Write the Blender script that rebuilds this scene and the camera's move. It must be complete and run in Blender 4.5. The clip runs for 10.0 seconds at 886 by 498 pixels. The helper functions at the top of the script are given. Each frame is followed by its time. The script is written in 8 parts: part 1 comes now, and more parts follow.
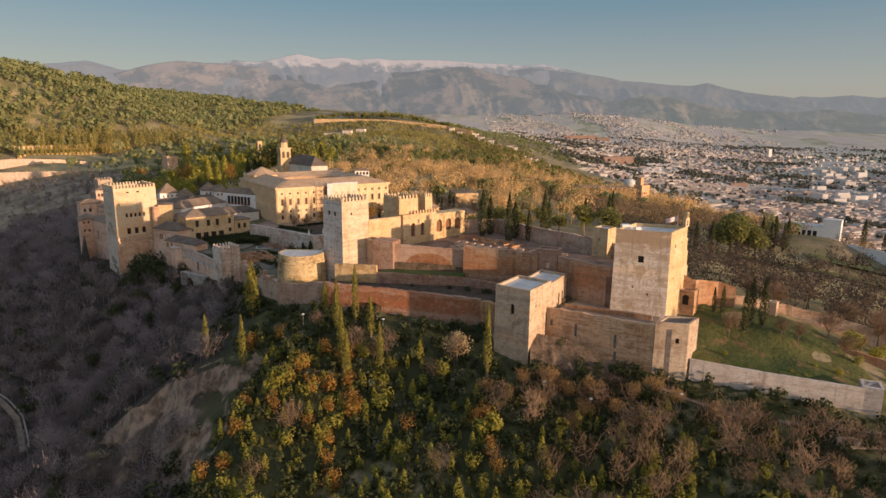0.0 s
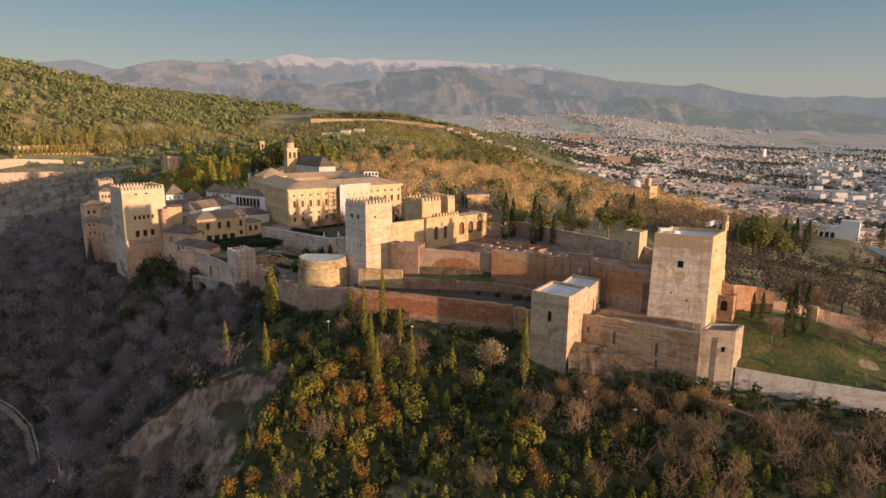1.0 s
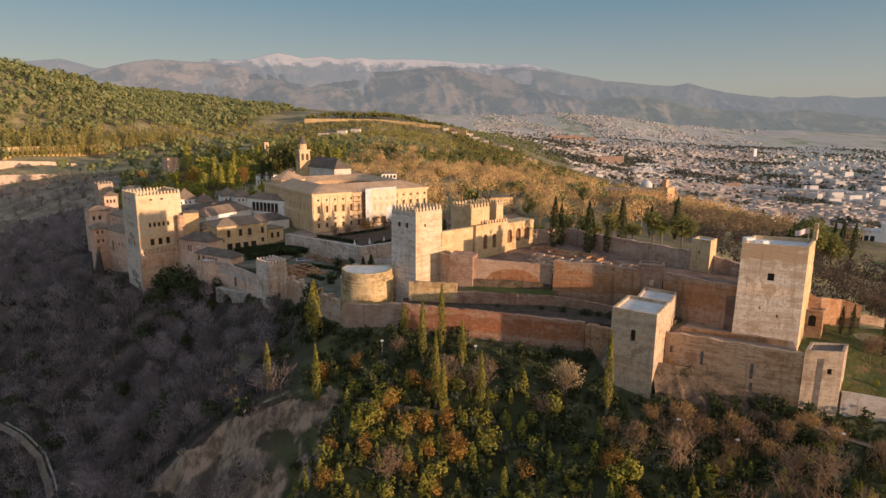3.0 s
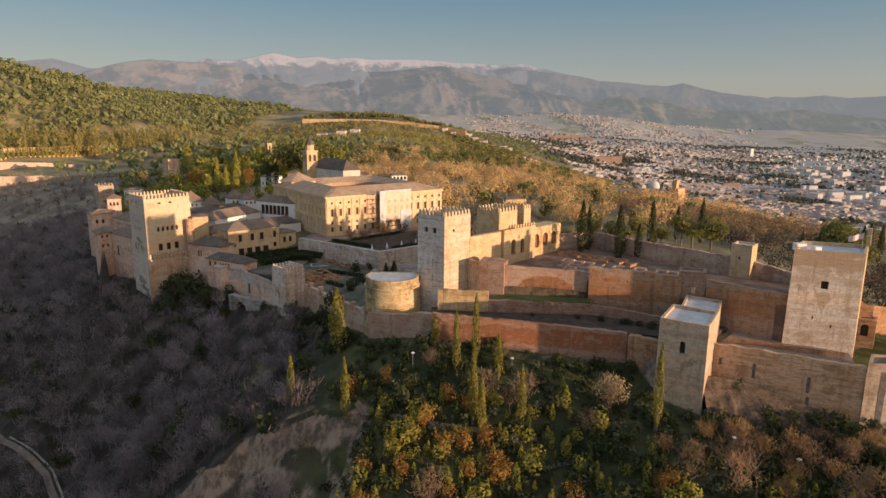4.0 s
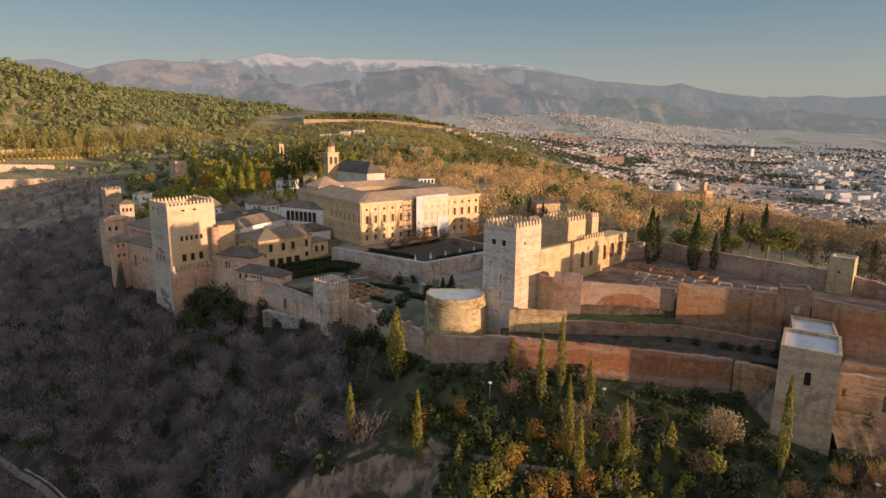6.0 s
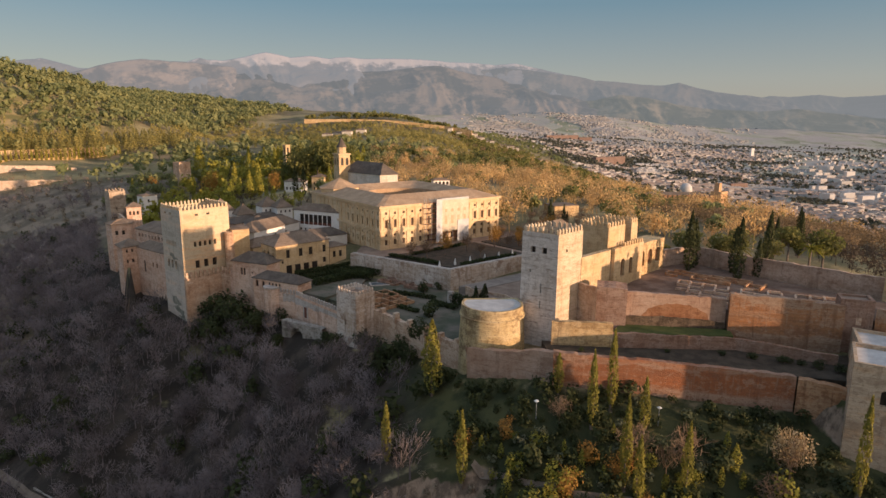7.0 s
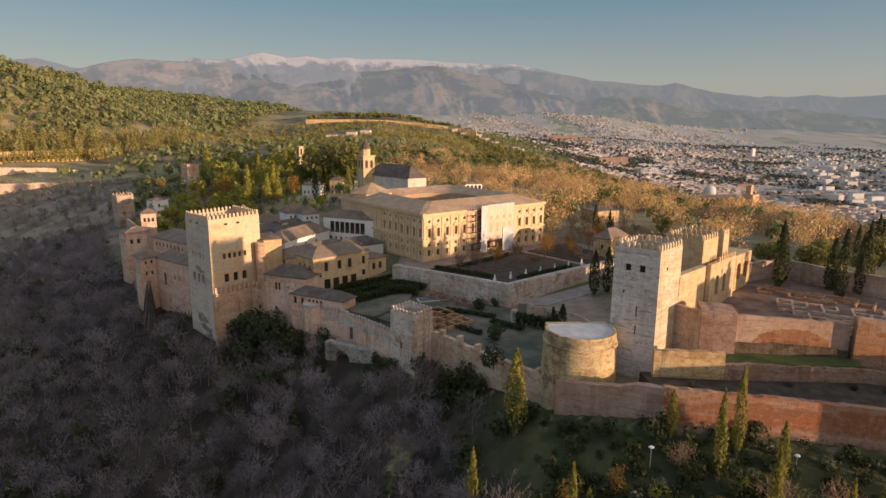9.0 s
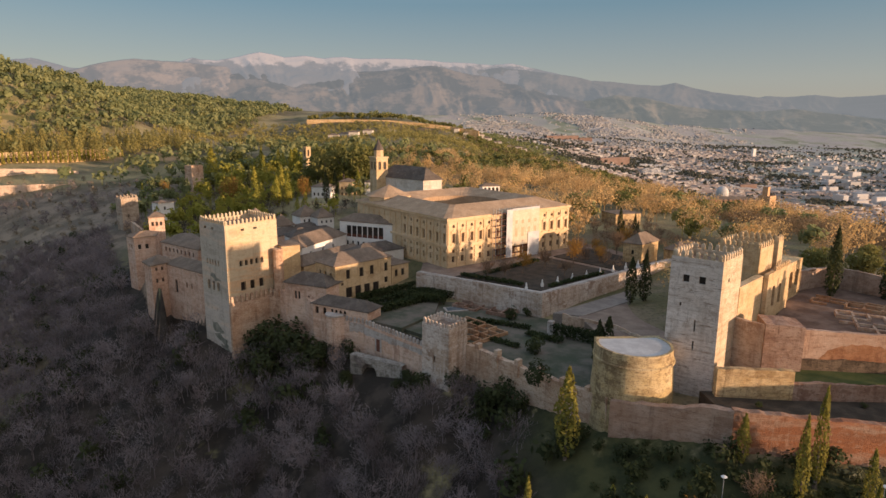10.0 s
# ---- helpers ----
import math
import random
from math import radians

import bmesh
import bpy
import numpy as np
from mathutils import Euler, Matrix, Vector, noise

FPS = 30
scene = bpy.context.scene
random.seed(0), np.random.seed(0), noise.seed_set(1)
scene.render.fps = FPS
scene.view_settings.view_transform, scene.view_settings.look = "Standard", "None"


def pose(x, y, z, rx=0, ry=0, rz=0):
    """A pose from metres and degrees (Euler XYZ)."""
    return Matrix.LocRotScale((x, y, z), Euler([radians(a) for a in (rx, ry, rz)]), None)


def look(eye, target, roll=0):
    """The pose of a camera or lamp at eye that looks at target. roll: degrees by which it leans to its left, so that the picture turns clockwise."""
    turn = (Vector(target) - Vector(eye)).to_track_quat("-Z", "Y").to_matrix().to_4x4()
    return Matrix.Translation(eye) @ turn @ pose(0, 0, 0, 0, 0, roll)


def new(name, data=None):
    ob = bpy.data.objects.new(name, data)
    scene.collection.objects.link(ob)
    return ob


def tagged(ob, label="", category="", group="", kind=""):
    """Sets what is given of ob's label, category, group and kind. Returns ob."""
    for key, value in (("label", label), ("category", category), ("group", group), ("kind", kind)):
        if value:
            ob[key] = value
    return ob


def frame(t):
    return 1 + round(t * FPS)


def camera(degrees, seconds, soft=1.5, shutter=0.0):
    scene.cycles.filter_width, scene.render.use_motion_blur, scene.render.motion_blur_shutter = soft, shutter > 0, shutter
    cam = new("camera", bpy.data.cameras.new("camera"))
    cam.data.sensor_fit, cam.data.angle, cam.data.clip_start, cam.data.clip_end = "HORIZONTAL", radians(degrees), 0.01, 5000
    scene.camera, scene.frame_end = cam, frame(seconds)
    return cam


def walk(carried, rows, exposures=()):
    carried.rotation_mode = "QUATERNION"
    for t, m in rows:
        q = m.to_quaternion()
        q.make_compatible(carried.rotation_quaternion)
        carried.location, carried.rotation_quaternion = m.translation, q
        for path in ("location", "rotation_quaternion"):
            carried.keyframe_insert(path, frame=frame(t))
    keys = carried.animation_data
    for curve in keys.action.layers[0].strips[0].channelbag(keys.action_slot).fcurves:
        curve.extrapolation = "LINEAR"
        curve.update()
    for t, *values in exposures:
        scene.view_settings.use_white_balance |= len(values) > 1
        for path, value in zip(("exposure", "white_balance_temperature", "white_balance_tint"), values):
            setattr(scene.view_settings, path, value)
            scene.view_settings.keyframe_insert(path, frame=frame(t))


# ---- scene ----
cam = camera(71.4, 10.0)
METRES, EYE, TILT, LEAN, TURN = 135.0, 100.0, 0.0, 0.0, 0.0
ROWS = [
    (0.0, 0.0, 0.0, 0.0, 0.11, -11.88, -0.52),
    (0.5, -0.0417, 0.0229, 0.0002, -0.28, -11.88, -0.55),
    (1.0, -0.0831, 0.0477, 0.0003, -0.56, -11.9, -0.57),
    (1.5, -0.1233, 0.075, 0.0001, -0.86, -11.9, -0.57),
    (2.0, -0.1628, 0.1041, 0.0001, -1.19, -11.9, -0.58),
    (2.5, -0.2012, 0.1349, -0.0001, -1.51, -11.9, -0.56),
    (4.0, -0.3124, 0.2344, -0.0013, -2.35, -11.87, -0.5),
    (4.5, -0.3484, 0.2694, -0.0015, -2.5, -11.87, -0.49),
    (5.0, -0.3838, 0.305, -0.0018, -2.63, -11.86, -0.47),
    (5.5, -0.4191, 0.341, -0.0021, -2.76, -11.85, -0.46),
    (7.0, -0.5244, 0.4503, -0.0015, -3.17, -11.87, -0.41),
    (7.5, -0.5584, 0.4881, -0.0019, -3.29, -11.87, -0.4),
    (8.0, -0.592, 0.5263, -0.0023, -3.4, -11.87, -0.39),
    (8.5, -0.6257, 0.5642, -0.0025, -3.53, -11.86, -0.39),
    (9.0, -0.6593, 0.6027, -0.0028, -3.65, -11.85, -0.39),
    (9.5, -0.6925, 0.6411, -0.0028, -3.77, -11.85, -0.39),
    (10.0, -0.7255, 0.6801, -0.003, -3.89, -11.84, -0.38),
]
walk(cam, [(t, pose(0, 0, EYE, TILT, LEAN, TURN) @ pose(METRES * x, METRES * y, METRES * z, 90 + pitch, roll, yaw)) for t, x, y, z, yaw, pitch, roll in ROWS], [(0.0, 1.03, 6250.0, 17.0)])

# ---- world, sun, exposure ----
SUN = Vector((0.838, -0.546, 0.102)).normalized()
world = bpy.data.worlds.new("world")
scene.world = world
world.use_nodes = True
wn = world.node_tree.nodes
sky = wn.new("ShaderNodeTexSky")
sky.sky_type = "NISHITA"
sky.sun_disc = False
sky.sun_elevation = math.asin(SUN.z)
sky.sun_rotation = math.atan2(SUN.x, SUN.y)
sky.air_density, sky.dust_density, sky.ozone_density = 1.0, 0.35, 1.6
# thin haze over the clear sky: pale at the horizon, blue-grey above, brighter on the sun's side
coord = wn.new("ShaderNodeTexCoord")
split = wn.new("ShaderNodeSeparateXYZ")
wl = world.node_tree.links
wl.new(coord.outputs["Generated"], split.inputs[0])
lift = wn.new("ShaderNodeValToRGB")
wl.new(split.outputs[2], lift.inputs[0])
HAZE = [(0.0, (0.178, 0.168, 0.150)), (0.06, (0.165, 0.172, 0.160)), (0.17, (0.074, 0.124, 0.147)), (0.34, (0.165, 0.212, 0.250)), (0.55, (0.19, 0.245, 0.295)), (1.0, (0.215, 0.28, 0.345))]
while len(lift.color_ramp.elements) < len(HAZE):
    lift.color_ramp.elements.new(0.5)
for el, (at, col) in zip(lift.color_ramp.elements, HAZE):
    el.position, el.color = at, (*col, 1)
toward = wn.new("ShaderNodeVectorMath")
toward.operation = "DOT_PRODUCT"
wl.new(coord.outputs["Generated"], toward.inputs[0])
toward.inputs[1].default_value = SUN
glow = wn.new("ShaderNodeMapRange")
glow.interpolation_type = "SMOOTHSTEP"
wl.new(toward.outputs["Value"], glow.inputs["Value"])
glow.inputs["From Min"].default_value, glow.inputs["From Max"].default_value = 0.1, 1.0
warm = wn.new("ShaderNodeMix")
warm.data_type = "RGBA"
wl.new(glow.outputs[0], warm.inputs[0])
wl.new(lift.outputs[0], warm.inputs[6])
warm.inputs[7].default_value = (0.50, 0.41, 0.32, 1)
haze = warm
clear = wn.new("ShaderNodeVectorMath")
clear.operation = "SCALE"
wl.new(sky.outputs[0], clear.inputs[0])
clear.inputs["Scale"].default_value = 0.10
both = wn.new("ShaderNodeMix")
both.data_type = "RGBA"
both.inputs[0].default_value = 0.82
wl.new(clear.outputs[0], both.inputs[6])
wl.new(haze.outputs[2], both.inputs[7])
wl.new(both.outputs[2], wn["Background"].inputs["Color"])
wn["Background"].inputs["Strength"].default_value = 1.0
sun = new("sun", bpy.data.lights.new("sun", "SUN"))
sun.data.energy, sun.data.angle, sun.data.color = 3.3, radians(0.6), (1.0, 0.67, 0.40)
sun.matrix_world = look((0, 0, 300), Vector((0, 0, 300)) - SUN)

# ---- materials ----
RNG = np.random.default_rng(7)


class Mat:
    """A node material with short hands for its nodes."""

    def __init__(self, name, rough=0.9):
        self.m = bpy.data.materials.new(name)
        self.m.use_nodes = True
        self.t = self.m.node_tree
        self.b = self.t.nodes["Principled BSDF"]
        self.b.inputs["Roughness"].default_value = rough
        self.b.inputs["Specular IOR Level"].default_value = 0.25
        self.pos = self.t.nodes.new("ShaderNodeNewGeometry")

    def put(self, socket, value):
        if isinstance(value, bpy.types.NodeSocket):
            self.t.links.new(value, socket)
        else:
            socket.default_value = value

    def noise(self, scale, detail=4.0, stretch=None, rough=0.6):
        n = self.t.nodes.new("ShaderNodeTexNoise")
        n.inputs["Scale"].default_value = scale
        n.inputs["Detail"].default_value = detail
        n.inputs["Roughness"].default_value = rough
        src = self.pos.outputs["Position"]
        if stretch:
            mp = self.t.nodes.new("ShaderNodeMapping")
            mp.inputs["Scale"].default_value = stretch
            self.t.links.new(src, mp.inputs["Vector"])
            src = mp.outputs[0]
        self.t.links.new(src, n.inputs["Vector"])
        return n.outputs["Fac"]

    def ramp(self, fac, a, b):
        n = self.t.nodes.new("ShaderNodeMapRange")
        n.interpolation_type = "SMOOTHSTEP"
        self.put(n.inputs["Value"], fac)
        n.inputs["From Min"].default_value, n.inputs["From Max"].default_value = a, b
        return n.outputs[0]

    def mix(self, fac, a, b):
        n = self.t.nodes.new("ShaderNodeMix")
        n.data_type = "RGBA"
        self.put(n.inputs[0], fac)
        self.put(n.inputs[6], (*a, 1) if isinstance(a, tuple) else a)
        self.put(n.inputs[7], (*b, 1) if isinstance(b, tuple) else b)
        return n.outputs[2]

    def math(self, op, a, b=0.0):
        n = self.t.nodes.new("ShaderNodeMath")
        n.operation = op
        self.put(n.inputs[0], a)
        self.put(n.inputs[1], b)
        return n.outputs[0]

    def height(self):
        n = self.t.nodes.new("ShaderNodeSeparateXYZ")
        self.t.links.new(self.pos.outputs["Position"], n.inputs[0])
        return n.outputs[2]

    def bump(self, fac, strength, distance):
        n = self.t.nodes.new("ShaderNodeBump")
        n.inputs["Strength"].default_value = strength
        n.inputs["Distance"].default_value = distance
        self.put(n.inputs["Height"], fac)
        self.t.links.new(n.outputs[0], self.b.inputs["Normal"])

    def done(self, colour):
        self.put(self.b.inputs["Base Color"], (*colour, 1) if isinstance(colour, tuple) else colour)
        return self.m


def weather(k, c, dark, light, course, amount=1.0):
    """Wear on a wall: lifts of rammed earth, putlog rows, streaks, pits, patches of lost render."""
    lift = k.noise(1.0, 5, (0.42, 0.42, course * 0.7), 0.75)
    c = k.mix(k.math("MULTIPLY", k.ramp(lift, 0.46, 0.66), 0.36 * amount), c, dark)
    level = k.noise(1.0, 6, (0.045, 0.045, 0.55), 0.68)
    c = k.mix(k.math("MULTIPLY", k.ramp(level, 0.50, 0.62), 0.42 * amount), c, dark)
    c = k.mix(k.math("MULTIPLY", k.ramp(level, 0.46, 0.36), 0.38 * amount), c, light)
    patch = k.noise(0.22, 7, (1, 1, 1.5), 0.62)
    c = k.mix(k.math("MULTIPLY", k.ramp(patch, 0.56, 0.60), 0.55 * amount), c, light)
    gone = k.noise(0.17, 8, (1, 1, 1.3), 0.68)
    c = k.mix(k.math("MULTIPLY", k.ramp(gone, 0.57, 0.615), 0.75 * amount), c, dark)
    run = k.noise(1.0, 4, (0.5, 0.5, 0.06), 0.65)
    c = k.mix(k.math("MULTIPLY", k.ramp(run, 0.52, 0.70), 0.5 * amount), c, tuple(v * 0.7 for v in dark))
    drip = k.noise(1.0, 5, (1.1, 1.1, 0.09), 0.7)
    c = k.mix(k.math("MULTIPLY", k.ramp(drip, 0.55, 0.66), 0.45 * amount), c, light)
    c = k.mix(k.math("MULTIPLY", k.ramp(drip, 0.42, 0.33), 0.5 * amount), c, tuple(v * 0.55 for v in dark))
    w = k.t.nodes.new("ShaderNodeTexWave")
    w.bands_direction = "Z"
    w.inputs["Scale"].default_value = 0.36
    w.inputs["Distortion"].default_value = 3.0
    w.inputs["Detail"].default_value = 4
    w.inputs["Detail Scale"].default_value = 1.4
    k.t.links.new(k.pos.outputs["Position"], w.inputs["Vector"])
    c = k.mix(k.math("MULTIPLY", k.ramp(w.outputs["Fac"], 0.86, 0.99), 0.16 * amount), c, dark)
    stone = k.noise(0.75, 7, (1, 1, 1.5), 0.72)
    c = k.mix(k.math("MULTIPLY", k.ramp(stone, 0.53, 0.62), 0.6 * amount), c, dark)
    c = k.mix(k.math("MULTIPLY", k.ramp(stone, 0.46, 0.38), 0.5 * amount), c, light)
    pit = k.noise(1.9, 6, (1, 1, 1.7), 0.8)
    c = k.mix(k.math("MULTIPLY", k.ramp(pit, 0.54, 0.66), 0.85 * amount), c, tuple(v * 0.65 for v in dark))
    return c, lift, pit


def masonry(name, base, dark, light, course=1.2, big=0.09, bumpy=0.25, amount=1.0, ridge=0.0):
    """Rammed earth or rubble walling."""
    k = Mat(name)
    c = k.mix(k.ramp(k.noise(big, 5), 0.38, 0.66), base, light)
    c, lift, pit = weather(k, c, dark, light, course, amount)
    relief = k.math("ADD", lift, pit)
    if ridge:
        band = k.noise(1.0, 6, (0.09, 0.09, 0.95), 0.72)
        c = k.mix(k.math("MULTIPLY", k.ramp(band, 0.52, 0.66), ridge * 1.6), c, dark)
        crack = k.noise(1.0, 7, (0.22, 0.22, 1.9), 0.75)
        c = k.mix(k.math("MULTIPLY", k.ramp(crack, 0.57, 0.64), ridge * 1.8), c, tuple(v * 0.7 for v in dark))
        relief = k.math("SUBTRACT", relief, k.math("MULTIPLY", crack, 0.6))
    k.bump(relief, bumpy * 1.8, 0.45)
    return k.done(c)


def two_tone(name, low, high, dark, level, spread, amount=0.8, hem=None):
    """A wall whose render has come off up to an uneven line; hem: height of a worn foot like the top."""
    k = Mat(name)
    wave = k.math("MULTIPLY", k.math("SUBTRACT", k.noise(0.10, 7, (1, 1, 2.5), 0.62), 0.5), spread)
    edge = k.math("ADD", k.height(), wave)
    c = k.mix(k.ramp(edge, level - 0.3, level + 0.3), low, high)
    wash = k.noise(1.0, 6, (0.05, 0.05, 0.30), 0.66)
    c = k.mix(k.math("MULTIPLY", k.ramp(wash, 0.50, 0.62), 0.75), c, tuple(v * w for v, w in zip(low, (1.2, 1.02, 0.85))))
    c = k.mix(k.math("MULTIPLY", k.ramp(wash, 0.45, 0.36), 0.55), c, dark)
    if hem:
        c = k.mix(k.ramp(edge, hem + 0.5, hem - 0.5), c, high)
    c, lift, pit = weather(k, c, dark, high, 1.5, amount)
    k.bump(k.math("ADD", lift, pit), 0.5, 0.45)
    return k.done(c)


def plain(name, a, b, scale=0.5, rough=0.9, bumpy=0.1):
    k = Mat(name, rough)
    n = k.noise(scale, 6)
    c = k.mix(k.ramp(n, 0.35, 0.68), a, b)
    fine = k.noise(scale * 7, 4)
    c = k.mix(k.math("MULTIPLY", k.ramp(fine, 0.5, 0.75), 0.35), c, tuple(v * 0.55 for v in a))
    k.bump(fine, bumpy, 0.2)
    return k.done(c)


def tiles(name, a, b, turn):
    """Clay tile roof: ridges of barrel tiles across the slope, lichen blotches."""
    k = Mat(name, 0.85)
    w = k.t.nodes.new("ShaderNodeTexWave")
    w.inputs["Scale"].default_value = 0.9
    w.inputs["Distortion"].default_value = 2.5
    mp = k.t.nodes.new("ShaderNodeMapping")
    mp.inputs["Rotation"].default_value = (0, 0, turn)
    k.t.links.new(k.pos.outputs["Position"], mp.inputs["Vector"])
    k.t.links.new(mp.outputs[0], w.inputs["Vector"])
    c = k.mix(k.ramp(k.noise(0.25, 6), 0.35, 0.68), a, b)
    c = k.mix(k.math("MULTIPLY", k.ramp(k.noise(1.7, 5), 0.5, 0.7), 0.6), c, tuple(v * 0.5 for v in a))
    c = k.mix(k.math("MULTIPLY", w.outputs["Fac"], 0.22), c, tuple(v * 0.45 for v in a))
    c = k.mix(k.math("MULTIPLY", k.ramp(k.noise(0.6, 6, None, 0.7), 0.55, 0.68), 0.4), c, (0.26, 0.23, 0.185))
    k.bump(w.outputs["Fac"], 0.3, 0.15)
    return k.done(c)


def leaves(name, a, b, c2, tree=0.11):
    """Foliage or twigs: hue shifts from tree to tree and from clump to clump."""
    k = Mat(name, 0.8)
    c = k.mix(k.ramp(k.noise(tree, 2), 0.36, 0.64), a, b)
    c = k.mix(k.math("MULTIPLY", k.pos.outputs["Random Per Island"], 0.45), c, c2)
    thin = k.t.nodes.new("ShaderNodeBsdfTranslucent")
    k.put(thin.inputs["Color"], c)
    blend = k.t.nodes.new("ShaderNodeMixShader")
    blend.inputs[0].default_value = 0.38
    k.t.links.new(k.b.outputs[0], blend.inputs[1])
    k.t.links.new(thin.outputs[0], blend.inputs[2])
    k.t.links.new(blend.outputs[0], k.t.nodes["Material Output"].inputs["Surface"])
    return k.done(c)


M_TAPIA = masonry("rammed_earth_tan", (0.55, 0.36, 0.235), (0.34, 0.195, 0.12), (0.65, 0.505, 0.38))
M_HALL = two_tone("great_tower_render", (0.57, 0.42, 0.275), (0.60, 0.50, 0.34), (0.40, 0.275, 0.185), 43.5, 5.0, 0.6)
# keep's walling twice: paled for its shaded face, toned down for the sunlit
M_PALE = masonry("shade_paled_masonry", (0.66, 0.59, 0.525), (0.34, 0.265, 0.205), (0.76, 0.70, 0.645), 1.5, 0.09, 0.3, 0.75, 0.5)
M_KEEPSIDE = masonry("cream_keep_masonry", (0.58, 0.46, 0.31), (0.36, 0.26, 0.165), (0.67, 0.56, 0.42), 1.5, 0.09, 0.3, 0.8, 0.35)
# great tower's render again, paled for the face lit by sky alone
M_HALLNORTH = two_tone("skylit_grey_render", (0.60, 0.525, 0.45), (0.56, 0.50, 0.405), (0.36, 0.305, 0.245), 43.5, 5.0, 0.75)
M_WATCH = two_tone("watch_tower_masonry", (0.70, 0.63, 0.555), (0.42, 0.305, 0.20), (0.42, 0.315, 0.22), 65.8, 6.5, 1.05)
M_GREYSTONE = masonry("grey_brown_masonry", (0.399, 0.306, 0.221), (0.238, 0.166, 0.115), (0.493, 0.408, 0.315), 1.6)
M_CURTAIN = two_tone("curtain_tower_render", (0.46, 0.355, 0.25), (0.55, 0.44, 0.32), (0.30, 0.215, 0.145), 43.0, 12.0, 1.1)
M_COURSED = masonry("brick_coursed_wall", (0.60, 0.335, 0.15), (0.34, 0.19, 0.10), (0.67, 0.47, 0.31), 2.4, 0.06, 0.35, 1.0, 0.5)
M_BLIND = plain("shaded_brick_opening", (0.15, 0.075, 0.042), (0.22, 0.115, 0.065), 0.8, 0.9, 0.2)
M_SHUTTER = plain("brown_window", (0.085, 0.052, 0.034), (0.13, 0.082, 0.055), 1.2, 0.5, 0.05)
M_BRICK = masonry("red_brown_masonry", (0.42, 0.215, 0.105), (0.23, 0.108, 0.055), (0.48, 0.315, 0.19), 1.8)
M_RUBBLE = masonry("dark_rubble", (0.15, 0.11, 0.075), (0.06, 0.045, 0.032), (0.26, 0.19, 0.135), 1.0, 0.4, 0.9)
M_RED = two_tone("red_earth_wall", (0.31, 0.122, 0.055), (0.37, 0.25, 0.18), (0.234, 0.109, 0.0624), 46.3, 4.5, 1.05, 41.6)
M_OCHRE = two_tone("ochre_earth_wall", (0.376, 0.188, 0.088), (0.408, 0.288, 0.2), (0.248, 0.128, 0.072), 56.9, 5.0, 1.15, 50.2)
M_PINK = masonry("pinkish_render", (0.63, 0.415, 0.295), (0.43, 0.255, 0.175), (0.72, 0.555, 0.44), 0.8, 0.12, 0.25, 0.9)
M_MOTTLED = masonry("mottled_tower_render", (0.56, 0.44, 0.34), (0.34, 0.225, 0.155), (0.74, 0.665, 0.59), 0.8, 0.1, 0.35, 1.1)
M_WORN = masonry("worn_pink_earth", (0.31, 0.185, 0.125), (0.19, 0.10, 0.066), (0.40, 0.28, 0.215), 0.8, 0.12, 0.3, 1.0)
M_INNER = masonry("dull_pink_earth_wall", (0.42, 0.275, 0.195), (0.27, 0.16, 0.108), (0.50, 0.365, 0.28), 0.8, 0.1, 0.3, 0.8, 0.3)
M_BRIDGE = masonry("mossy_grey_stone", (0.37, 0.33, 0.285), (0.15, 0.135, 0.105), (0.50, 0.46, 0.41), 1.2, 0.2, 0.5, 1.1)
M_GOLD = masonry("golden_sandstone", (0.55, 0.365, 0.165), (0.26, 0.165, 0.085), (0.65, 0.49, 0.28), 1.1, 0.12, 0.3, 1.1)
M_DRUM = masonry("drum_masonry", (0.52, 0.385, 0.185), (0.22, 0.15, 0.08), (0.60, 0.475, 0.28), 1.2, 0.14, 0.35, 1.15)
M_PALACE = masonry("palace_sandstone", (0.62, 0.445, 0.255), (0.46, 0.315, 0.17), (0.69, 0.53, 0.34), 1.1, 0.12, 0.12, 0.5)
M_CREAM = masonry("cream_render", (0.54, 0.385, 0.205), (0.36, 0.24, 0.125), (0.62, 0.475, 0.30), 0.6, 0.15, 0.15, 0.75)
M_WHITE = plain("white_limewash", (0.74, 0.71, 0.66), (0.82, 0.80, 0.76), 0.3, 0.9, 0.05)
M_WHITEWALL = masonry("whitish_rendered_wall", (0.46, 0.405, 0.36), (0.29, 0.228, 0.182), (0.55, 0.505, 0.465), 0.7, 0.1, 0.15, 0.85)
M_LIME = masonry("old_limewash", (0.64, 0.57, 0.48), (0.46, 0.385, 0.30), (0.72, 0.66, 0.58), 0.7, 0.1, 0.15, 0.7)
M_ROOF = tiles("brown_clay_tiles", (0.175, 0.13, 0.095), (0.27, 0.20, 0.145), 0.6)
M_ROOFPAL = tiles("tan_clay_tiles", (0.40, 0.27, 0.165), (0.52, 0.365, 0.235), 0.6)
M_SLATE = tiles("dark_brown_tiles", (0.105, 0.085, 0.07), (0.165, 0.135, 0.11), 0.2)
M_FLAT = plain("pale_flat_roof", (0.44, 0.43, 0.42), (0.56, 0.55, 0.53), 0.4, 0.8, 0.05)
M_PAVE = plain("trodden_earth", (0.21, 0.15, 0.115), (0.30, 0.225, 0.17), 0.25, 0.95, 0.15)
M_RUINFLOOR = plain("reddish_ruin_floor", (0.125, 0.078, 0.055), (0.225, 0.155, 0.118), 0.22, 0.95, 0.25)
M_REDWALL = masonry("pinkish_earth_wall", (0.46, 0.31, 0.218), (0.28, 0.172, 0.115), (0.56, 0.42, 0.325), 1.0, 0.1, 0.3, 1.0)
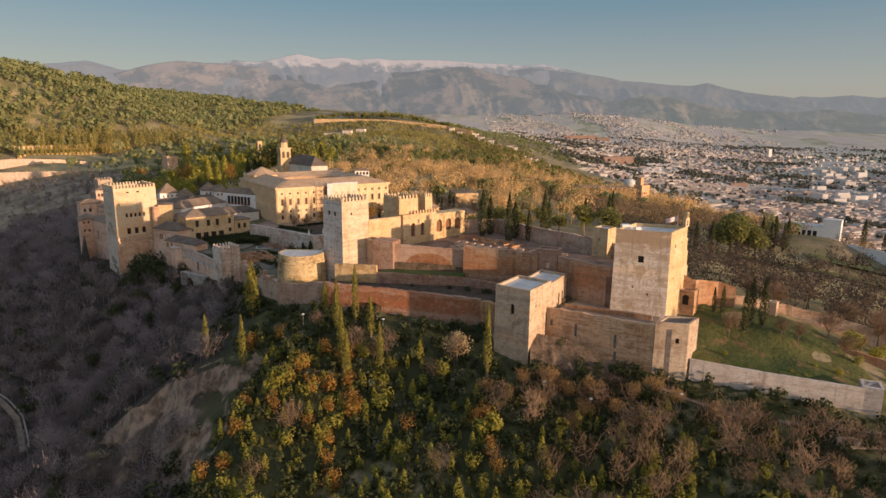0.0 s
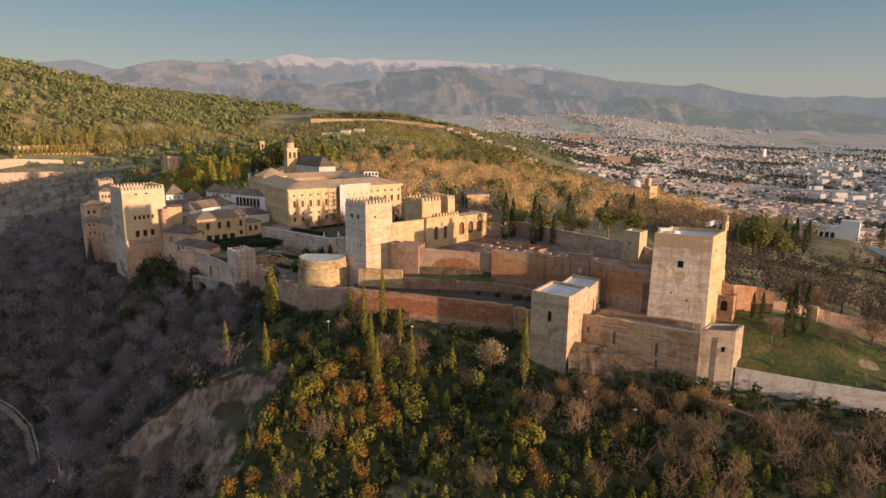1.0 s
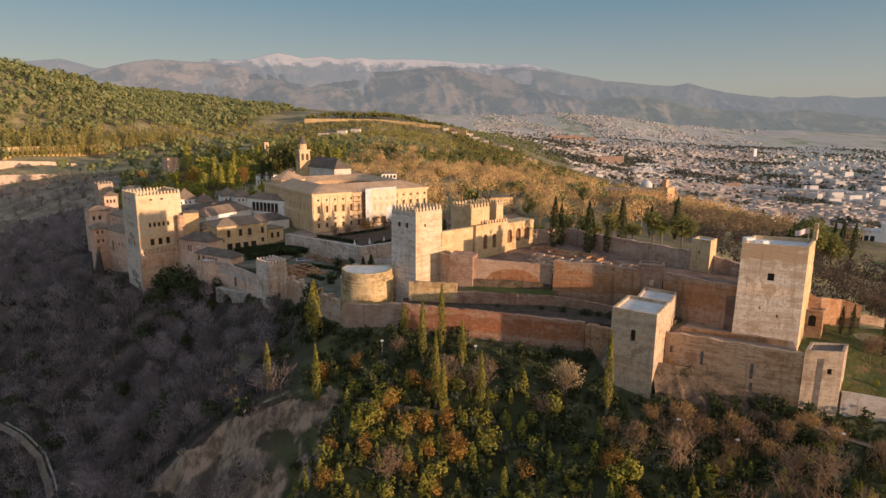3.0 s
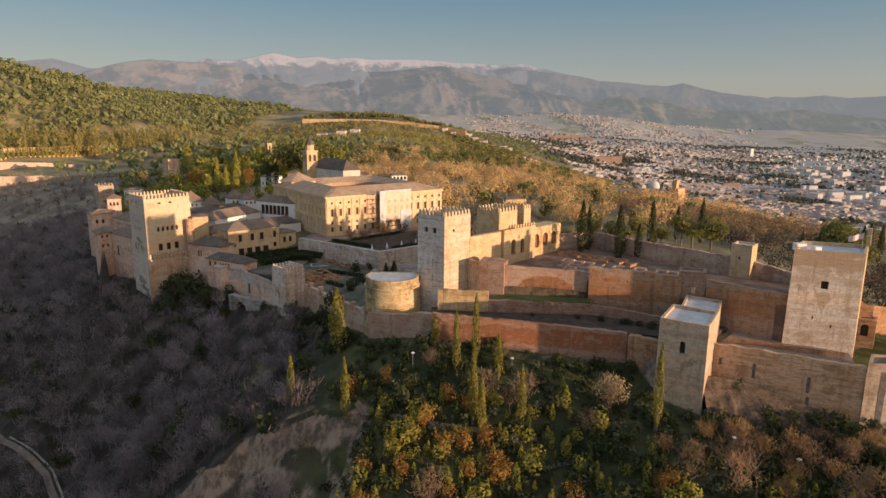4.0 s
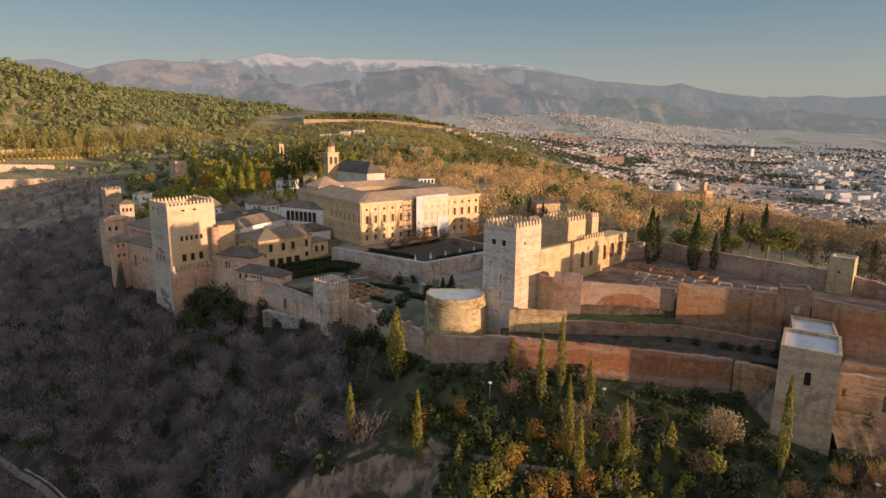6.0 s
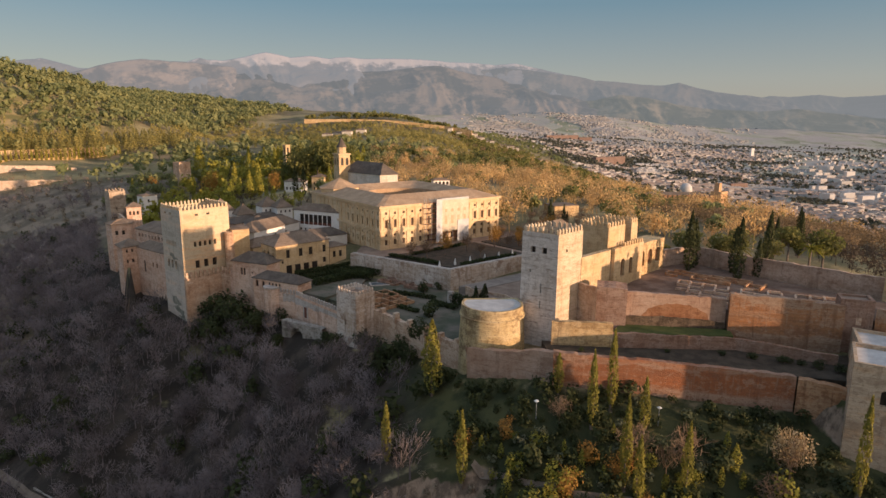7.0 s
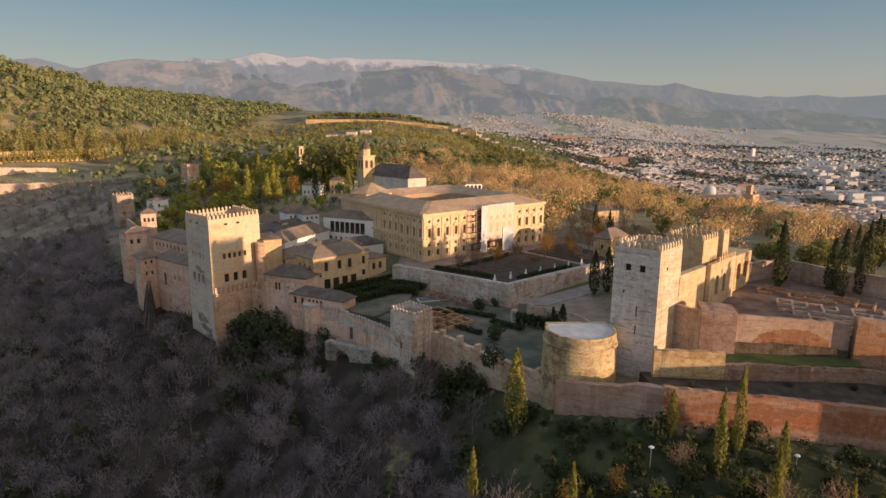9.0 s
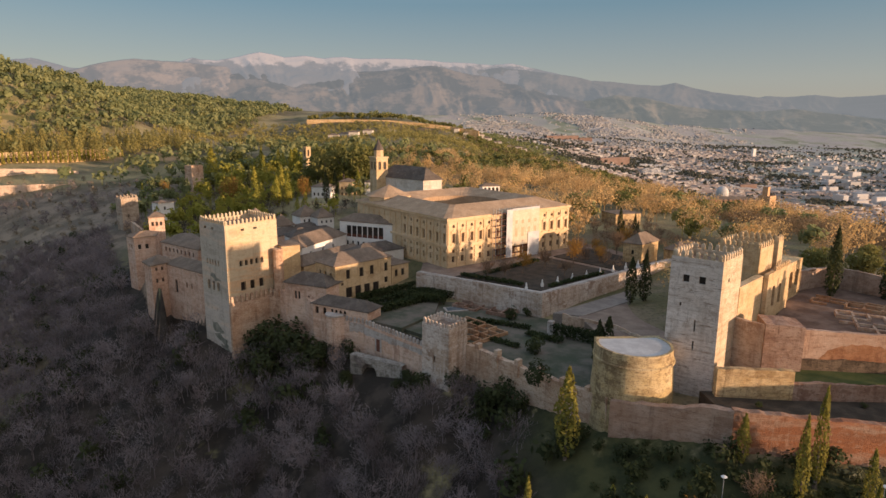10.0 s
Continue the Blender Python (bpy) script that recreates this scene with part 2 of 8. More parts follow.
M_TERRACE = masonry("pale_dry_earth_bank", (0.58, 0.44, 0.33), (0.40, 0.28, 0.19), (0.66, 0.53, 0.42), 0.6, 0.12, 0.3, 0.9)
M_ROAD = plain("grey_paving", (0.23, 0.19, 0.16), (0.31, 0.26, 0.22), 0.3, 0.9, 0.1)
M_PATH = plain("dark_path_earth", (0.16, 0.125, 0.095), (0.24, 0.19, 0.145), 0.3, 0.95, 0.15)
M_SCRUB = leaves("dry_scrub_twigs", (0.27, 0.222, 0.168), (0.36, 0.29, 0.21), (0.19, 0.178, 0.105), 0.05)
M_SOIL = plain("dark_garden_soil", (0.045, 0.036, 0.026), (0.085, 0.066, 0.048), 0.35, 0.95, 0.3)
M_SAGE = leaves("sage_leaves", (0.085, 0.105, 0.058), (0.17, 0.175, 0.115), (0.075, 0.092, 0.034), 0.14)
# near-black sheet closing the openings, for the dark of the inside
M_DARK = plain("unlit_inside", (0.022, 0.018, 0.015), (0.045, 0.035, 0.028), 1.0, 0.5, 0.0)
M_PANE = plain("window_glass", (0.03, 0.03, 0.032), (0.06, 0.055, 0.05), 2.0, 0.15, 0.0)
M_WOOD = plain("dark_red_wood", (0.12, 0.05, 0.035), (0.20, 0.085, 0.055), 1.5)
M_METAL = plain("grey_metal", (0.32, 0.33, 0.34), (0.45, 0.46, 0.46), 2.0, 0.45)
M_BARK = plain("grey_bark", (0.13, 0.10, 0.08), (0.22, 0.18, 0.145), 1.5)
M_LAWN = plain("lawn", (0.055, 0.078, 0.022), (0.095, 0.105, 0.035), 0.3)
M_HEDGE = leaves("hedge_leaves", (0.03, 0.045, 0.018), (0.055, 0.072, 0.026), (0.08, 0.09, 0.035), 0.3)
M_CYPRESS = leaves("cypress_leaves", (0.15, 0.15, 0.03), (0.24, 0.22, 0.042), (0.31, 0.27, 0.06), 0.2)
M_DARKCYP = leaves("dark_cypress_leaves", (0.036, 0.048, 0.018), (0.062, 0.072, 0.026), (0.09, 0.092, 0.036), 0.16)
# brighter than the other cypress greens, the grove's sunlight put into the colour
M_GROVE = leaves("sunlit_grove_needles", (0.21, 0.225, 0.035), (0.32, 0.29, 0.045), (0.40, 0.34, 0.07), 0.07)
M_BUSH = leaves("bush_leaves", (0.15, 0.175, 0.03), (0.28, 0.26, 0.045), (0.38, 0.31, 0.06), 0.16)
M_DARKBUSH = leaves("dark_evergreen_leaves", (0.034, 0.048, 0.019), (0.062, 0.076, 0.027), (0.095, 0.10, 0.04), 0.16)
M_ORANGE = leaves("autumn_leaves", (0.38, 0.21, 0.045), (0.28, 0.14, 0.04), (0.42, 0.27, 0.07), 0.2)
M_TWIG = leaves("grey_violet_twigs", (0.152, 0.122, 0.122), (0.31, 0.258, 0.255), (0.172, 0.14, 0.13), 0.085)
M_TWIGWARM = leaves("warm_brown_twigs", (0.155, 0.108, 0.076), (0.32, 0.22, 0.14), (0.19, 0.128, 0.082), 0.16)
# one twig brown twice: darkened for shade, brightened for sun
M_TWIGDARK = leaves("shaded_brown_twigs", (0.055, 0.045, 0.038), (0.135, 0.102, 0.074), (0.08, 0.063, 0.045), 0.05)
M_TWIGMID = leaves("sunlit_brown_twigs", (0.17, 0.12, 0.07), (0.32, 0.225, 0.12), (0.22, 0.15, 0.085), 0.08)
M_TAWNY = leaves("tawny_twigs_and_leaves", (0.42, 0.28, 0.13), (0.34, 0.20, 0.085), (0.52, 0.37, 0.18), 0.2)
M_BLOSSOM = leaves("pale_blossom", (0.56, 0.43, 0.24), (0.48, 0.35, 0.19), (0.62, 0.50, 0.32), 0.3)
M_PINE = leaves("pine_needles", (0.13, 0.145, 0.04), (0.21, 0.20, 0.06), (0.27, 0.24, 0.085), 0.025)
M_HILLPINE = leaves("hill_pine_needles", (0.135, 0.17, 0.072), (0.265, 0.275, 0.115), (0.30, 0.29, 0.125), 0.03)
M_FARWOOD = leaves("winter_wood", (0.46, 0.30, 0.135), (0.82, 0.55, 0.235), (0.38, 0.26, 0.135), 0.06)
M_FAROLIVE = leaves("olive_wood", (0.21, 0.20, 0.065), (0.40, 0.345, 0.11), (0.29, 0.24, 0.09), 0.05)

# ---- building kit ----
class Geo:
    """Vertices and faces gathered for one mesh."""

    def __init__(self):
        self.v, self.f = [], []

    def poly(self, pts):
        n = len(self.v)
        self.v += [tuple(p) for p in pts]
        self.f.append(tuple(range(n, n + len(pts))))

    def prism(self, ring, z0, z1, cap=True):
        """ring: xy points, counter-clockwise; z1 a number or one for each point."""
        k = len(ring)
        tops = z1 if isinstance(z1, (list, tuple)) else [z1] * k
        n = len(self.v)
        self.v += [(x, y, z0) for x, y in ring] + [(x, y, z) for (x, y), z in zip(ring, tops)]
        for i in range(k):
            j = (i + 1) % k
            self.f.append((n + i, n + j, n + k + j, n + k + i))
        if cap:
            self.f.append(tuple(range(n + k, n + 2 * k)))
            self.f.append(tuple(range(n + k - 1, n - 1, -1)))

    def box(self, x0, x1, y0, y1, z0, z1):
        self.prism([(x0, y0), (x1, y0), (x1, y1), (x0, y1)], z0, z1)

    def tube(self, a, b, ra, rb, sides=6):
        a, b = Vector(a), Vector(b)
        q = (b - a).to_track_quat("Z", "Y")
        n = len(self.v)
        for p, r in ((a, ra), (b, rb)):
            for i in range(sides):
                t = 2 * math.pi * i / sides
                self.v.append(tuple(p + q @ Vector((r * math.cos(t), r * math.sin(t), 0))))
        for i in range(sides):
            j = (i + 1) % sides
            self.f.append((n + i, n + j, n + sides + j, n + sides + i))
        self.f.append(tuple(range(n + sides, n + 2 * sides)))

    def mesh(self, name, material):
        me = bpy.data.meshes.new(name)
        me.from_pydata(self.v, [], self.f)
        me.materials.append(material)
        me.update()
        return me


def part(name, geo, material, parent=None, label=""):
    """Links gathered geometry as one mesh object, under a thing or a part."""
    ob = new(name, geo.mesh(name, material) if isinstance(geo, Geo) else geo)
    if parent:
        ob.parent = parent
    return tagged(ob, label)


def thing(name, label, category, group="", m=None):
    ob = new(name)
    ob.empty_display_size = 0.5
    if m is not None:
        ob.matrix_basis = m
    return tagged(ob, label, category, group)


def structure(name, geo, material, label):
    return tagged(part(name, geo, material), label, name.split("_")[0], "", "structure")


def facing(a, b, z):
    """The frame of a wall face whose lower left corner is a and lower right b, seen from outside: x along it, y inwards."""
    d = (Vector(b) - Vector(a)).normalized()
    return Matrix(((d.x, -d.y, 0, a[0]), (d.y, d.x, 0, a[1]), (0, 0, 1, z), (0, 0, 0, 1)))


def pierced(geo, m, w, h, holes, deep=0.7):
    """A wall face w by h with openings (x0, z0, x1, z1, arched) cut into it, reveals included."""
    xs = sorted({0, w, *[q[0] for q in holes], *[q[2] for q in holes]})
    zs = sorted({0, h, *[q[1] for q in holes], *[q[3] for q in holes]})

    def put(*pts):
        geo.poly([m @ Vector(p) for p in pts])

    for x0, x1 in zip(xs, xs[1:]):
        for z0, z1 in zip(zs, zs[1:]):
            cx, cz = (x0 + x1) / 2, (z0 + z1) / 2
            if not any(q[0] < cx < q[2] and q[1] < cz < q[3] for q in holes):
                put((x0, 0, z0), (x1, 0, z0), (x1, 0, z1), (x0, 0, z1))
    for x0, z0, x1, z1, arched in holes:
        put((x0, 0, z0), (x1, 0, z0), (x1, deep, z0), (x0, deep, z0))
        put((x0, 0, z1), (x0, deep, z1), (x1, deep, z1), (x1, 0, z1))
        put((x0, 0, z0), (x0, deep, z0), (x0, deep, z1), (x0, 0, z1))
        put((x1, 0, z0), (x1, 0, z1), (x1, deep, z1), (x1, deep, z0))
        if arched:
            r, cx = (x1 - x0) / 2, (x0 + x1) / 2
            for side in (-1, 1):
                arc = [(cx + side * r * math.cos(i * math.pi / 12), 0.04, z1 - r + r * math.sin(i * math.pi / 12)) for i in range(7)]
                put(*(arc + [(cx + side * r, 0.04, z1)]))


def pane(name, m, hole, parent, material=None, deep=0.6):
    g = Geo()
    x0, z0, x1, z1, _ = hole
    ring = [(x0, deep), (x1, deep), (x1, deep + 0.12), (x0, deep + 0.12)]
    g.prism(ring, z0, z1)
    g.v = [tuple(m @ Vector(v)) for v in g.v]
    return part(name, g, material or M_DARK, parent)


def merlon_mesh(w, t, h, point):
    g = Geo()
    g.box(-w / 2, w / 2, -t / 2, t / 2, 0, h)
    n = len(g.v)
    g.v += [(-w / 2, -t / 2, h), (w / 2, -t / 2, h), (w / 2, t / 2, h), (-w / 2, t / 2, h), (0, 0, h + point)]
    g.f += [(n, n + 1, n + 4), (n + 1, n + 2, n + 4), (n + 2, n + 3, n + 4), (n + 3, n, n + 4)]
    return g


def crenellate(parent, a, b, z0, z1, mesh, gap, inset=0.35, rough=0.0):
    """Merlons along the line from a to b; every merlon is a part."""
    a, b = Vector((*a, z0)), Vector((*b, z1))
    d = b - a
    n = max(2, round(d.xy.length / gap))
    ang = math.atan2(d.y, d.x)
    side = Vector((-d.y, d.x, 0)).normalized() * inset
    for i in range(n):
        if rough and RNG.random() < rough:
            continue
        p = a + d * ((i + 0.5) / n) + side
        ob = new("merlon", mesh)
        ob.parent = parent
        ob.matrix_basis = Matrix.LocRotScale(p, Euler((0, 0, ang)), (1, 1, 0.9 + 0.2 * RNG.random()))


def corners(l, f, r, batter=0.0):
    """The four corners of a tower from its left, near and right one, counter-clockwise from the left."""
    l, f, r = Vector(l), Vector(f), Vector(r)
    return [l, f, r, l + r - f]


def tower(name, label, l, f, r, z0, z1, material, holes_left=(), holes_right=(), merlons=0.0, parapet=1.2, roof=None, category="tower", batter=0.0, size=(0.75, 0.6, 1.1, 0.5), hole_mat=None, left_mat=None):
    """A square tower: pierced faces, parapet walk, merlons; left_mat: its left face's walling, paled for the dimmer
    light there.
    """
    t = thing(name, label, category)
    c = corners(l, f, r)
    mid = sum(c, Vector((0, 0))) / 4
    g, skin = Geo(), Geo()
    todo = []
    for i in range(4):
        a, b = c[i], c[(i + 1) % 4]
        h = [tuple(q) if len(q) == 5 else (*q, False) for q in ((holes_left, holes_right, (), ())[i])]
        m = facing(a, b, z0)
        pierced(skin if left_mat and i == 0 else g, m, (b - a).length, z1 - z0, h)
        todo += [(m, q) for q in h]
    for q in (g, skin):
        for i, v in enumerate(q.v):
            k = 1 + batter * (1 - (v[2] - z0) / (z1 - z0))
            q.v[i] = (mid.x + (v[0] - mid.x) * k, mid.y + (v[1] - mid.y) * k, v[2])
    k = 0.62 / min((c[1] - c[0]).length, (c[2] - c[1]).length) * 2
    inner = [p + (mid - p) * k for p in c]
    for i in range(4):
        j = (i + 1) % 4
        g.poly([(*c[i], z1), (*c[j], z1), (*inner[j], z1), (*inner[i], z1)])
        g.poly([(*inner[i], z1), (*inner[j], z1), (*inner[j], z1 - parapet), (*inner[i], z1 - parapet)])
    body = part("body", g, material, t)
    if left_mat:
        part("rendered_face", skin, left_mat, t, "weathered left face, its tone paled for the dimmer light")
    floor = Geo()
    floor.prism([tuple(p) for p in inner], z1 - parapet - 0.4, z1 - parapet)
    part("roof_deck", floor, roof or M_FLAT, t)
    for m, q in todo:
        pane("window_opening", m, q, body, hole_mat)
    if merlons:
        me = merlon_mesh(*size).mesh("merlon", material)
        for i in range(4):
            crenellate(t, c[i], c[(i + 1) % 4], z1, z1, me, merlons, 0.32)
    return t


def wall_run(name, label, pts, zbase, thick, material, merlons=None, kind="structure", rough=1.0, high=0.9, cap=None):
    """A wall along points (x, y, top); its thickness lies to the left of the way."""
    t = thing(name, label, "wall")
    if kind:
        t["kind"] = kind
    g = Geo()
    p = [Vector(q[:2]) for q in pts]
    off = []
    for i in range(len(p)):
        d0 = (p[i] - p[i - 1]).normalized() if i else (p[1] - p[0]).normalized()
        d1 = (p[i + 1] - p[i]).normalized() if i < len(p) - 1 else d0
        d = (d0 + d1).normalized()
        off.append(p[i] + Vector((-d.y, d.x)) * (thick / max(0.4, d.dot(d1))))
    line = []
    for i in range(len(p) - 1):
        steps = max(1, int((p[i + 1] - p[i]).length / 0.9))
        for s in range(steps + (i == len(p) - 2)):
            u = s / steps
            a = p[i].lerp(p[i + 1], u)
            worn = 0.0 if merlons else rough * (0.32 * noise.noise(Vector((a.x * 0.3, a.y * 0.3, 3.0))) + 0.22 * noise.noise(Vector((a.x * 1.7, a.y * 1.7, 7.0))))
            line.append((a, off[i].lerp(off[i + 1], u), pts[i][2] + (pts[i + 1][2] - pts[i][2]) * u + worn))
    for k, (a, c, z) in enumerate(line):
        g.v += [(*a, zbase), (*a, z), (*c, z - 0.1), (*c, zbase)]
        if k:
            n = 4 * k
            g.f += [(n - 4, n, n + 1, n - 3), (n - 3, n + 1, n + 2, n - 2), (n - 2, n + 2, n + 3, n - 1)]
    n = 4 * len(line) - 4
    g.f += [(0, 1, 2, 3), (n + 3, n + 2, n + 1, n)]
    body = part("wall_body", g, material, t)
    if merlons:
        me = merlon_mesh(0.8, 0.5, high, 0.35).mesh("merlon", cap or material)
        for i in range(len(p) - 1):
            crenellate(t, p[i], p[i + 1], pts[i][2], pts[i + 1][2], me, merlons, 0.35)
    return t


def hip_roof(g, ring, z0, rise, over=0.5):
    """A hipped roof over a four-cornered plan; its ridge runs along the longer way."""
    c = [Vector(q) for q in ring]
    mid = sum(c, Vector((0, 0))) / 4
    e = [q + (q - mid).normalized() * over * 1.4 for q in c]
    if (c[1] - c[0]).length < (c[2] - c[1]).length:
        e = e[1:] + e[:1]
    w = (e[2] - e[1]).length
    d = (e[1] - e[0])
    k = min(0.5, w / 2 / d.length)
    r0 = (e[0] + e[3]) / 2 + d * k
    r1 = (e[1] + e[2]) / 2 - d * k
    r0, r1 = (*r0, z0 + rise), (*r1, z0 + rise)
    e3 = [(*q, z0) for q in e]
    lo = [(*q, z0 - 0.25) for q in e]
    g.poly([e3[0], e3[1], r1, r0])
    g.poly([e3[2], e3[3], r0, r1])
    g.poly([e3[1], e3[2], r1])
    g.poly([e3[3], e3[0], r0])
    for i in range(4):
        j = (i + 1) % 4
        g.poly([lo[i], lo[j], e3[j], e3[i]])
    g.poly(lo[::-1])


def rect(o, u, v, du, dv):
    """Four corners, counter-clockwise, from the corner o along the unit way du (length u) and dv (length v)."""
    o, du, dv = Vector(o), Vector(du), Vector(dv)
    return [o, o + du * u, o + du * u + dv * v, o + dv * v]


def house(name, label, ring, z0, z1, rise, wall_mat, roof_mat, holes=None, category="house", group="", over=0.5, hole_mat=None):
    """A hipped-roof building; ring counter-clockwise; holes: {side: openings}."""
    t = thing(name, label, category, group)
    g = Geo()
    c = [Vector(q) for q in ring]
    todo = []
    for i in range(4):
        a, b = c[i], c[(i + 1) % 4]
        m = facing(a, b, z0)
        hs = [tuple(q) if len(q) == 5 else (*q, False) for q in (holes or {}).get(i, ())]
        pierced(g, m, (b - a).length, z1 - z0, hs, 0.5)
        todo += [(m, q) for q in hs]
    body = part("wall", g, wall_mat, t)
    r = Geo()
    hip_roof(r, ring, z1 + 0.02, rise, over)
    part("roof", r, roof_mat, t)
    for m, q in todo:
        pane("window", m, q, body, hole_mat, 0.4)
    return t


def row_of(n, x0, step, z0, w, h, arched=False):
    return [(x0 + i * step, z0, x0 + i * step + w, z0 + h, arched) for i in range(n)]

# ---- the lie of the land ----
# the foot of the northern walls, from the far east to the western end: x, y, height
FOOT = [(-520, 690, 44), (-420, 620, 38), (-330, 555, 32), (-268, 470, 31), (-222, 372, 29), (-207, 350, 28), (-193.5, 322, 27), (-188, 314.5, 26), (-182, 321, 28), (-164.5, 299, 28),
        (-163, 294, 27), (-152, 282.8, 26), (-142, 291.5, 30), (-136, 287, 32), (-127, 279, 32), (-123.5, 271, 32), (-109, 261, 33), (-93, 244.5, 33), (-86.4, 235.8, 33), (-80.5, 240.4, 34),
        (-70, 227, 34), (-58.5, 211.8, 36), (-56.8, 204, 37), (-40, 192, 41), (12, 179, 39), (15, 168.4, 35), (24, 162, 33), (31, 170.6, 37), (56, 153.6, 34.5), (64, 151.8, 33), (103, 139, 31), (170, 150, 22), (400, 150, -12)]
FORT_SPOTS = [(-70, 240, 42), (-48, 235, 41.5), (-50, 258, 42), (-100, 262, 41.3), (-76, 275, 41.4), (-62, 258, 41.4), (-94, 284, 41.8), (-130, 290, 44), (-80, 300, 48), (-30, 336, 48), (-100, 345, 48),
              (-77, 409, 50), (-107, 426, 52), (-35, 255, 44), (-20, 285, 45), (-170, 340, 40), (-200, 400, 38), (-235, 480, 36),
              (40, 215, 50), (70, 200, 46), (20, 260, 53), (60, 250, 53), (85, 164, 39.5), (96, 173, 42.5), (110, 146, 34)]
HILL_SPOTS = [(150, 185, 28), (120, 250, 40), (160, 330, 40), (212, 330, 38), (150, 456, 33), (185, 573, 24), (16, 664, 44), (160, 839, 26), (-55, 707, 58),
              (-94, 1092, 72), (-158, 444, 53), (-362, 565, 41), (-290, 600, 46), (-440, 650, 44), (-390, 760, 51), (-470, 704, 53), (-424, 796, 55), (-525, 765, 76), (-450, 870, 70), (-625, 890, 162), (-590, 1115, 148),
              (-555, 1285, 104), (-200, 1382, 92.5), (-120, 1384, 91), (-50, 1376, 86), (5, 1368, 81), (-420, 1180, 62), (-450, 1430, 98), (-330, 1000, 58), (-380, 1300, 70), (-288, 1408, 90), (-700, 600, 120), (-60, 1350, 76), (60, 1100, 45)]
PLAIN_SPOTS = [(270, 450, 8), (300, 650, -18), (255, 900, -2), (245, 1200, -2), (340, 1505, -22), (430, 1024, -44), (591, 1255, -52), (627, 2095, -30), (743, 1941, -50), (520, 640, -46), (420, 330, -30), (320, 150, -26),
               (760, 800, -52), (828, 1352, -55), (1214, 2345, -30), (1250, 1500, -50), (1500, 2600, -28), (1700, 2755, -27), (1480, 3330, -12), (1880, 3200, -10), (2350, 3000, -12),
               (530, 3898, 82), (775, 4261, 138), (980, 4318, 150), (1127, 4280, 137), (1309, 4120, 109), (1574, 4022, 76), (1821, 3912, 51), (2256, 3788, 58), (2771, 3673, 55), (366, 3415, 58), (175, 2932, 57), (46, 2339, 68),
               (727, 3248, 30), (872, 2790, 10), (1041, 3576, 72), (-710, 1824, 154), (-613, 1856, 144), (-527, 1881, 118), (-403, 1908, 114), (-262, 1829, 116), (-132, 1739, 112), (-60, 2100, 84), (-700, 2600, 120), (-300, 3300, 80), (-1500, 1500, 190), (2200, 1200, -30)]
spots = np.array(FORT_SPOTS + HILL_SPOTS + PLAIN_SPOTS, float)


def kernel(px, py, qx, qy):
    return np.sqrt((px - qx) ** 2 + (py - qy) ** 2 + 6.0 ** 2)


weights = np.linalg.solve(kernel(spots[:, None, 0], spots[:, None, 1], spots[None, :, 0], spots[None, :, 1]), spots[:, 2] - 30.0)
foot = np.array(FOOT, float)


def smooth(a, b, x):
    t = np.clip((x - a) / (b - a), 0, 1)
    return t * t * (3 - 2 * t)


def wobble(x, y, s, k=0.0):
    return np.sin(x / s + 1.3 * np.sin(y / s * 0.7 + k) + k) * np.cos(y / s * 1.1 + 1.7 * np.sin(x / s * 0.6) + 2 * k)


lattice = np.random.default_rng(5).random((256, 256))


def value_noise(x, y):
    xi, yi = np.floor(x).astype(int), np.floor(y).astype(int)
    u, v = x - xi, y - yi
    u, v = u * u * (3 - 2 * u), v * v * (3 - 2 * v)
    a, b = lattice[xi % 256, yi % 256], lattice[(xi + 1) % 256, yi % 256]
    c, d = lattice[xi % 256, (yi + 1) % 256], lattice[(xi + 1) % 256, (yi + 1) % 256]
    return (a + (b - a) * u) * (1 - v) + (c + (d - c) * u) * v


def ridged(x, y, scale, octaves=6, seed=0.0):
    """Ridged mountain relief, about 0 to 1."""
    out, amp, total = np.zeros(np.shape(x)), 1.0, 0.0
    for o in range(octaves):
        f = 2.03 ** o / scale
        out = out + amp * (1 - np.abs(2 * value_noise(x * f + 31 * o + seed, y * f + 17 * o + seed) - 1))
        total += amp
        amp *= 0.5
    return out / total


def foot_of(x, y):
    """Signed distance from the northern wall line (above 0 outside) and the height of its foot there."""
    best = np.full(x.shape, 1e9)
    side, fz, total = np.zeros(x.shape), np.zeros(x.shape), np.zeros(x.shape)
    for (ax, ay, az), (bx, by, bz) in zip(foot, foot[1:]):
        dx, dy = bx - ax, by - ay
        t = np.clip(((x - ax) * dx + (y - ay) * dy) / (dx * dx + dy * dy), 0, 1)
        d = np.hypot(x - ax - t * dx, y - ay - t * dy)
        near = d < best
        best = np.where(near, d, best)
        side = np.where(near, np.sign((x - ax) * dy - (y - ay) * dx), side)
        w = math.hypot(dx, dy) ** 0.5 / (d + 1.0) ** 4
        fz += w * (az + t * (bz - az))
        total += w
    return best * side, fz / total


def rim_y(x):
    """Where the eroded bank breaks away below the wood."""
    return 182.0 - 0.2 * np.maximum(x + 86, 0) + 0.12 * np.minimum(x + 86, 0)


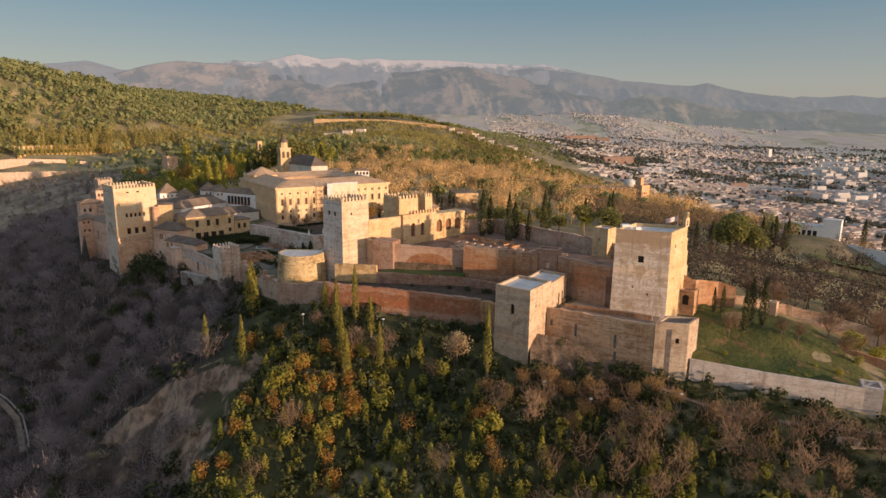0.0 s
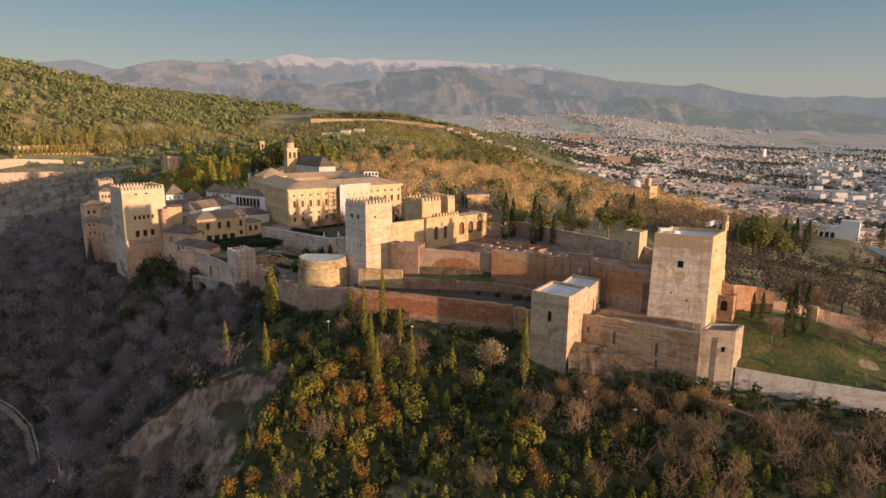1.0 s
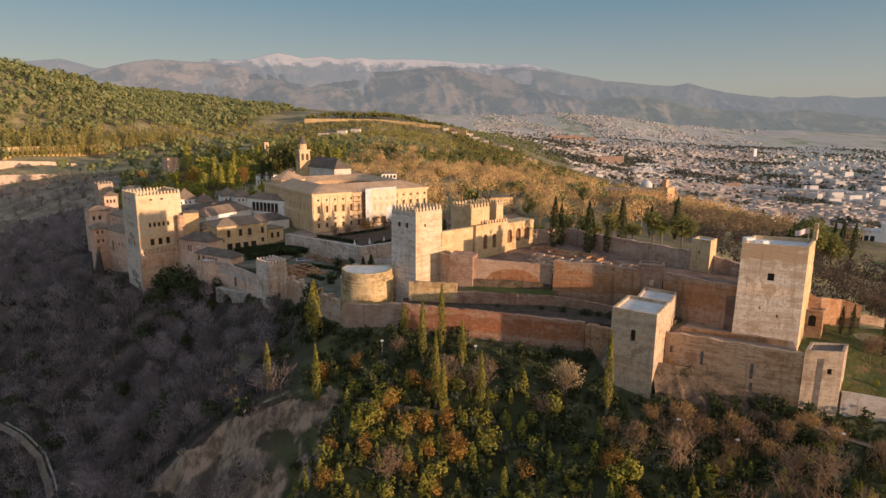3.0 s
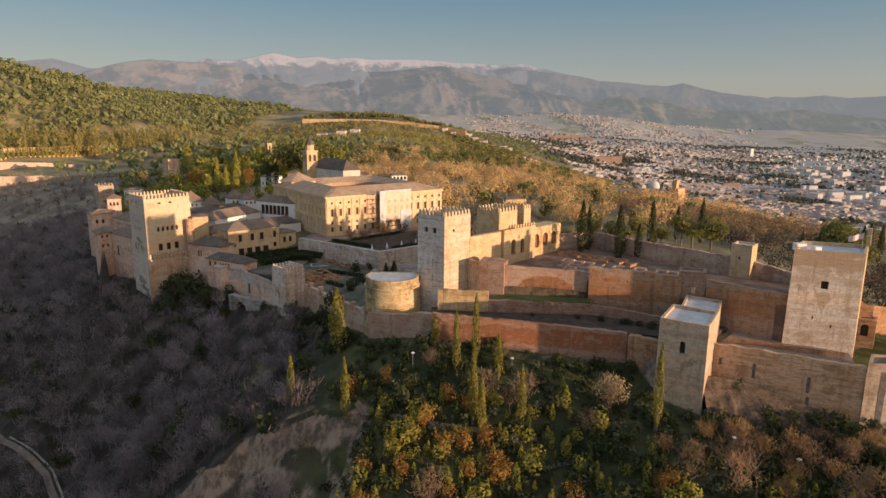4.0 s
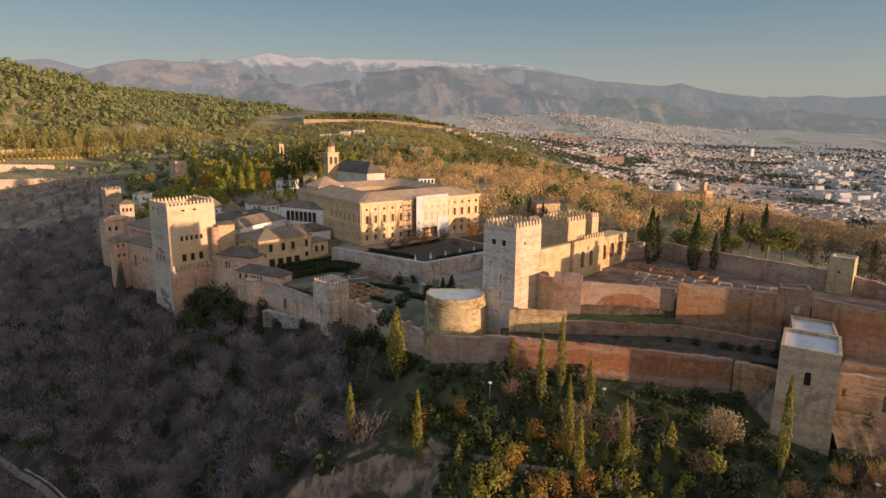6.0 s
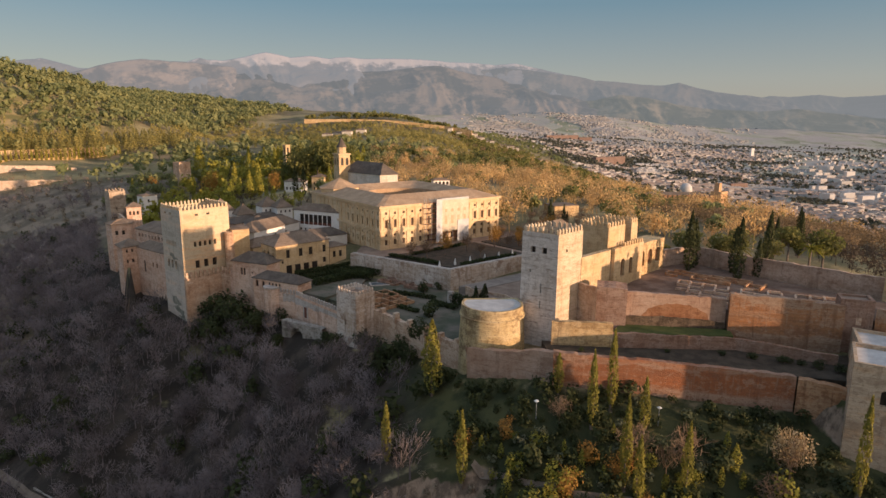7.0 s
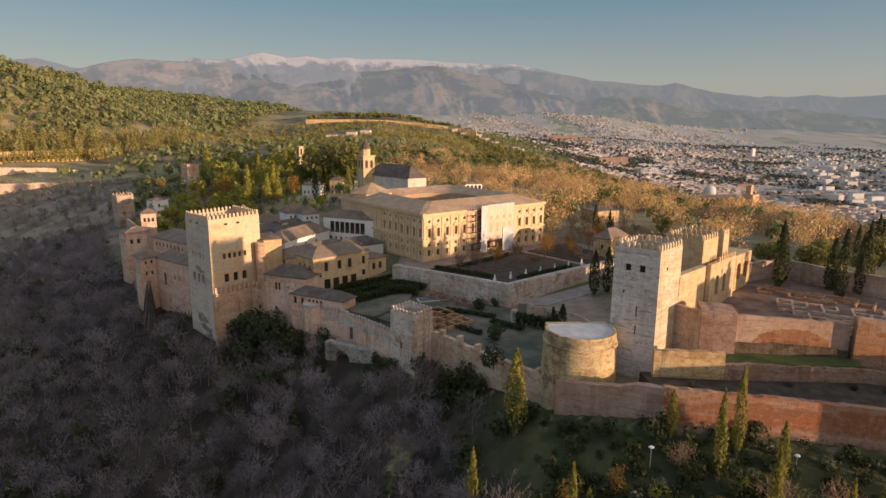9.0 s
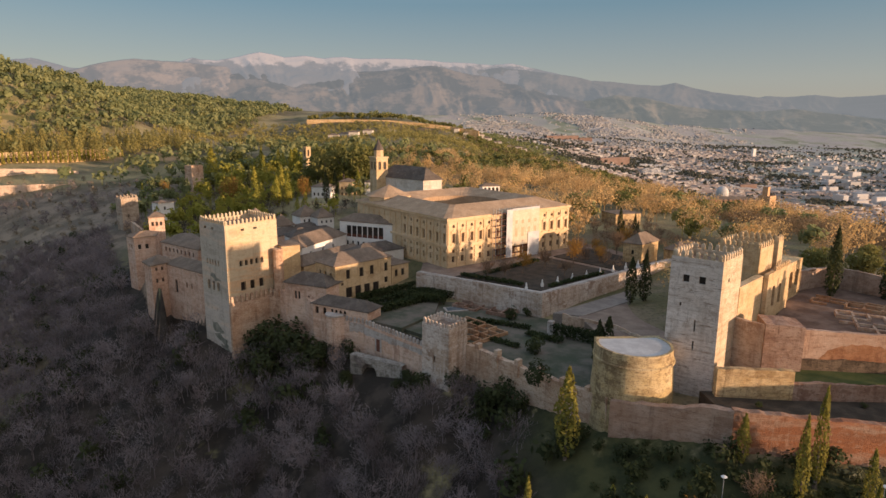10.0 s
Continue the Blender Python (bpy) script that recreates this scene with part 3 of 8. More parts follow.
def ground_z(x, y):
    x, y = np.asarray(x, float), np.asarray(y, float)
    land = np.full(x.shape, 30.0)
    for (sx, sy, _), w in zip(spots, weights):
        land += w * kernel(x, y, sx, sy)
    land += smooth(250, 700, np.hypot(x, y)) * (2.5 * wobble(x, y, 37) + 4 * wobble(x, y, 110, 1) * smooth(500, 1500, np.hypot(x, y)))
    d, fz = foot_of(x, y)
    slope = 0.5 + 0.16 * smooth(-60, -130, x) - 0.28 * smooth(-215, -290, x)
    down = fz - slope * np.maximum(d, 0) + 0.9 * wobble(x, y, 9) * smooth(4, 20, d) + 2.0 * wobble(x, y, 27, 2) * smooth(10, 40, d)
    rim = rim_y(x) + 1.2 * wobble(x, y, 4) + 4.5 * (value_noise(x / 3.5, y / 9.0) - 0.5)
    bank = smooth(-50, -58, x - 0.30 * (y - 178)) * smooth(-116, -98, x)
    down += 8.0 * (ridged(x + 0.35 * y, y * 0.45, 13, 5, 2.0) - 0.6) * smooth(-4, 4, rim - y) * smooth(40, 22, rim - y) * bank
    down -= (6.0 * smooth(0, 5, rim - y) + 8.0 * smooth(3, 24, rim - y)) * bank
    down = np.maximum(down, -26 + 0.02 * d + 1.5 * wobble(x, y, 30))
    wide = 4.0 + np.clip(-210 - x, 0, 70) * 0.6
    return np.where(d > 0, down, fz + (land - fz) * smooth(1.2, wide, -d))


def graded(lo, hi, step, far_lo, far_hi, grow=1.055):
    line = list(np.arange(lo, hi + step / 2, step))
    s = step
    while line[-1] < far_hi:
        s *= grow
        line.append(line[-1] + s)
    s = step
    while line[0] > far_lo:
        s *= grow
        line.insert(0, line[0] - s)
    return np.array(line)


gx, gy = graded(-215, 125, 1.7, -4300, 4300), graded(120, 320, 1.7, -900, 4550)
GX, GY = np.meshgrid(gx, gy)
GZ = ground_z(GX, GY)


def grid_mesh(name, X, Y, Z, material):
    h, w = X.shape
    me = bpy.data.meshes.new(name)
    i = np.arange(h * w).reshape(h, w)
    f = np.stack([i[:-1, :-1], i[:-1, 1:], i[1:, 1:], i[1:, :-1]], -1).reshape(-1, 4)
    me.vertices.add(h * w)
    me.vertices.foreach_set("co", np.stack([X, Y, Z], -1).astype(np.float32).ravel())
    me.loops.add(f.size)
    me.loops.foreach_set("vertex_index", f.ravel().astype(np.int32))
    me.polygons.add(len(f))
    me.polygons.foreach_set("loop_start", np.arange(0, f.size, 4, dtype=np.int32))
    me.materials.append(material)
    me.update(calc_edges=True)
    me.polygons.foreach_set("use_smooth", np.ones(len(f), bool))
    return me


def ground_material():
    """Grass, dry earth and leaf litter in patches; bare eroded clay where it is steep. Haze over the plain and shade
    between the trees are put into the colour.
    """
    k = Mat("hillside", 0.95)
    c = k.mix(k.ramp(k.noise(0.05, 6), 0.4, 0.62), (0.125, 0.118, 0.055), (0.21, 0.165, 0.105))
    c = k.mix(k.ramp(k.noise(0.012, 5), 0.45, 0.65), c, (0.34, 0.285, 0.145))
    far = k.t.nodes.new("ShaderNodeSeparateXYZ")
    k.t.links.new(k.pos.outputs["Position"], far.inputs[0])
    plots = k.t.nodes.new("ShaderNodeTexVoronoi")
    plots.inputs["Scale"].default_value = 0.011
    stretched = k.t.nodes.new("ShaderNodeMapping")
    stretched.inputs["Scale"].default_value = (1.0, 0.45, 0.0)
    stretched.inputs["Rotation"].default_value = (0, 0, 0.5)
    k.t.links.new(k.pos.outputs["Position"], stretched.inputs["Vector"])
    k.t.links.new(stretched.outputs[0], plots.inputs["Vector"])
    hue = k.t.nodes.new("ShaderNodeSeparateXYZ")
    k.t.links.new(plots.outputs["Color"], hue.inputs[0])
    # plots of the far plain paled for the haze over them
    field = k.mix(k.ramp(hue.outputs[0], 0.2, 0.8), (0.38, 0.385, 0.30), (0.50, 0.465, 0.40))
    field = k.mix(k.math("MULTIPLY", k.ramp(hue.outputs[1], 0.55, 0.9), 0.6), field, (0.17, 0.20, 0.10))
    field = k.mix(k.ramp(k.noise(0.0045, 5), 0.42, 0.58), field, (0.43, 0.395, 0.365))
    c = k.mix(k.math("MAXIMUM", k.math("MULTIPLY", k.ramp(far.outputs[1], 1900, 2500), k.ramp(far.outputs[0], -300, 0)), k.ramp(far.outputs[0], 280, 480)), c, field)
    c = k.mix(k.math("MULTIPLY", k.ramp(k.noise(0.9, 5), 0.45, 0.7), 0.6), c, (0.05, 0.045, 0.025))
    n = k.t.nodes.new("ShaderNodeSeparateXYZ")
    k.t.links.new(k.pos.outputs["Normal"], n.inputs[0])
    bare = k.mix(k.ramp(k.noise(0.35, 7, (1, 1, 0.35), 0.7), 0.42, 0.6), (0.30, 0.218, 0.155), (0.12, 0.088, 0.064))
    steep = k.math("ADD", k.math("SUBTRACT", 1.0, n.outputs[2]), k.math("MULTIPLY", k.math("SUBTRACT", k.noise(0.3, 4), 0.5), 0.12))
    # litter on wooded slopes darkened for the shade between the crowns
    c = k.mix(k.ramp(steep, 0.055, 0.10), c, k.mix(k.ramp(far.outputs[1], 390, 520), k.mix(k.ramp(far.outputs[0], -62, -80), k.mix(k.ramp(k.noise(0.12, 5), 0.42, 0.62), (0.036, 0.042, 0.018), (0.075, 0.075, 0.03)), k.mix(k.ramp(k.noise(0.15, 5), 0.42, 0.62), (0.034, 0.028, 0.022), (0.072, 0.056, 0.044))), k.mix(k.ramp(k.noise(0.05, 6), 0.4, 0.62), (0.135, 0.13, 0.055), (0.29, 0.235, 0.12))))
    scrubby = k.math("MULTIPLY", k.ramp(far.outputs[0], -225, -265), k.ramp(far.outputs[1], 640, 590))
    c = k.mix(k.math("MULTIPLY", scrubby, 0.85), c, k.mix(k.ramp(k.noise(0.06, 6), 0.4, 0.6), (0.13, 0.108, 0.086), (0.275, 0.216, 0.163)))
    c = k.mix(k.ramp(steep, 0.24, 0.33), c, bare)
    k.bump(k.noise(0.7, 6), 0.5, 0.6)
    return k.done(c)


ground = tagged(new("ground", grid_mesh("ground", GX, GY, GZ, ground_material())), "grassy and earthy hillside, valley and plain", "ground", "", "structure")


def ribbon(name, label, pts, width, material, lift=0.12):
    """A path laid along the ground."""
    g = Geo()
    line = [Vector(p) for p in pts]
    fine = [a.lerp(b, i / 5) for a, b in zip(line, line[1:]) for i in range(5)] + [line[-1]]
    rows = []
    for i, p in enumerate(fine):
        d = (fine[min(i + 1, len(fine) - 1)] - fine[max(i - 1, 0)]).normalized()
        n = Vector((-d.y, d.x)) * width / 2
        rows.append([(*(p + n * k), max(on_ground(*p), on_ground(*(p + n * k))) + lift) for k in (-1, 0, 1)])
    for a, b in zip(rows, rows[1:]):
        for k in (0, 1):
            g.poly([a[k], a[k + 1], b[k + 1], b[k]])
    return structure(name, g, material, label)


VALLEY_ROAD = [(-205, 250), (-190, 237), (-184.7, 232.2), (-172.4, 223.7), (-161.5, 215.9), (-152, 204), (-147, 197)]
VALLEY_PATH = [(-316, 416), (-308, 412.6), (-301.5, 412.4), (-296, 415.4), (-293, 425), (-293.6, 439), (-298, 452), (-303, 464), (-308, 482)]


def beside(x, y, line, r):
    """1 within r of a line of points."""
    best = np.full(np.shape(x), 1e9)
    for (ax, ay), (bx, by) in zip(line, line[1:]):
        t = np.clip(((x - ax) * (bx - ax) + (y - ay) * (by - ay)) / ((bx - ax) ** 2 + (by - ay) ** 2), 0, 1)
        best = np.minimum(best, np.hypot(x - ax - t * (bx - ax), y - ay - t * (by - ay)))
    return best < r


def on_ground(x, y):
    return float(ground_z(np.array([x]), np.array([y]))[0])


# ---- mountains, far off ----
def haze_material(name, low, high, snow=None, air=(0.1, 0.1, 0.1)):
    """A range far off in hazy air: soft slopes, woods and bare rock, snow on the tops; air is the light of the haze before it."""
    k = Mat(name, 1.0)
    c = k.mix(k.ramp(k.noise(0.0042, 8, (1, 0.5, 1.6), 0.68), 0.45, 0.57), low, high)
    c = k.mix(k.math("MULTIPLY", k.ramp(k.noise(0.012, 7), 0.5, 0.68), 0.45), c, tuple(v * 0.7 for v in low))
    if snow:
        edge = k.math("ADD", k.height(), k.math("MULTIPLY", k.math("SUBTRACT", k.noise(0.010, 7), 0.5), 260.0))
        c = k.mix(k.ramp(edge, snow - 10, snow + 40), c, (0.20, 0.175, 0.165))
    # haze light put into the emission; the range itself gives off none
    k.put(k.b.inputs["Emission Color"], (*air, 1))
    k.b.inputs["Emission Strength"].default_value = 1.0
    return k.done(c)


def mountain(name, label, profile, dist, deep, material, base=20.0, spur=420.0, seed=0.0):
    """A range along bearings from the walk's middle: profile of (bearing, height angle); spurs run down from the crest, deep nearer."""
    lo, hi = profile[0][0], profile[-1][0]
    b = np.radians(np.arange(lo, hi, 0.12))
    e = np.interp(b, np.radians([p[0] for p in profile]), np.radians([p[1] for p in profile]))
    cut = (value_noise(b * dist / 55, b * 0 + seed) - 0.5) * 5 + (value_noise(b * dist / 18, b * 0 + seed) - 0.5) * 2.5
    crest = 99.7 + dist * np.tan(e) + cut
    n = 54
    X, Y, Z = [], [], []
    for i in range(n):
        u = i / (n - 1)
        r = dist - deep * (1 - u)
        across = b * dist + 130 * np.sin(u * 4 + b * 40 + seed)
        fold = ridged(across, u * deep * 0.4 + 0 * b, spur, 4, seed) - 0.55
        fine = ridged(across, u * deep * 0.8 + 0 * b, spur * 0.23, 5, seed + 7) - 0.55
        z = base + (crest - base) * u ** np.clip(0.95 - 0.75 * fold, 0.6, 1.5) + (crest - base) * fine * 0.34 * (u * (1 - u) + 0.01)
        X.append(-52 + r * np.sin(b))
        Y.append(42 + r * np.cos(b))
        Z.append(z)
    X.append(X[-1] * 1.01)
    Y.append(Y[-1] * 1.01)
    Z.append(np.full(b.shape, -200.0))
    ob = new(name, grid_mesh(name, np.array(X), np.array(Y), np.array(Z), material))
    return tagged(ob, label, "mountain", "", "structure")


SNOWY = [(-44, 3.4), (-32.7, 3.75), (-29.5, 4.2), (-29.0, 4.3), (-28.1, 4.1), (-26.6, 3.7), (-22.6, 3.7), (-19.2, 4.35), (-18.5, 4.6), (-17.8, 4.85), (-17.2, 4.75), (-16.1, 4.7), (-14.7, 4.95), (-13.5, 5.25), (-12.45, 5.5), (-11.4, 5.35), (-10.5, 5.15), (-8.8, 5.3), (-7.1, 5.15),
         (-5.6, 5.3), (-4.1, 5.15), (-1.6, 5.25), (0.9, 5.2), (3.4, 5.0), (5.9, 4.9), (7.4, 4.75), (9.2, 4.9), (10.9, 4.55), (13.4, 4.0), (18, 2.5)]
LEFTWARD = [(-44, 0.8), (-33, 1.4), (-28.6, 3.0), (-26.6, 3.5), (-24.6, 4.15), (-23.4, 4.4), (-22.1, 4.55), (-20.5, 4.5), (-18.3, 4.45), (-16.1, 4.25), (-13.8, 4.15), (-11.5, 4.1), (-8.6, 4.0), (-6.6, 3.7), (-1.7, 2.9), (3.4, 1.1)]
RIGHTWARD = [(-1.7, 3.0), (3.4, 3.8), (6.9, 4.35), (8.4, 4.55), (9.9, 4.35), (12.4, 4.05), (14.4, 3.8), (16.3, 3.4), (17.8, 3.3), (19.2, 3.15), (20.6, 3.0), (22, 2.95), (23.2, 3.15), (24.2, 2.85), (26, 2.4), (29, 2.0), (31.4, 1.6), (37.7, 0.9), (44, 0.4)]
ENDMOST = [(24, 0.8), (27.3, 1.5), (29, 1.85), (30, 2.0), (32.1, 1.95), (33.5, 2.1), (35.2, 1.85), (37.5, 2.0), (39.3, 2.05), (44, 2.2)]
DOMED = [(-26, 1.2), (-20.7, 1.9), (-18.9, 2.4), (-16.6, 3.15), (-14.3, 3.75), (-12.4, 3.95), (-10.5, 3.55), (-9.6, 3.4), (-7.6, 3.8), (-4.7, 4.05), (-1.7, 4.2), (0.4, 4.5), (1.4, 4.6), (2.6, 4.65), (3.9, 4.35), (5.9, 3.95), (8.5, 3.55), (11, 3.1), (13.5, 2.7), (16.4, 2.0), (20.7, 1.2), (27.5, 0.1)]
FRONTAL = [(-18.5, -0.2), (-17.3, 0.2), (-15.4, 0.8), (-14, 1.3), (-11.6, 2.05), (-9.6, 2.3), (-7.7, 1.85), (-4.7, 1.45), (-1.7, 1.65), (1.4, 1.3), (5, 1.1), (8.5, 1.35), (11.5, 1.65), (13.5, 1.45), (16.4, 1.75), (18.3, 2.2), (20.7, 1.95), (23, 1.4), (25.7, 1.0), (29.5, 0.8), (32.2, 1.0), (34.5, 0.7), (37.7, 0.3), (44, 0.0)]
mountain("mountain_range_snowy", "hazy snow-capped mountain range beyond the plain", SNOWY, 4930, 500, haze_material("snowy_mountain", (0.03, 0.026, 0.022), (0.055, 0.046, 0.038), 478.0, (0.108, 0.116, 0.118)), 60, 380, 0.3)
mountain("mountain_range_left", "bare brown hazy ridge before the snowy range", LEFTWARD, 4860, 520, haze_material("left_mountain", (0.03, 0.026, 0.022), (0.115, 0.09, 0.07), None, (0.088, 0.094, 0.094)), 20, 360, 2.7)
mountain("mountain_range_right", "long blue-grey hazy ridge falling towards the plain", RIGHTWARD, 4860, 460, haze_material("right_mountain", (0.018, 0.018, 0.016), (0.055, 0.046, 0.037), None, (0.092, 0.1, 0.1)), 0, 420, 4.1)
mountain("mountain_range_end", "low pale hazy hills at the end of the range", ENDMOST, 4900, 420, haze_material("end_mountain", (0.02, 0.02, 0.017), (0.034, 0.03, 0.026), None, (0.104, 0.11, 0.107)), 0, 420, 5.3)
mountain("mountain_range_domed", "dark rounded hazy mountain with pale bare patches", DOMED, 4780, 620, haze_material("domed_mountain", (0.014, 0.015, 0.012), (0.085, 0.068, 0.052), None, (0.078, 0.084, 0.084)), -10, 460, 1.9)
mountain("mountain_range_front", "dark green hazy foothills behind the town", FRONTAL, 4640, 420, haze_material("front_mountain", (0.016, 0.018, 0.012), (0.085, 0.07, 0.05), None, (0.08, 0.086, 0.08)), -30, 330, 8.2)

# ---- terraces inside the walls ----
def terrace(name, label, ring, z0, z1, material):
    g = Geo()
    g.prism(ring, z0, z1)
    return tagged(part(name, g, material), label, "terrace", "", "structure")


PU, PV = Vector((0.834, 0.551)), Vector((-0.551, 0.834))  # along the palace's west and north fronts
PAL = Vector((-81.9, 301.2))
tc = Vector((-56.5, 264.5))
terrace("palace_terrace", "planted garden terrace before the palace", [(-92, 292), tuple(tc), (0, 304), (-20, 345), (-90, 310)], 35, 48.7, M_PAVE)
terrace("plaza_de_armas_terrace", "bare earth court with low ruins inside the fortress", [(-24, 209), (-17, 206.5), (8, 201.5), (37, 192), (46, 183), (50, 176), (70, 190), (48, 210), (20, 252), (8, 246)], 35, 54.6, M_RUINFLOOR)
terrace("lawn_strip_terrace", "narrow lawn under the arched wall", [(-22.5, 199.5), (6.5, 196.5), (8, 202), (-17, 206.5)], 35, 49.8, M_LAWN)
terrace("lower_strip_terrace", "narrow walk between the fortress walls", [(-38, 193.2), (12, 180.2), (26, 176), (40, 184), (36, 192), (6, 199.5), (-22, 201), (-38, 204)], 35, 46.4, M_SOIL)
terrace("gate_strip_terrace", "walk behind the western curtain wall", [(31, 172.5), (56, 155), (62, 168), (50, 176.5), (42, 184)], 34, 45.4, M_PAVE)


# ---- vegetation ----
def leaf_quads(centres, size, rng, flat=0.0, out=None):
    """Small leaf clumps, as four corners each: (n, 4, 3); turned at random, or lying loosely across the ways out of the crown."""
    n = len(centres)
    a = rng.normal(size=(n, 3))
    a[:, 2] *= 1 - flat
    b = np.cross(a, rng.normal(size=(n, 3)))
    if out is not None:
        face = out / (np.linalg.norm(out, axis=1, keepdims=True) + 1e-9) + 0.42 * rng.normal(size=(n, 3))
        a = np.cross(face, a)
        b = np.cross(face, a)
    a /= np.linalg.norm(a, axis=1, keepdims=True) + 1e-9
    b /= np.linalg.norm(b, axis=1, keepdims=True) + 1e-9
    s = (size * (0.6 + 0.8 * rng.random(n)))[:, None]
    return np.stack([centres - a * s, centres - b * s * 0.6, centres + a * s, centres + b * s * 0.6], 1)


def twig_quads(base, tip, width):
    """Thin tapering twigs from base to tip."""
    d = tip - base
    side = np.cross(d, np.array([0.3, 0.5, 0.8]))
    side /= np.linalg.norm(side, axis=1, keepdims=True) + 1e-9
    w = np.broadcast_to(np.asarray(width, float), (len(base),))[:, None] * side
    return np.stack([base - w, base + w, tip + w * 0.35, tip - w * 0.35], 1)


def blob(rng, n, rx, rz, lumps=5, hollow=0.5):
    """Points of a lumpy crown about the origin."""
    c = rng.normal(size=(lumps, 3))
    c /= np.linalg.norm(c, axis=1, keepdims=True)
    c = c * np.array([rx * 0.55, rx * 0.55, rz * 0.5])
    k = rng.integers(0, lumps, n)
    d = rng.normal(size=(n, 3))
    d /= np.linalg.norm(d, axis=1, keepdims=True)
    r = (hollow + (1 - hollow) * rng.random(n)) ** 0.6
    return c[k] + d * r[:, None] * np.array([rx * 0.55, rx * 0.55, rz * 0.55])


def t_cypress(rng, h, n):
    z = rng.random(n) ** 0.85
    r = 0.125 * h * np.minimum(1, (1 - z) * 2.2) ** 0.75 * np.minimum(1, 0.35 + z * 4) * 0.62
    a = rng.random(n) * 2 * np.pi
    q = r * (0.72 + 0.4 * rng.random(n)) * (1 + 0.18 * np.sin(a * 3 + z * 9))
    c = np.stack([q * np.cos(a), q * np.sin(a), h * (0.05 + 0.94 * z)], 1)
    quads = leaf_quads(c, 0.0275 * h * min(1.0, (420 / n) ** 0.55), rng, 0.0, np.stack([np.cos(a), np.sin(a), 0.25 + 0 * a], 1))
    tip = rng.random(n)[:, None]
    quads[:, 2, 2] += 0.04 * h * tip[:, 0]
    return quads


def t_bush(rng, r, h, n, size):
    c = blob(rng, n, r, h * 0.62, 6)
    out = c + np.array([0, 0, 0.1 * h])
    c[:, 2] = np.abs(c[:, 2] + h * 0.5)
    return leaf_quads(c, size, rng, 0.0, out)


def t_bare(rng, h, n, w=0.0062, soft=0.0):
    """A leafless tree: forking limbs and a fine crown of twigs."""
    limbs_b, limbs_t, limbs_w = [], [], []
    trunk = np.array([0, 0, h * 0.32]) + rng.normal(size=3) * h * 0.02
    limbs_b.append(np.zeros(3)), limbs_t.append(trunk), limbs_w.append(0.022 * h)
    ends = []
    for i in range(6):
        a = 2 * np.pi * (i + rng.random()) / 6
        e = trunk + np.array([np.cos(a) * h * 0.19, np.sin(a) * h * 0.19, h * (0.22 + 0.16 * rng.random())])
        limbs_b.append(trunk), limbs_t.append(e), limbs_w.append(0.011 * h)
        for j in range(3):
            e2 = e + np.array([rng.normal() * h * 0.11, rng.normal() * h * 0.11, h * (0.08 + 0.14 * rng.random())])
            limbs_b.append(e), limbs_t.append(e2), limbs_w.append(0.006 * h)
            ends += [e2, (e + e2) / 2, e]
    ends = np.array(ends)
    m = n // 3
    base = ends[rng.integers(0, len(ends), m)] + rng.normal(size=(m, 3)) * h * 0.015
    out = base - np.array([0, 0, h * 0.45])
    out /= np.linalg.norm(out, axis=1, keepdims=True)
    tip = base + (out * 0.6 + rng.normal(size=(m, 3)) * 0.5 + np.array([0, 0, 0.3])) * h * (0.06 + 0.06 * rng.random(m))[:, None]
    haze = blob(rng, n - m, h * 0.42, h * 0.38, 10, 0.6) + np.array([0, 0, h * 0.64])
    out = haze - np.array([0, 0, h * 0.42])
    out /= np.linalg.norm(out, axis=1, keepdims=True)
    root = haze - (out + rng.normal(size=haze.shape) * 0.7) * h * (0.05 + 0.07 * rng.random(n - m))[:, None]
    return np.concatenate([twig_quads(np.array(limbs_b), np.array(limbs_t), np.array(limbs_w)), twig_quads(base, tip, w * 0.8 * h), twig_quads(root, haze, w * h) if not soft else leaf_quads(haze, soft * h, rng, 0.0, out)])


def t_haze(rng, h, n, size, twigs):
    """A winter tree whose outer twigs close to a soft round crown."""
    c = blob(rng, n, h * 0.44, h * 0.40, 9, 0.62)
    return np.concatenate([t_bare(rng, h, twigs, 0.008, 0.04), leaf_quads(c + np.array([0, 0, h * 0.62]), size * h, rng, 0.0, c + np.array([0, 0, 0.05 * h]))])


def t_pine(rng, r, h, n, size):
    c = blob(rng, n, r, h * 0.42, 7, 0.6)
    out = c * np.array([1, 1, 1.3])
    c[:, 2] = h * 0.62 + c[:, 2] * 0.9
    trunk = twig_quads(np.zeros((1, 3)), np.array([[0, 0, h * 0.6]]), 0.03 * h)
    return np.concatenate([leaf_quads(c, size, rng, 0.0, out), trunk])


def quads_mesh(name, quads, material):
    n = len(quads)
    me = bpy.data.meshes.new(name)
    me.vertices.add(n * 4)
    me.vertices.foreach_set("co", quads.reshape(-1).astype(np.float32))
    me.loops.add(n * 4)
    me.loops.foreach_set("vertex_index", np.arange(n * 4, dtype=np.int32))
    me.polygons.add(n)
    me.polygons.foreach_set("loop_start", np.arange(0, n * 4, 4, dtype=np.int32))
    me.materials.append(material)
    me.update(calc_edges=True)
    return me


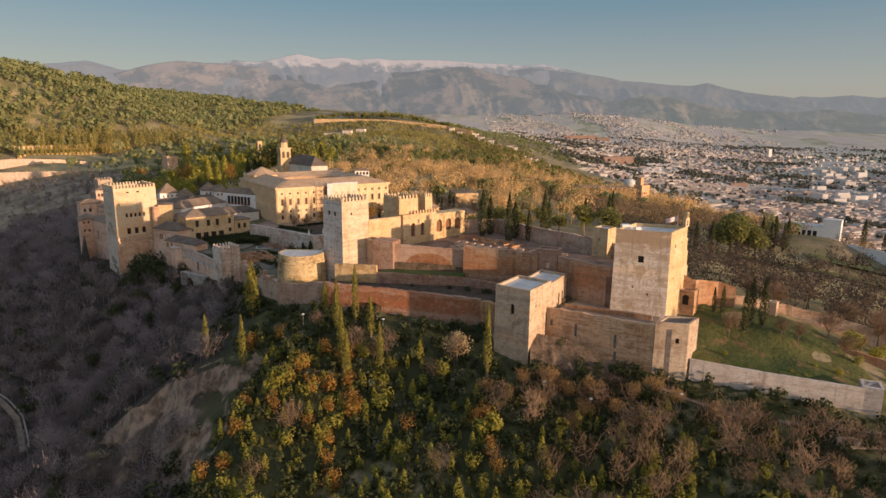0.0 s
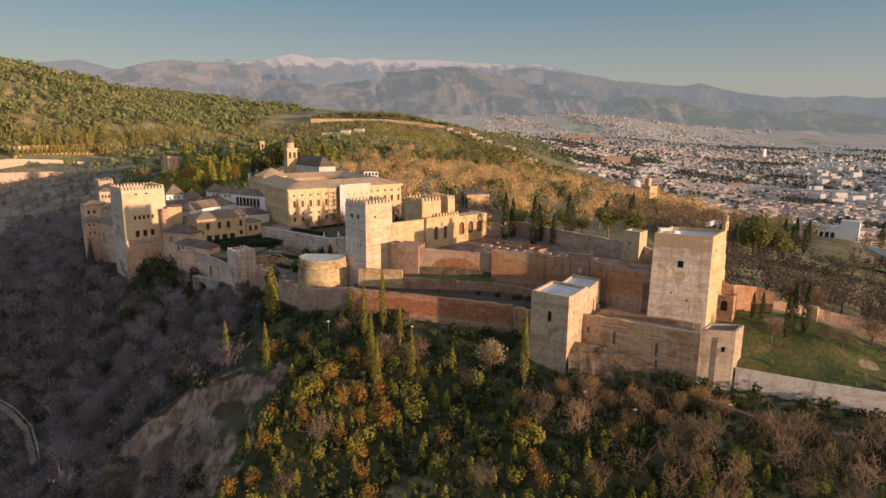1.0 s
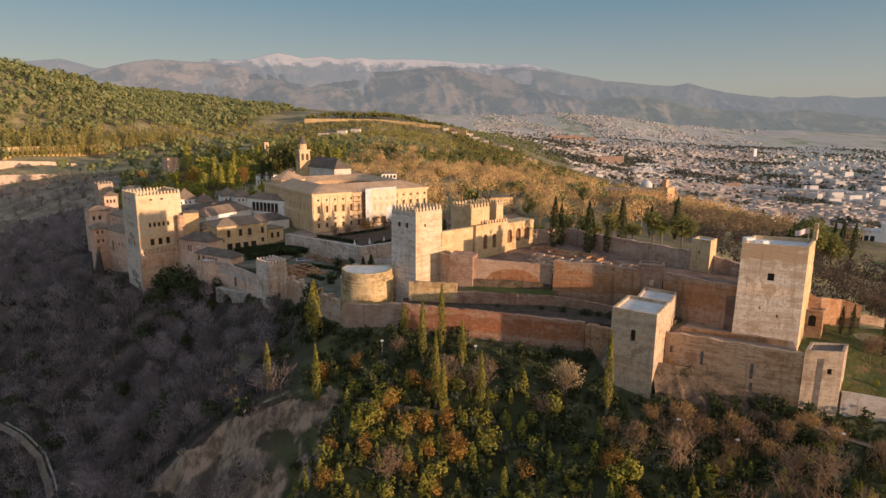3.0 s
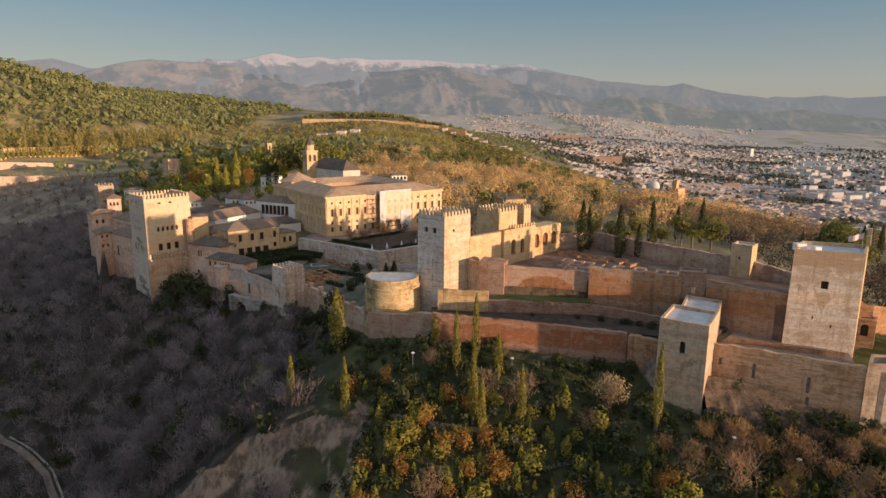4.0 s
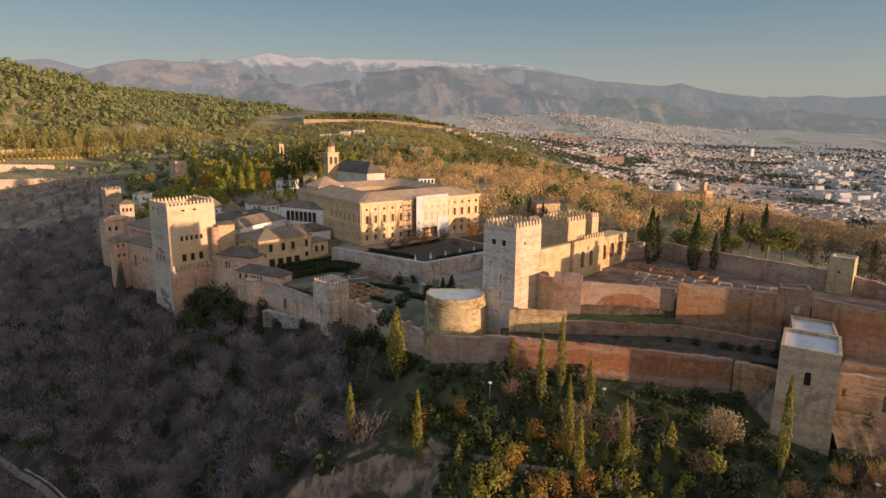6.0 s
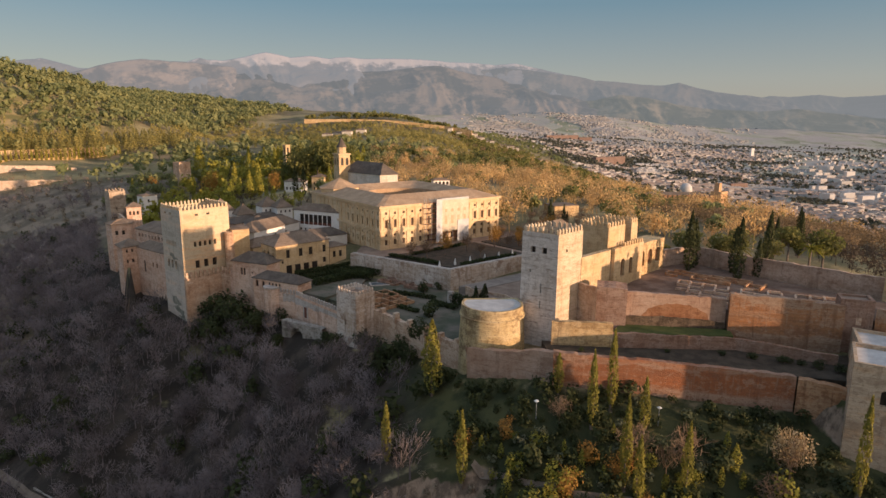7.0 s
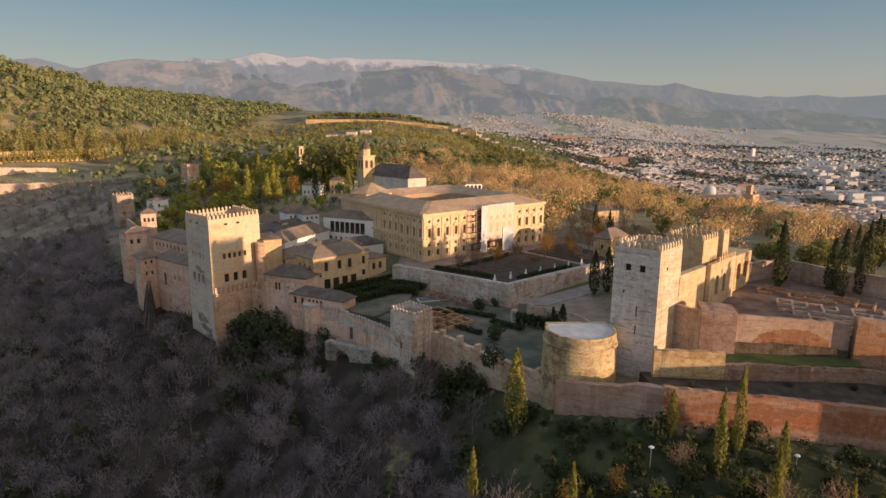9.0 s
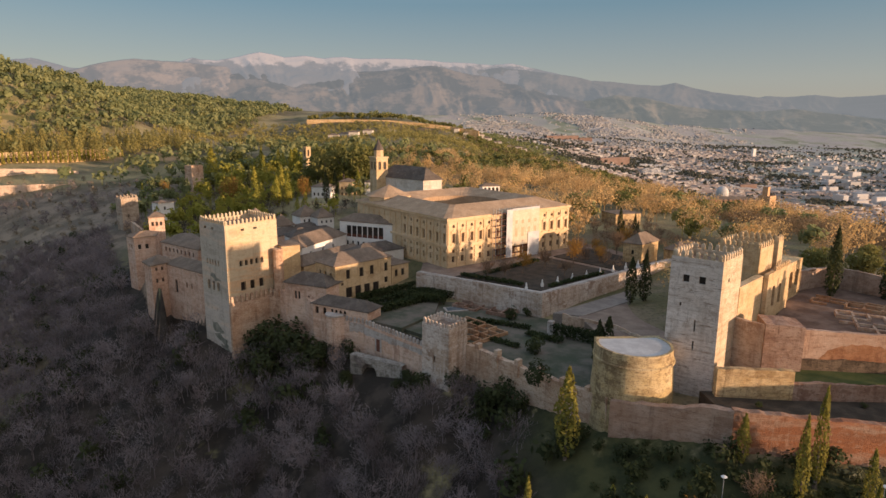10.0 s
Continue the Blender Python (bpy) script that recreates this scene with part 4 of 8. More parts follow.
def spread(templates, pts, scale, rng):
    """Copies of the templates at points (x, y, z), turned and scaled, as one heap of quads."""
    out = []
    pick = rng.integers(0, len(templates), len(pts))
    for k, tp in enumerate(templates):
        p = pts[pick == k]
        if not len(p):
            continue
        s = scale[pick == k][:, None, None, None]
        a = rng.random(len(p)) * 2 * np.pi
        ca, sa = np.cos(a)[:, None, None], np.sin(a)[:, None, None]
        q = tp[None] * s
        x, y = q[..., 0] * ca - q[..., 1] * sa, q[..., 0] * sa + q[..., 1] * ca
        z = q[..., 2] * (0.85 + 0.3 * rng.random(len(p)))[:, None, None]
        out.append((np.stack([x, y, z], -1) + p[:, None, None, :]).reshape(-1, 4, 3))
    return np.concatenate(out)


def scatter(x0, x1, y0, y1, step, keep, rng):
    """Jittered points on the ground where keep(x, y, distance outside the wall) says so, as a chance from 0 to 1."""
    X, Y = np.meshgrid(np.arange(x0, x1, step), np.arange(y0, y1, step))
    X, Y = X.ravel() + (rng.random(X.size) - 0.5) * step * 1.3, Y.ravel() + (rng.random(X.size) - 0.5) * step * 1.3
    d, _ = foot_of(X, Y)
    ok = rng.random(X.size) < keep(X, Y, d)
    X, Y = X[ok], Y[ok]
    return np.stack([X, Y, ground_z(X, Y) - 0.15], 1)


def stuff(name, label, category, quads, material):
    return tagged(new(name, quads_mesh(name, quads, material)), label, category, "", "stuff")

# ---- the fortress: towers ----
CREN = (0.72, 0.55, 1.0, 0.55)
# left face whitened and right one toned to cream, for their unequal light
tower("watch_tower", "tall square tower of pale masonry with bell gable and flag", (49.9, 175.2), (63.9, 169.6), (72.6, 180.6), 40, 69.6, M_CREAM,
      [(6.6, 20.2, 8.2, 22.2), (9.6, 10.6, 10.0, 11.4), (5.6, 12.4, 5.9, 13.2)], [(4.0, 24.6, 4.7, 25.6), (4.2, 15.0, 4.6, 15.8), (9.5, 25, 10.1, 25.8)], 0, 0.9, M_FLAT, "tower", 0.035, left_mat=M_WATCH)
def bare_patch(parent, a, b, z, outline, material, label, lean):
    """Render fallen off a wall face: an irregular thin sheet of the walling behind, 2 cm proud; lean(h): how far the face stands out."""
    m = facing(a, b, z)
    g = Geo()
    n = len(outline)
    g.poly([m @ Vector((x, -0.02 - lean(h), h)) for x, h in outline])
    for i in range(n):
        (x0, h0), (x1, h1) = outline[i], outline[(i + 1) % n]
        g.poly([m @ Vector((x0, -0.02 - lean(h0), h0)), m @ Vector((x0, 0.3, h0)), m @ Vector((x1, 0.3, h1)), m @ Vector((x1, -0.02 - lean(h1), h1))])
    return part("bare_patch", g, material, bpy.data.objects[parent], label)


M_BARE = masonry("bare_brown_walling", (0.50, 0.385, 0.255), (0.34, 0.235, 0.15), (0.58, 0.46, 0.33), 1.5, 0.2, 0.3, 0.9)
wa, wb = Vector((49.9, 175.2)), Vector((63.9, 169.6))
bare_patch("watch_tower", wa, wb, 40, [(7.4 + (1.35 + 0.25 * math.sin(5 * t) + 0.15 * math.cos(3 * t)) * math.sin(t) * (1 - 0.45 * math.cos(t)), 17.6 - 2.3 * math.cos(t) * (1.2 if math.cos(t) > 0 else 0.85)) for t in [i * math.pi / 9 for i in range(18)]][::-1], M_BARE, "brown patch of fallen render under the window", lambda h: 0.035 * 7.03 * (1 - h / 29.6))
tower("curtain_tower", "square rammed-earth tower with a pale flat roof", (15.0, 168.1), (23.9, 161.9), (31.5, 173.0), 28, 54.6, M_CURTAIN,
      [(4.9, 18.8, 6.1, 21.8, True)], [(3.6, 20.8, 4.1, 21.6)], 0, 0.8, M_FLAT, "tower", 0.02)
tower("curtain_tower", "lower rear part of the rammed-earth tower", (24.5, 179.0), (31.6, 173.4), (38.4, 185.2), 34, 53.6, M_CURTAIN,
      (), [(6.5, 11, 7.7, 15.0, True), (9.6, 11, 10.8, 15.0, True)], 0, 0.6, M_FLAT)
tower("corner_bastion", "low square bastion at the end of a brick-coursed wall", (55.7, 153.5), (63.9, 152.0), (68.6, 157.5), 26, 48.8, M_GREYSTONE,
      [(5.2, 17.2, 6.2, 18.6)], (), 0, 0.5, M_SLATE)
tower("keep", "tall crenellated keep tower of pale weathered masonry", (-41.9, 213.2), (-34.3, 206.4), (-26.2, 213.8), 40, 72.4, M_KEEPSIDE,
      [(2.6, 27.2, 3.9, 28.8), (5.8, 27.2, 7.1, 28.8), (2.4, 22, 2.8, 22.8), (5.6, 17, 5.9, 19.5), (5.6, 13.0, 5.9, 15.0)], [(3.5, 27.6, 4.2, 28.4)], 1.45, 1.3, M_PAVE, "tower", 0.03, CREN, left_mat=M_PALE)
tower("broken_tower", "crenellated tan tower with a cleft in its lit side", (-22.6, 230.6), (-16.2, 224.0), (-9.5, 229.8), 44, 71.2, M_CREAM, (), (), 1.4, 1.3, M_PAVE, "tower", 0, CREN)
tower("broken_tower", "narrow second half of the cleft crenellated tower", (-13.5, 238.5), (-6.9, 232.0), (-4.3, 234.2), 44, 71.2, M_CREAM, (), (), 1.3, 1.3, M_PAVE, "tower", 0, CREN)
g = Geo()
g.prism([(-15.5, 236.5), (-9.4, 229.9), (-6.8, 232.1), (-13.4, 238.6)], 44, 64.5)
part("cleft_back_wall", g, M_TAPIA, bpy.data.objects["broken_tower"])
tower("throne_hall_tower", "massive crenellated tan tower with rows of small windows", (-163.4, 294.6), (-152.2, 283.0), (-139.2, 297.2), 16, 67.2, M_HALL,
      row_of(5, 3.4, 1.75, 37.4, 0.95, 2.0, True) + row_of(3, 3.2, 3.0, 29.0, 1.6, 3.0) + [(3, 49.0, 4.6, 49.9), (7.5, 49.0, 9.1, 49.9)],
      row_of(5, 4.5, 1.95, 37.4, 1.1, 1.9, True) + row_of(3, 4.6, 3.4, 29.4, 1.8, 2.9) + [(5.6, 48.8, 6.9, 49.5), (10.2, 48.8, 11.5, 49.5)], 1.5, 1.3, M_PAVE, "tower", 0.02, CREN, left_mat=M_HALLNORTH)
tower("queen_lookout_tower", "slender pink tower with an open gallery and tiled roof", (-193.2, 321.5), (-188.0, 314.6), (-182.6, 321.2), 16, 47.5, M_PINK,
      row_of(3, 1.6, 2.2, 24.6, 0.9, 1.5) + row_of(3, 1.6, 2.2, 29, 0.9, 1.3), row_of(3, 1.6, 2.2, 24.6, 0.9, 1.5) + row_of(3, 1.6, 2.2, 29, 0.9, 1.3), 0, 0.6, M_ROOF)
tower("wall_tower", "small crenellated tower on the curtain wall", (-92.7, 242.4), (-86.4, 235.5), (-81.2, 241.0), 26, 49.0, M_MOTTLED, [(3.9, 13, 4.7, 15)], [(3.2, 9, 4.2, 12.2)], 1.35, 1.0, M_PAVE, "tower", 0.02, (0.65, 0.5, 0.9, 0.35))
tower("inner_turret", "small square turret on the inner wall", (29.9, 193.6), (36.3, 191.0), (38.6, 196.0), 44, 59.6, M_WORN, (), (), 0, 0.5, M_PAVE)
tower("rear_turret", "small pale turret on the southern wall", (51.2, 207.4), (55.2, 203.2), (59.0, 207.2), 46, 64.6, M_CREAM, [(2.2, 14.2, 2.8, 14.9)], (), 0, 0.4, M_FLAT)

# drum bastion: round to the north, flat-topped
t = thing("drum_bastion", "rounded golden masonry bastion with a flat pale top", "bastion")
DC, DR = Vector((-49.6, 210.6)), 7.9
g = Geo()
ring = [(math.cos(a), math.sin(a)) for a in [math.radians(150 + i * 240 / 40) for i in range(41)]]
prof = [(30, 8.8), (46.0, 8.35), (51.2, 8.0), (51.35, 8.3), (51.7, 8.3), (51.85, 7.95), (54.2, 7.8)]
for (za, ra), (zb, rb) in zip(prof, prof[1:]):
    for (c0, s0), (c1, s1) in zip(ring, ring[1:]):
        g.poly([(DC.x + ra * c0, DC.y + ra * s0, za), (DC.x + ra * c1, DC.y + ra * s1, za), (DC.x + rb * c1, DC.y + rb * s1, zb), (DC.x + rb * c0, DC.y + rb * s0, zb)])
for (c0, s0), (c1, s1) in zip(ring, ring[1:]):
    g.poly([(DC.x + 7.8 * c0, DC.y + 7.8 * s0, 54.2), (DC.x + 7.8 * c1, DC.y + 7.8 * s1, 54.2), (DC.x + 7.2 * c1, DC.y + 7.2 * s1, 54.2), (DC.x + 7.2 * c0, DC.y + 7.2 * s0, 54.2)])
    g.poly([(DC.x + 7.2 * c0, DC.y + 7.2 * s0, 54.2), (DC.x + 7.2 * c1, DC.y + 7.2 * s1, 54.2), (DC.x + 7.2 * c1, DC.y + 7.2 * s1, 53.9), (DC.x + 7.2 * c0, DC.y + 7.2 * s0, 53.9)])
back = [(DC.x + 7.6 * ring[-1][0], DC.y + 7.6 * ring[-1][1]), (DC.x + 7.6 * ring[0][0], DC.y + 7.6 * ring[0][1])]
g.prism([back[0], (back[0][0] + 1, back[0][1] + 1.2), (back[1][0] - 0.3, back[1][1] + 1.2), back[1]], 36, 54.0)
part("drum", g, M_DRUM, t)
g = Geo()
g.prism([(DC.x + 7.3 * c, DC.y + 7.3 * s) for c, s in ring], 53.0, 54.02)
part("top_deck", g, M_FLAT, t)

# raised blocks along the curtain wall's top
for i in range(6):
    k = Vector((-79.5, 238.1)).lerp(Vector((-59, 212.4)), i / 5)
    d = Vector((-0.62, 0.785))
    n_ = Vector((0.785, 0.62))
    g = Geo()
    g.prism([tuple(k - n_ * 0.1), tuple(k - d * 1.1 - n_ * 0.1), tuple(k - d * 1.1 + n_ * 1.5), tuple(k + n_ * 1.5)], 40, 44.5 - 0.15 * i + 0.3 * (i % 2))
    tagged(part("wall_block", g, M_TAPIA), "worn raised block on the curtain wall's top", "battlement", "blocks on the curtain wall")

# ---- the fortress: curtain walls (thickness to the left of the way) ----
wall_run("curtain_wall_north", "tan curtain wall between small tower and round bastion", [(-81.5, 240.5, 43.4), (-76, 234, 43.0), (-70, 226.8, 42.5), (-64, 219, 42.7), (-58.5, 211.5, 43.2), (-56.5, 205.5, 44.8)], 22, 1.6, M_TAPIA)
wall_run("curtain_wall_bastion", "tan outer wall below the round bastion", [(-56.5, 203.6, 44.8), (-49, 199, 45.6), (-41, 193.5, 47.8), (-38.2, 190.8, 48.4)], 24, 2.0, M_INNER)
wall_run("curtain_wall_red", "red earth curtain wall with a peeling pale top", [(-38.2, 190.8, 48.5), (-15, 185.4, 47.9), (11.4, 178.9, 46.9)], 24, 1.8, M_RED)
wall_run("curtain_wall_red_east", "red earth wall block beside the square tower", [(11.4, 178.4, 46.7), (19.5, 172.5, 46.2)], 24, 2.2, M_BRICK)
wall_run("low_wall", "low golden wall beside the keep", [(-36.3, 201.1, 52.3), (-22.1, 198.6, 52.4)], 40, 1.6, M_GOLD)
wall_run("low_wall", "low earth wall under the lawn strip", [(-22.1, 198.6, 50.1), (7, 195.6, 49.4), (25, 185.5, 48.6)], 40, 1.2, M_WORN)
wall_run("inner_wall", "pinkish buttress block beside the keep", [(-24.0, 206.6, 59.4), (-17.0, 204.4, 59.3)], 40, 7.0, M_WORN)
wall_run("inner_wall", "tan wall with a red arched patch", [(-17.0, 206.2, 58.2), (6.7, 201.4, 57.4)], 40, 1.4, M_INNER)
wall_run("inner_wall_foot", "dark rough masonry foot under the arched wall", [(-17.0, 205.6, 51.9), (-8, 203.9, 52.3), (6.6, 200.9, 51.7)], 45, 0.5, M_RUBBLE)
wall_run("inner_wall", "ochre earth wall block of the inner fortress", [(6.7, 199.8, 59.2), (18, 196.0, 59.0), (30.2, 192.2, 58.2)], 40, 2.2, M_OCHRE)
wall_run("inner_wall", "ochre earth wall running to the watch tower", [(36.4, 190.6, 58.0), (44.8, 181.6, 57.8), (51.0, 176.2, 57.6)], 40, 1.6, M_OCHRE)
wall_run("keep_wall", "shaded wall linking the keep to the inner walls", [(-27.0, 213.0, 58.6), (-23.5, 207.0, 58.8)], 40, 1.2, M_TAPIA)
wall_run("curtain_wall_west", "brick-coursed wall between tower and bastion", [(30.2, 170.8, 47.0), (43, 162.4, 47.4), (55.9, 153.9, 47.6)], 25, 1.5, M_COURSED)
wall_run("parapet_wall", "low parapet behind the western wall", [(36.5, 176.5, 46.6), (58.5, 164.5, 46.8)], 40, 0.7, M_BRICK)
wall_run("garden_wall", "long whitish wall below the western garden", [(65.2, 152.6, 39.0), (84, 146, 37.8), (102.5, 139.3, 37.2), (106.5, 141.8, 37.4)], 22, 0.9, M_WHITEWALL, rough=0.25)
wall_run("rear_wall", "long tan southern wall of the fortress", [(8.5, 246.5, 60.0), (22, 252, 60.0), (31, 236, 60.2), (55, 208, 60.0), (73, 190, 56.0)], 40, 1.5, M_REDWALL)

# the walled-up arch: a red patch in the pink wall
pa, pb = Vector((-17.0, 206.2)), Vector((6.7, 201.4))
pm = facing(pa, pb, 50.0)
g = Geo()
arc = [(12.4 + 8.2 * math.cos(i * math.pi / 24) * (1 + 0.03 * math.sin(5 * i)), 1.3 + 4.3 * math.sin(i * math.pi / 24) * (1 + 0.05 * math.sin(3.7 * i))) for i in range(25)]
front = [pm @ Vector((x, -0.03, z)) for x, z in arc]
g.poly(front)
for i in range(25):
    p, q = arc[i], arc[(i + 1) % 25]
    g.poly([pm @ Vector((p[0], -0.03, p[1])), pm @ Vector((p[0], 0.05, p[1])), pm @ Vector((q[0], 0.05, q[1])), pm @ Vector((q[0], -0.03, q[1]))])
M_PATCH = masonry("bare_red_brick", (0.30, 0.135, 0.062), (0.20, 0.088, 0.045), (0.38, 0.21, 0.12), 2.0)
tagged(part("walled_arch", g, M_PATCH), "walled-up red brick arch in the pink wall", "arch", "", "structure")
# dark weather stripe and slits on the western wall
M_STAIN = plain("dark_weathered_render", (0.10, 0.09, 0.085), (0.17, 0.15, 0.135), 0.8)
bm_ = facing((55.7, 153.5), (63.9, 152.0), 26)
g = Geo()
g.box(2.9, 4.2, -0.05, 0.06, 4.5, 21.0)
g.v = [tuple(bm_ @ Vector(v)) for v in g.v]
part("drain_stripe", g, M_STAIN, bpy.data.objects["corner_bastion"], "dark vertical drain stripe")
wm = facing((30.2, 170.8), (55.9, 153.9), 25)
for x, z0, z1 in ((9.0, 15.2, 18.8), (20.5, 11.0, 13.2), (20.3, 14.2, 18.0), (1.6, 17.0, 18.8)):
    g = Geo()
    g.box(x - 0.35, x + 0.35, -0.05, 0.1, z0, z1)
    g.v = [tuple(wm @ Vector(v)) for v in g.v]
    tagged(part("wall_slit", g, M_STAIN), "dark weathered slit in the western wall", "slit", "slits in the western wall", "structure")

M_MOSS = plain("mossy_stain", (0.15, 0.155, 0.12), (0.33, 0.30, 0.245), 0.5, 0.95, 0.1)
for cx, cz, rx, rz in ((7.4, 32.5, 3.6, 1.5), (10.6, 29.0, 4.0, 1.3), (8.0, 49.6, 3.0, 0.8), (12.4, 26.0, 2.6, 1.4)):
    line = [(cx + rx * math.cos(a) * (1 + 0.3 * math.sin(3 * a + cx)), cz - 0.25 * rx * math.cos(a) + rz * math.sin(a) * (1 + 0.35 * math.cos(4 * a + cz)) - 16) for a in [i * math.pi / 10 for i in range(20)]]
    bare_patch("throne_hall_tower", (-163.4, 294.6), (-152.2, 283.0), 16, line, M_MOSS, "greenish stain on the shaded render", lambda h: 0.04 + 9.6 * 0.02 * (1 - h / 51.2))

# the keep's long wall with arches
HU, HN = Vector((0.751, 0.66)), Vector((-0.66, 0.751))
ho = Vector((-34.3, 206.6))


def keep_front(s0, s1, z0, z1, holes, material, out, deep, label):
    t = thing("keep_wall", label, "wall")
    t["kind"] = "structure"
    a, b = ho + HU * s0 - HN * out, ho + HU * s1 - HN * out
    g = Geo()
    m = facing(a, b, z0)
    pierced(g, m, s1 - s0, z1 - z0, holes, 0.9)
    c, d = b + HN * deep, a + HN * deep
    for p, q in ((b, c), (c, d), (d, a)):
        g.poly([(*p, z0), (*q, z0), (*q, z1), (*p, z1)])
    g.poly([(*a, z1), (*b, z1), (*c, z1), (*d, z1)])
    body = part("wall_body", g, material, t)
    for q in holes:
        pane("arched_opening", m, q, body, M_BLIND, 0.8)
    return t


keep_front(10.6, 25.2, 44, 65.2, [(3.0, 11.6, 4.4, 13.6, False)], M_CREAM, 0.1, 1.6, "sunlit tan wall between the keep and the cleft tower")
lower = keep_front(25.2, 41, 50, 65.6, [(3.6, 7.2, 5.6, 12.2, True), (8.2, 7.2, 10.0, 12.0, True)], M_CREAM, 1.2, 1.0, "sunlit wall with two arched windows and merlons")
me = merlon_mesh(0.7, 0.5, 0.9, 0.4).mesh("merlon", M_CREAM)
a, b = ho + HU * 30 - HN * 1.2, ho + HU * 41 - HN * 1.2
crenellate(lower, a, b, 65.6, 65.6, me, 1.4, 0.3)
keep_front(41, 57.5, 50, 64.4, [(1.6, 7.4, 4.4, 12.0, True), (6.4, 7.4, 9.2, 12.0, True), (11.2, 7.4, 14.0, 12.0, True)], M_GOLD, -0.4, 6.0, "tan wall with three blind brick arches")

# ---- the palace ----
def palace():
    t = thing("renaissance_palace", "square golden stone palace with rows of windows round a circular court", "palace")
    S = 62.0
    c = [PAL + PV * S, PAL, PAL + PU * S, PAL + PU * S + PV * S]
    z0, z1 = 46.0, 66.4
    g = Geo()
    todo = []
    for i in range(4):
        a, b = c[i], c[(i + 1) % 4]
        m = facing(a, b, z0)
        hs = []
        for j in range(15):
            x = 2.2 + j * 4.12
            hs += [(x - 0.15, 4.4, x + 1.15, 6.6, False), (x - 0.1, 7.9, x + 1.1, 9.1, True), (x - 0.15, 11.4, x + 1.15, 14.6, False), (x - 0.05, 16.7, x + 1.05, 17.8, True)]
        if i == 0:
            hs = hs[8 * 4:]
        if i > 1:
            hs = []
        pierced(g, m, S, z1 - z0, hs, 0.7)
        todo += [(m, q) for q in hs]
    body = part("wall", g, M_PALACE, t)
    for m, q in todo:
        pane("window", m, q, body, M_SHUTTER, 0.55)
    # string courses, cornice and pilasters
    for i in (0, 1):
        m = facing(c[i], c[(i + 1) % 4], z0)
        for za, zb, out in ((10.0, 10.7, 0.45), (19.3, 20.3, 0.7), (2.6, 3.0, 0.3), (18.6, 18.9, 0.2)):
            k = Geo()
            k.box(-out, S + out, -out, 0, za, zb)
            k.v = [tuple(m @ Vector(v)) for v in k.v]
            part("cornice", k, M_PALACE, t)
        k = Geo()
        k.box(-0.45, 0.45, -0.28, 0, 10.7, 18.6)
        pil = k.mesh("pilaster", M_PALACE)
        k = Geo()
        for z in (3.3, 4.7, 6.1, 7.5, 8.9):
            k.box(-0.6, 0.6, -0.35, 0, z - 0.6, z + 0.6)
        rus = k.mesh("rusticated_pier", M_PALACE)
        k = Geo()
        for x0, x1 in ((-1.05, -0.68), (0.68, 1.05)):
            k.box(x0, x1, -0.16, 0, 11.0, 14.9)
        k.box(-1.2, 1.2, -0.34, 0, 14.9, 15.3)
        k.prism([(-1.25, -0.3), (1.25, -0.3), (1.25, 0), (-1.25, 0)], 15.3, 15.45)
        k.poly([(-1.25, -0.3, 15.45), (1.25, -0.3, 15.45), (0, -0.3, 16.25)])
        k.poly([(-1.25, -0.3, 15.45), (0, -0.3, 16.25), (0, 0, 16.25), (-1.25, 0, 15.45)])
        k.poly([(1.25, -0.3, 15.45), (1.25, 0, 15.45), (0, 0, 16.25), (0, -0.3, 16.25)])
        k.box(-1.3, 1.3, -0.4, 0, 10.7, 11.0)
        sur = k.mesh("window_surround", M_PALACE)
        for j in range(8 if i == 0 else 0, 15):
            ob = part("window_surround", sur, M_PALACE, t)
            ob.matrix_basis = m @ Matrix.Translation((2.7 + j * 4.12, 0, 0))
        for j in range(16):
            for name, me in (("pilaster", pil), ("rusticated_pier", rus)):
                ob = part(name, me, M_PALACE, t)
                ob.matrix_basis = m @ Matrix.Translation((0.62 + j * 4.12 * 0.985, 0, 0))
    # roof: outer slope up to a ridge, inner slope down to the round court
    mid = PAL + (PU + PV) * S / 2
    r = Geo()
    n = 96
    outer, ridge, inner = [], [], []
    for i in range(n):
        a = 2 * math.pi * (i + 0.5) / n
        d = PU * math.cos(a) + PV * math.sin(a)
        k = 1 / max(abs(math.cos(a)), abs(math.sin(a)))
        outer.append((*(mid + d * (S / 2 + 0.9) * k), z1 - 0.15))
        ridge.append((*(mid + d * (S / 2 - 9) * k), z1 + 3.0))
        inner.append((*(mid + d * 16.5), z1 + 0.6))
    corner_fix = [(PU * a + PV * b) for a, b in ((1, 1), (-1, 1), (-1, -1), (1, -1))]
    for i in range(n):
        j = (i + 1) % n
        r.poly([outer[i], outer[j], ridge[j], ridge[i]])
        r.poly([ridge[i], ridge[j], inner[j], inner[i]])
        r.poly([inner[i], inner[j], (inner[j][0], inner[j][1], 47.5), (inner[i][0], inner[i][1], 47.5)])
    for q in corner_fix:
        a = mid + q * (S / 2 + 0.9)
        near = sorted(range(n), key=lambda i: (Vector(outer[i][:2]) - a).length)[:2]
        r.poly([outer[near[0]], (*a, z1 - 0.15), outer[near[1]]])
    part("roof", r, M_ROOFPAL, t)
    # octagonal chapel roof
    k = Geo()
    cc = PAL + PU * 9.5 + PV * 52.5
    ring = [(cc.x + 9.2 * math.cos(math.pi / 4 * i + 0.6), cc.y + 9.2 * math.sin(math.pi / 4 * i + 0.6)) for i in range(8)]
    k.prism(ring, z1 - 1, z1 + 2.2)
    part("chapel_drum", k, M_PALACE, t)
    k = Geo()
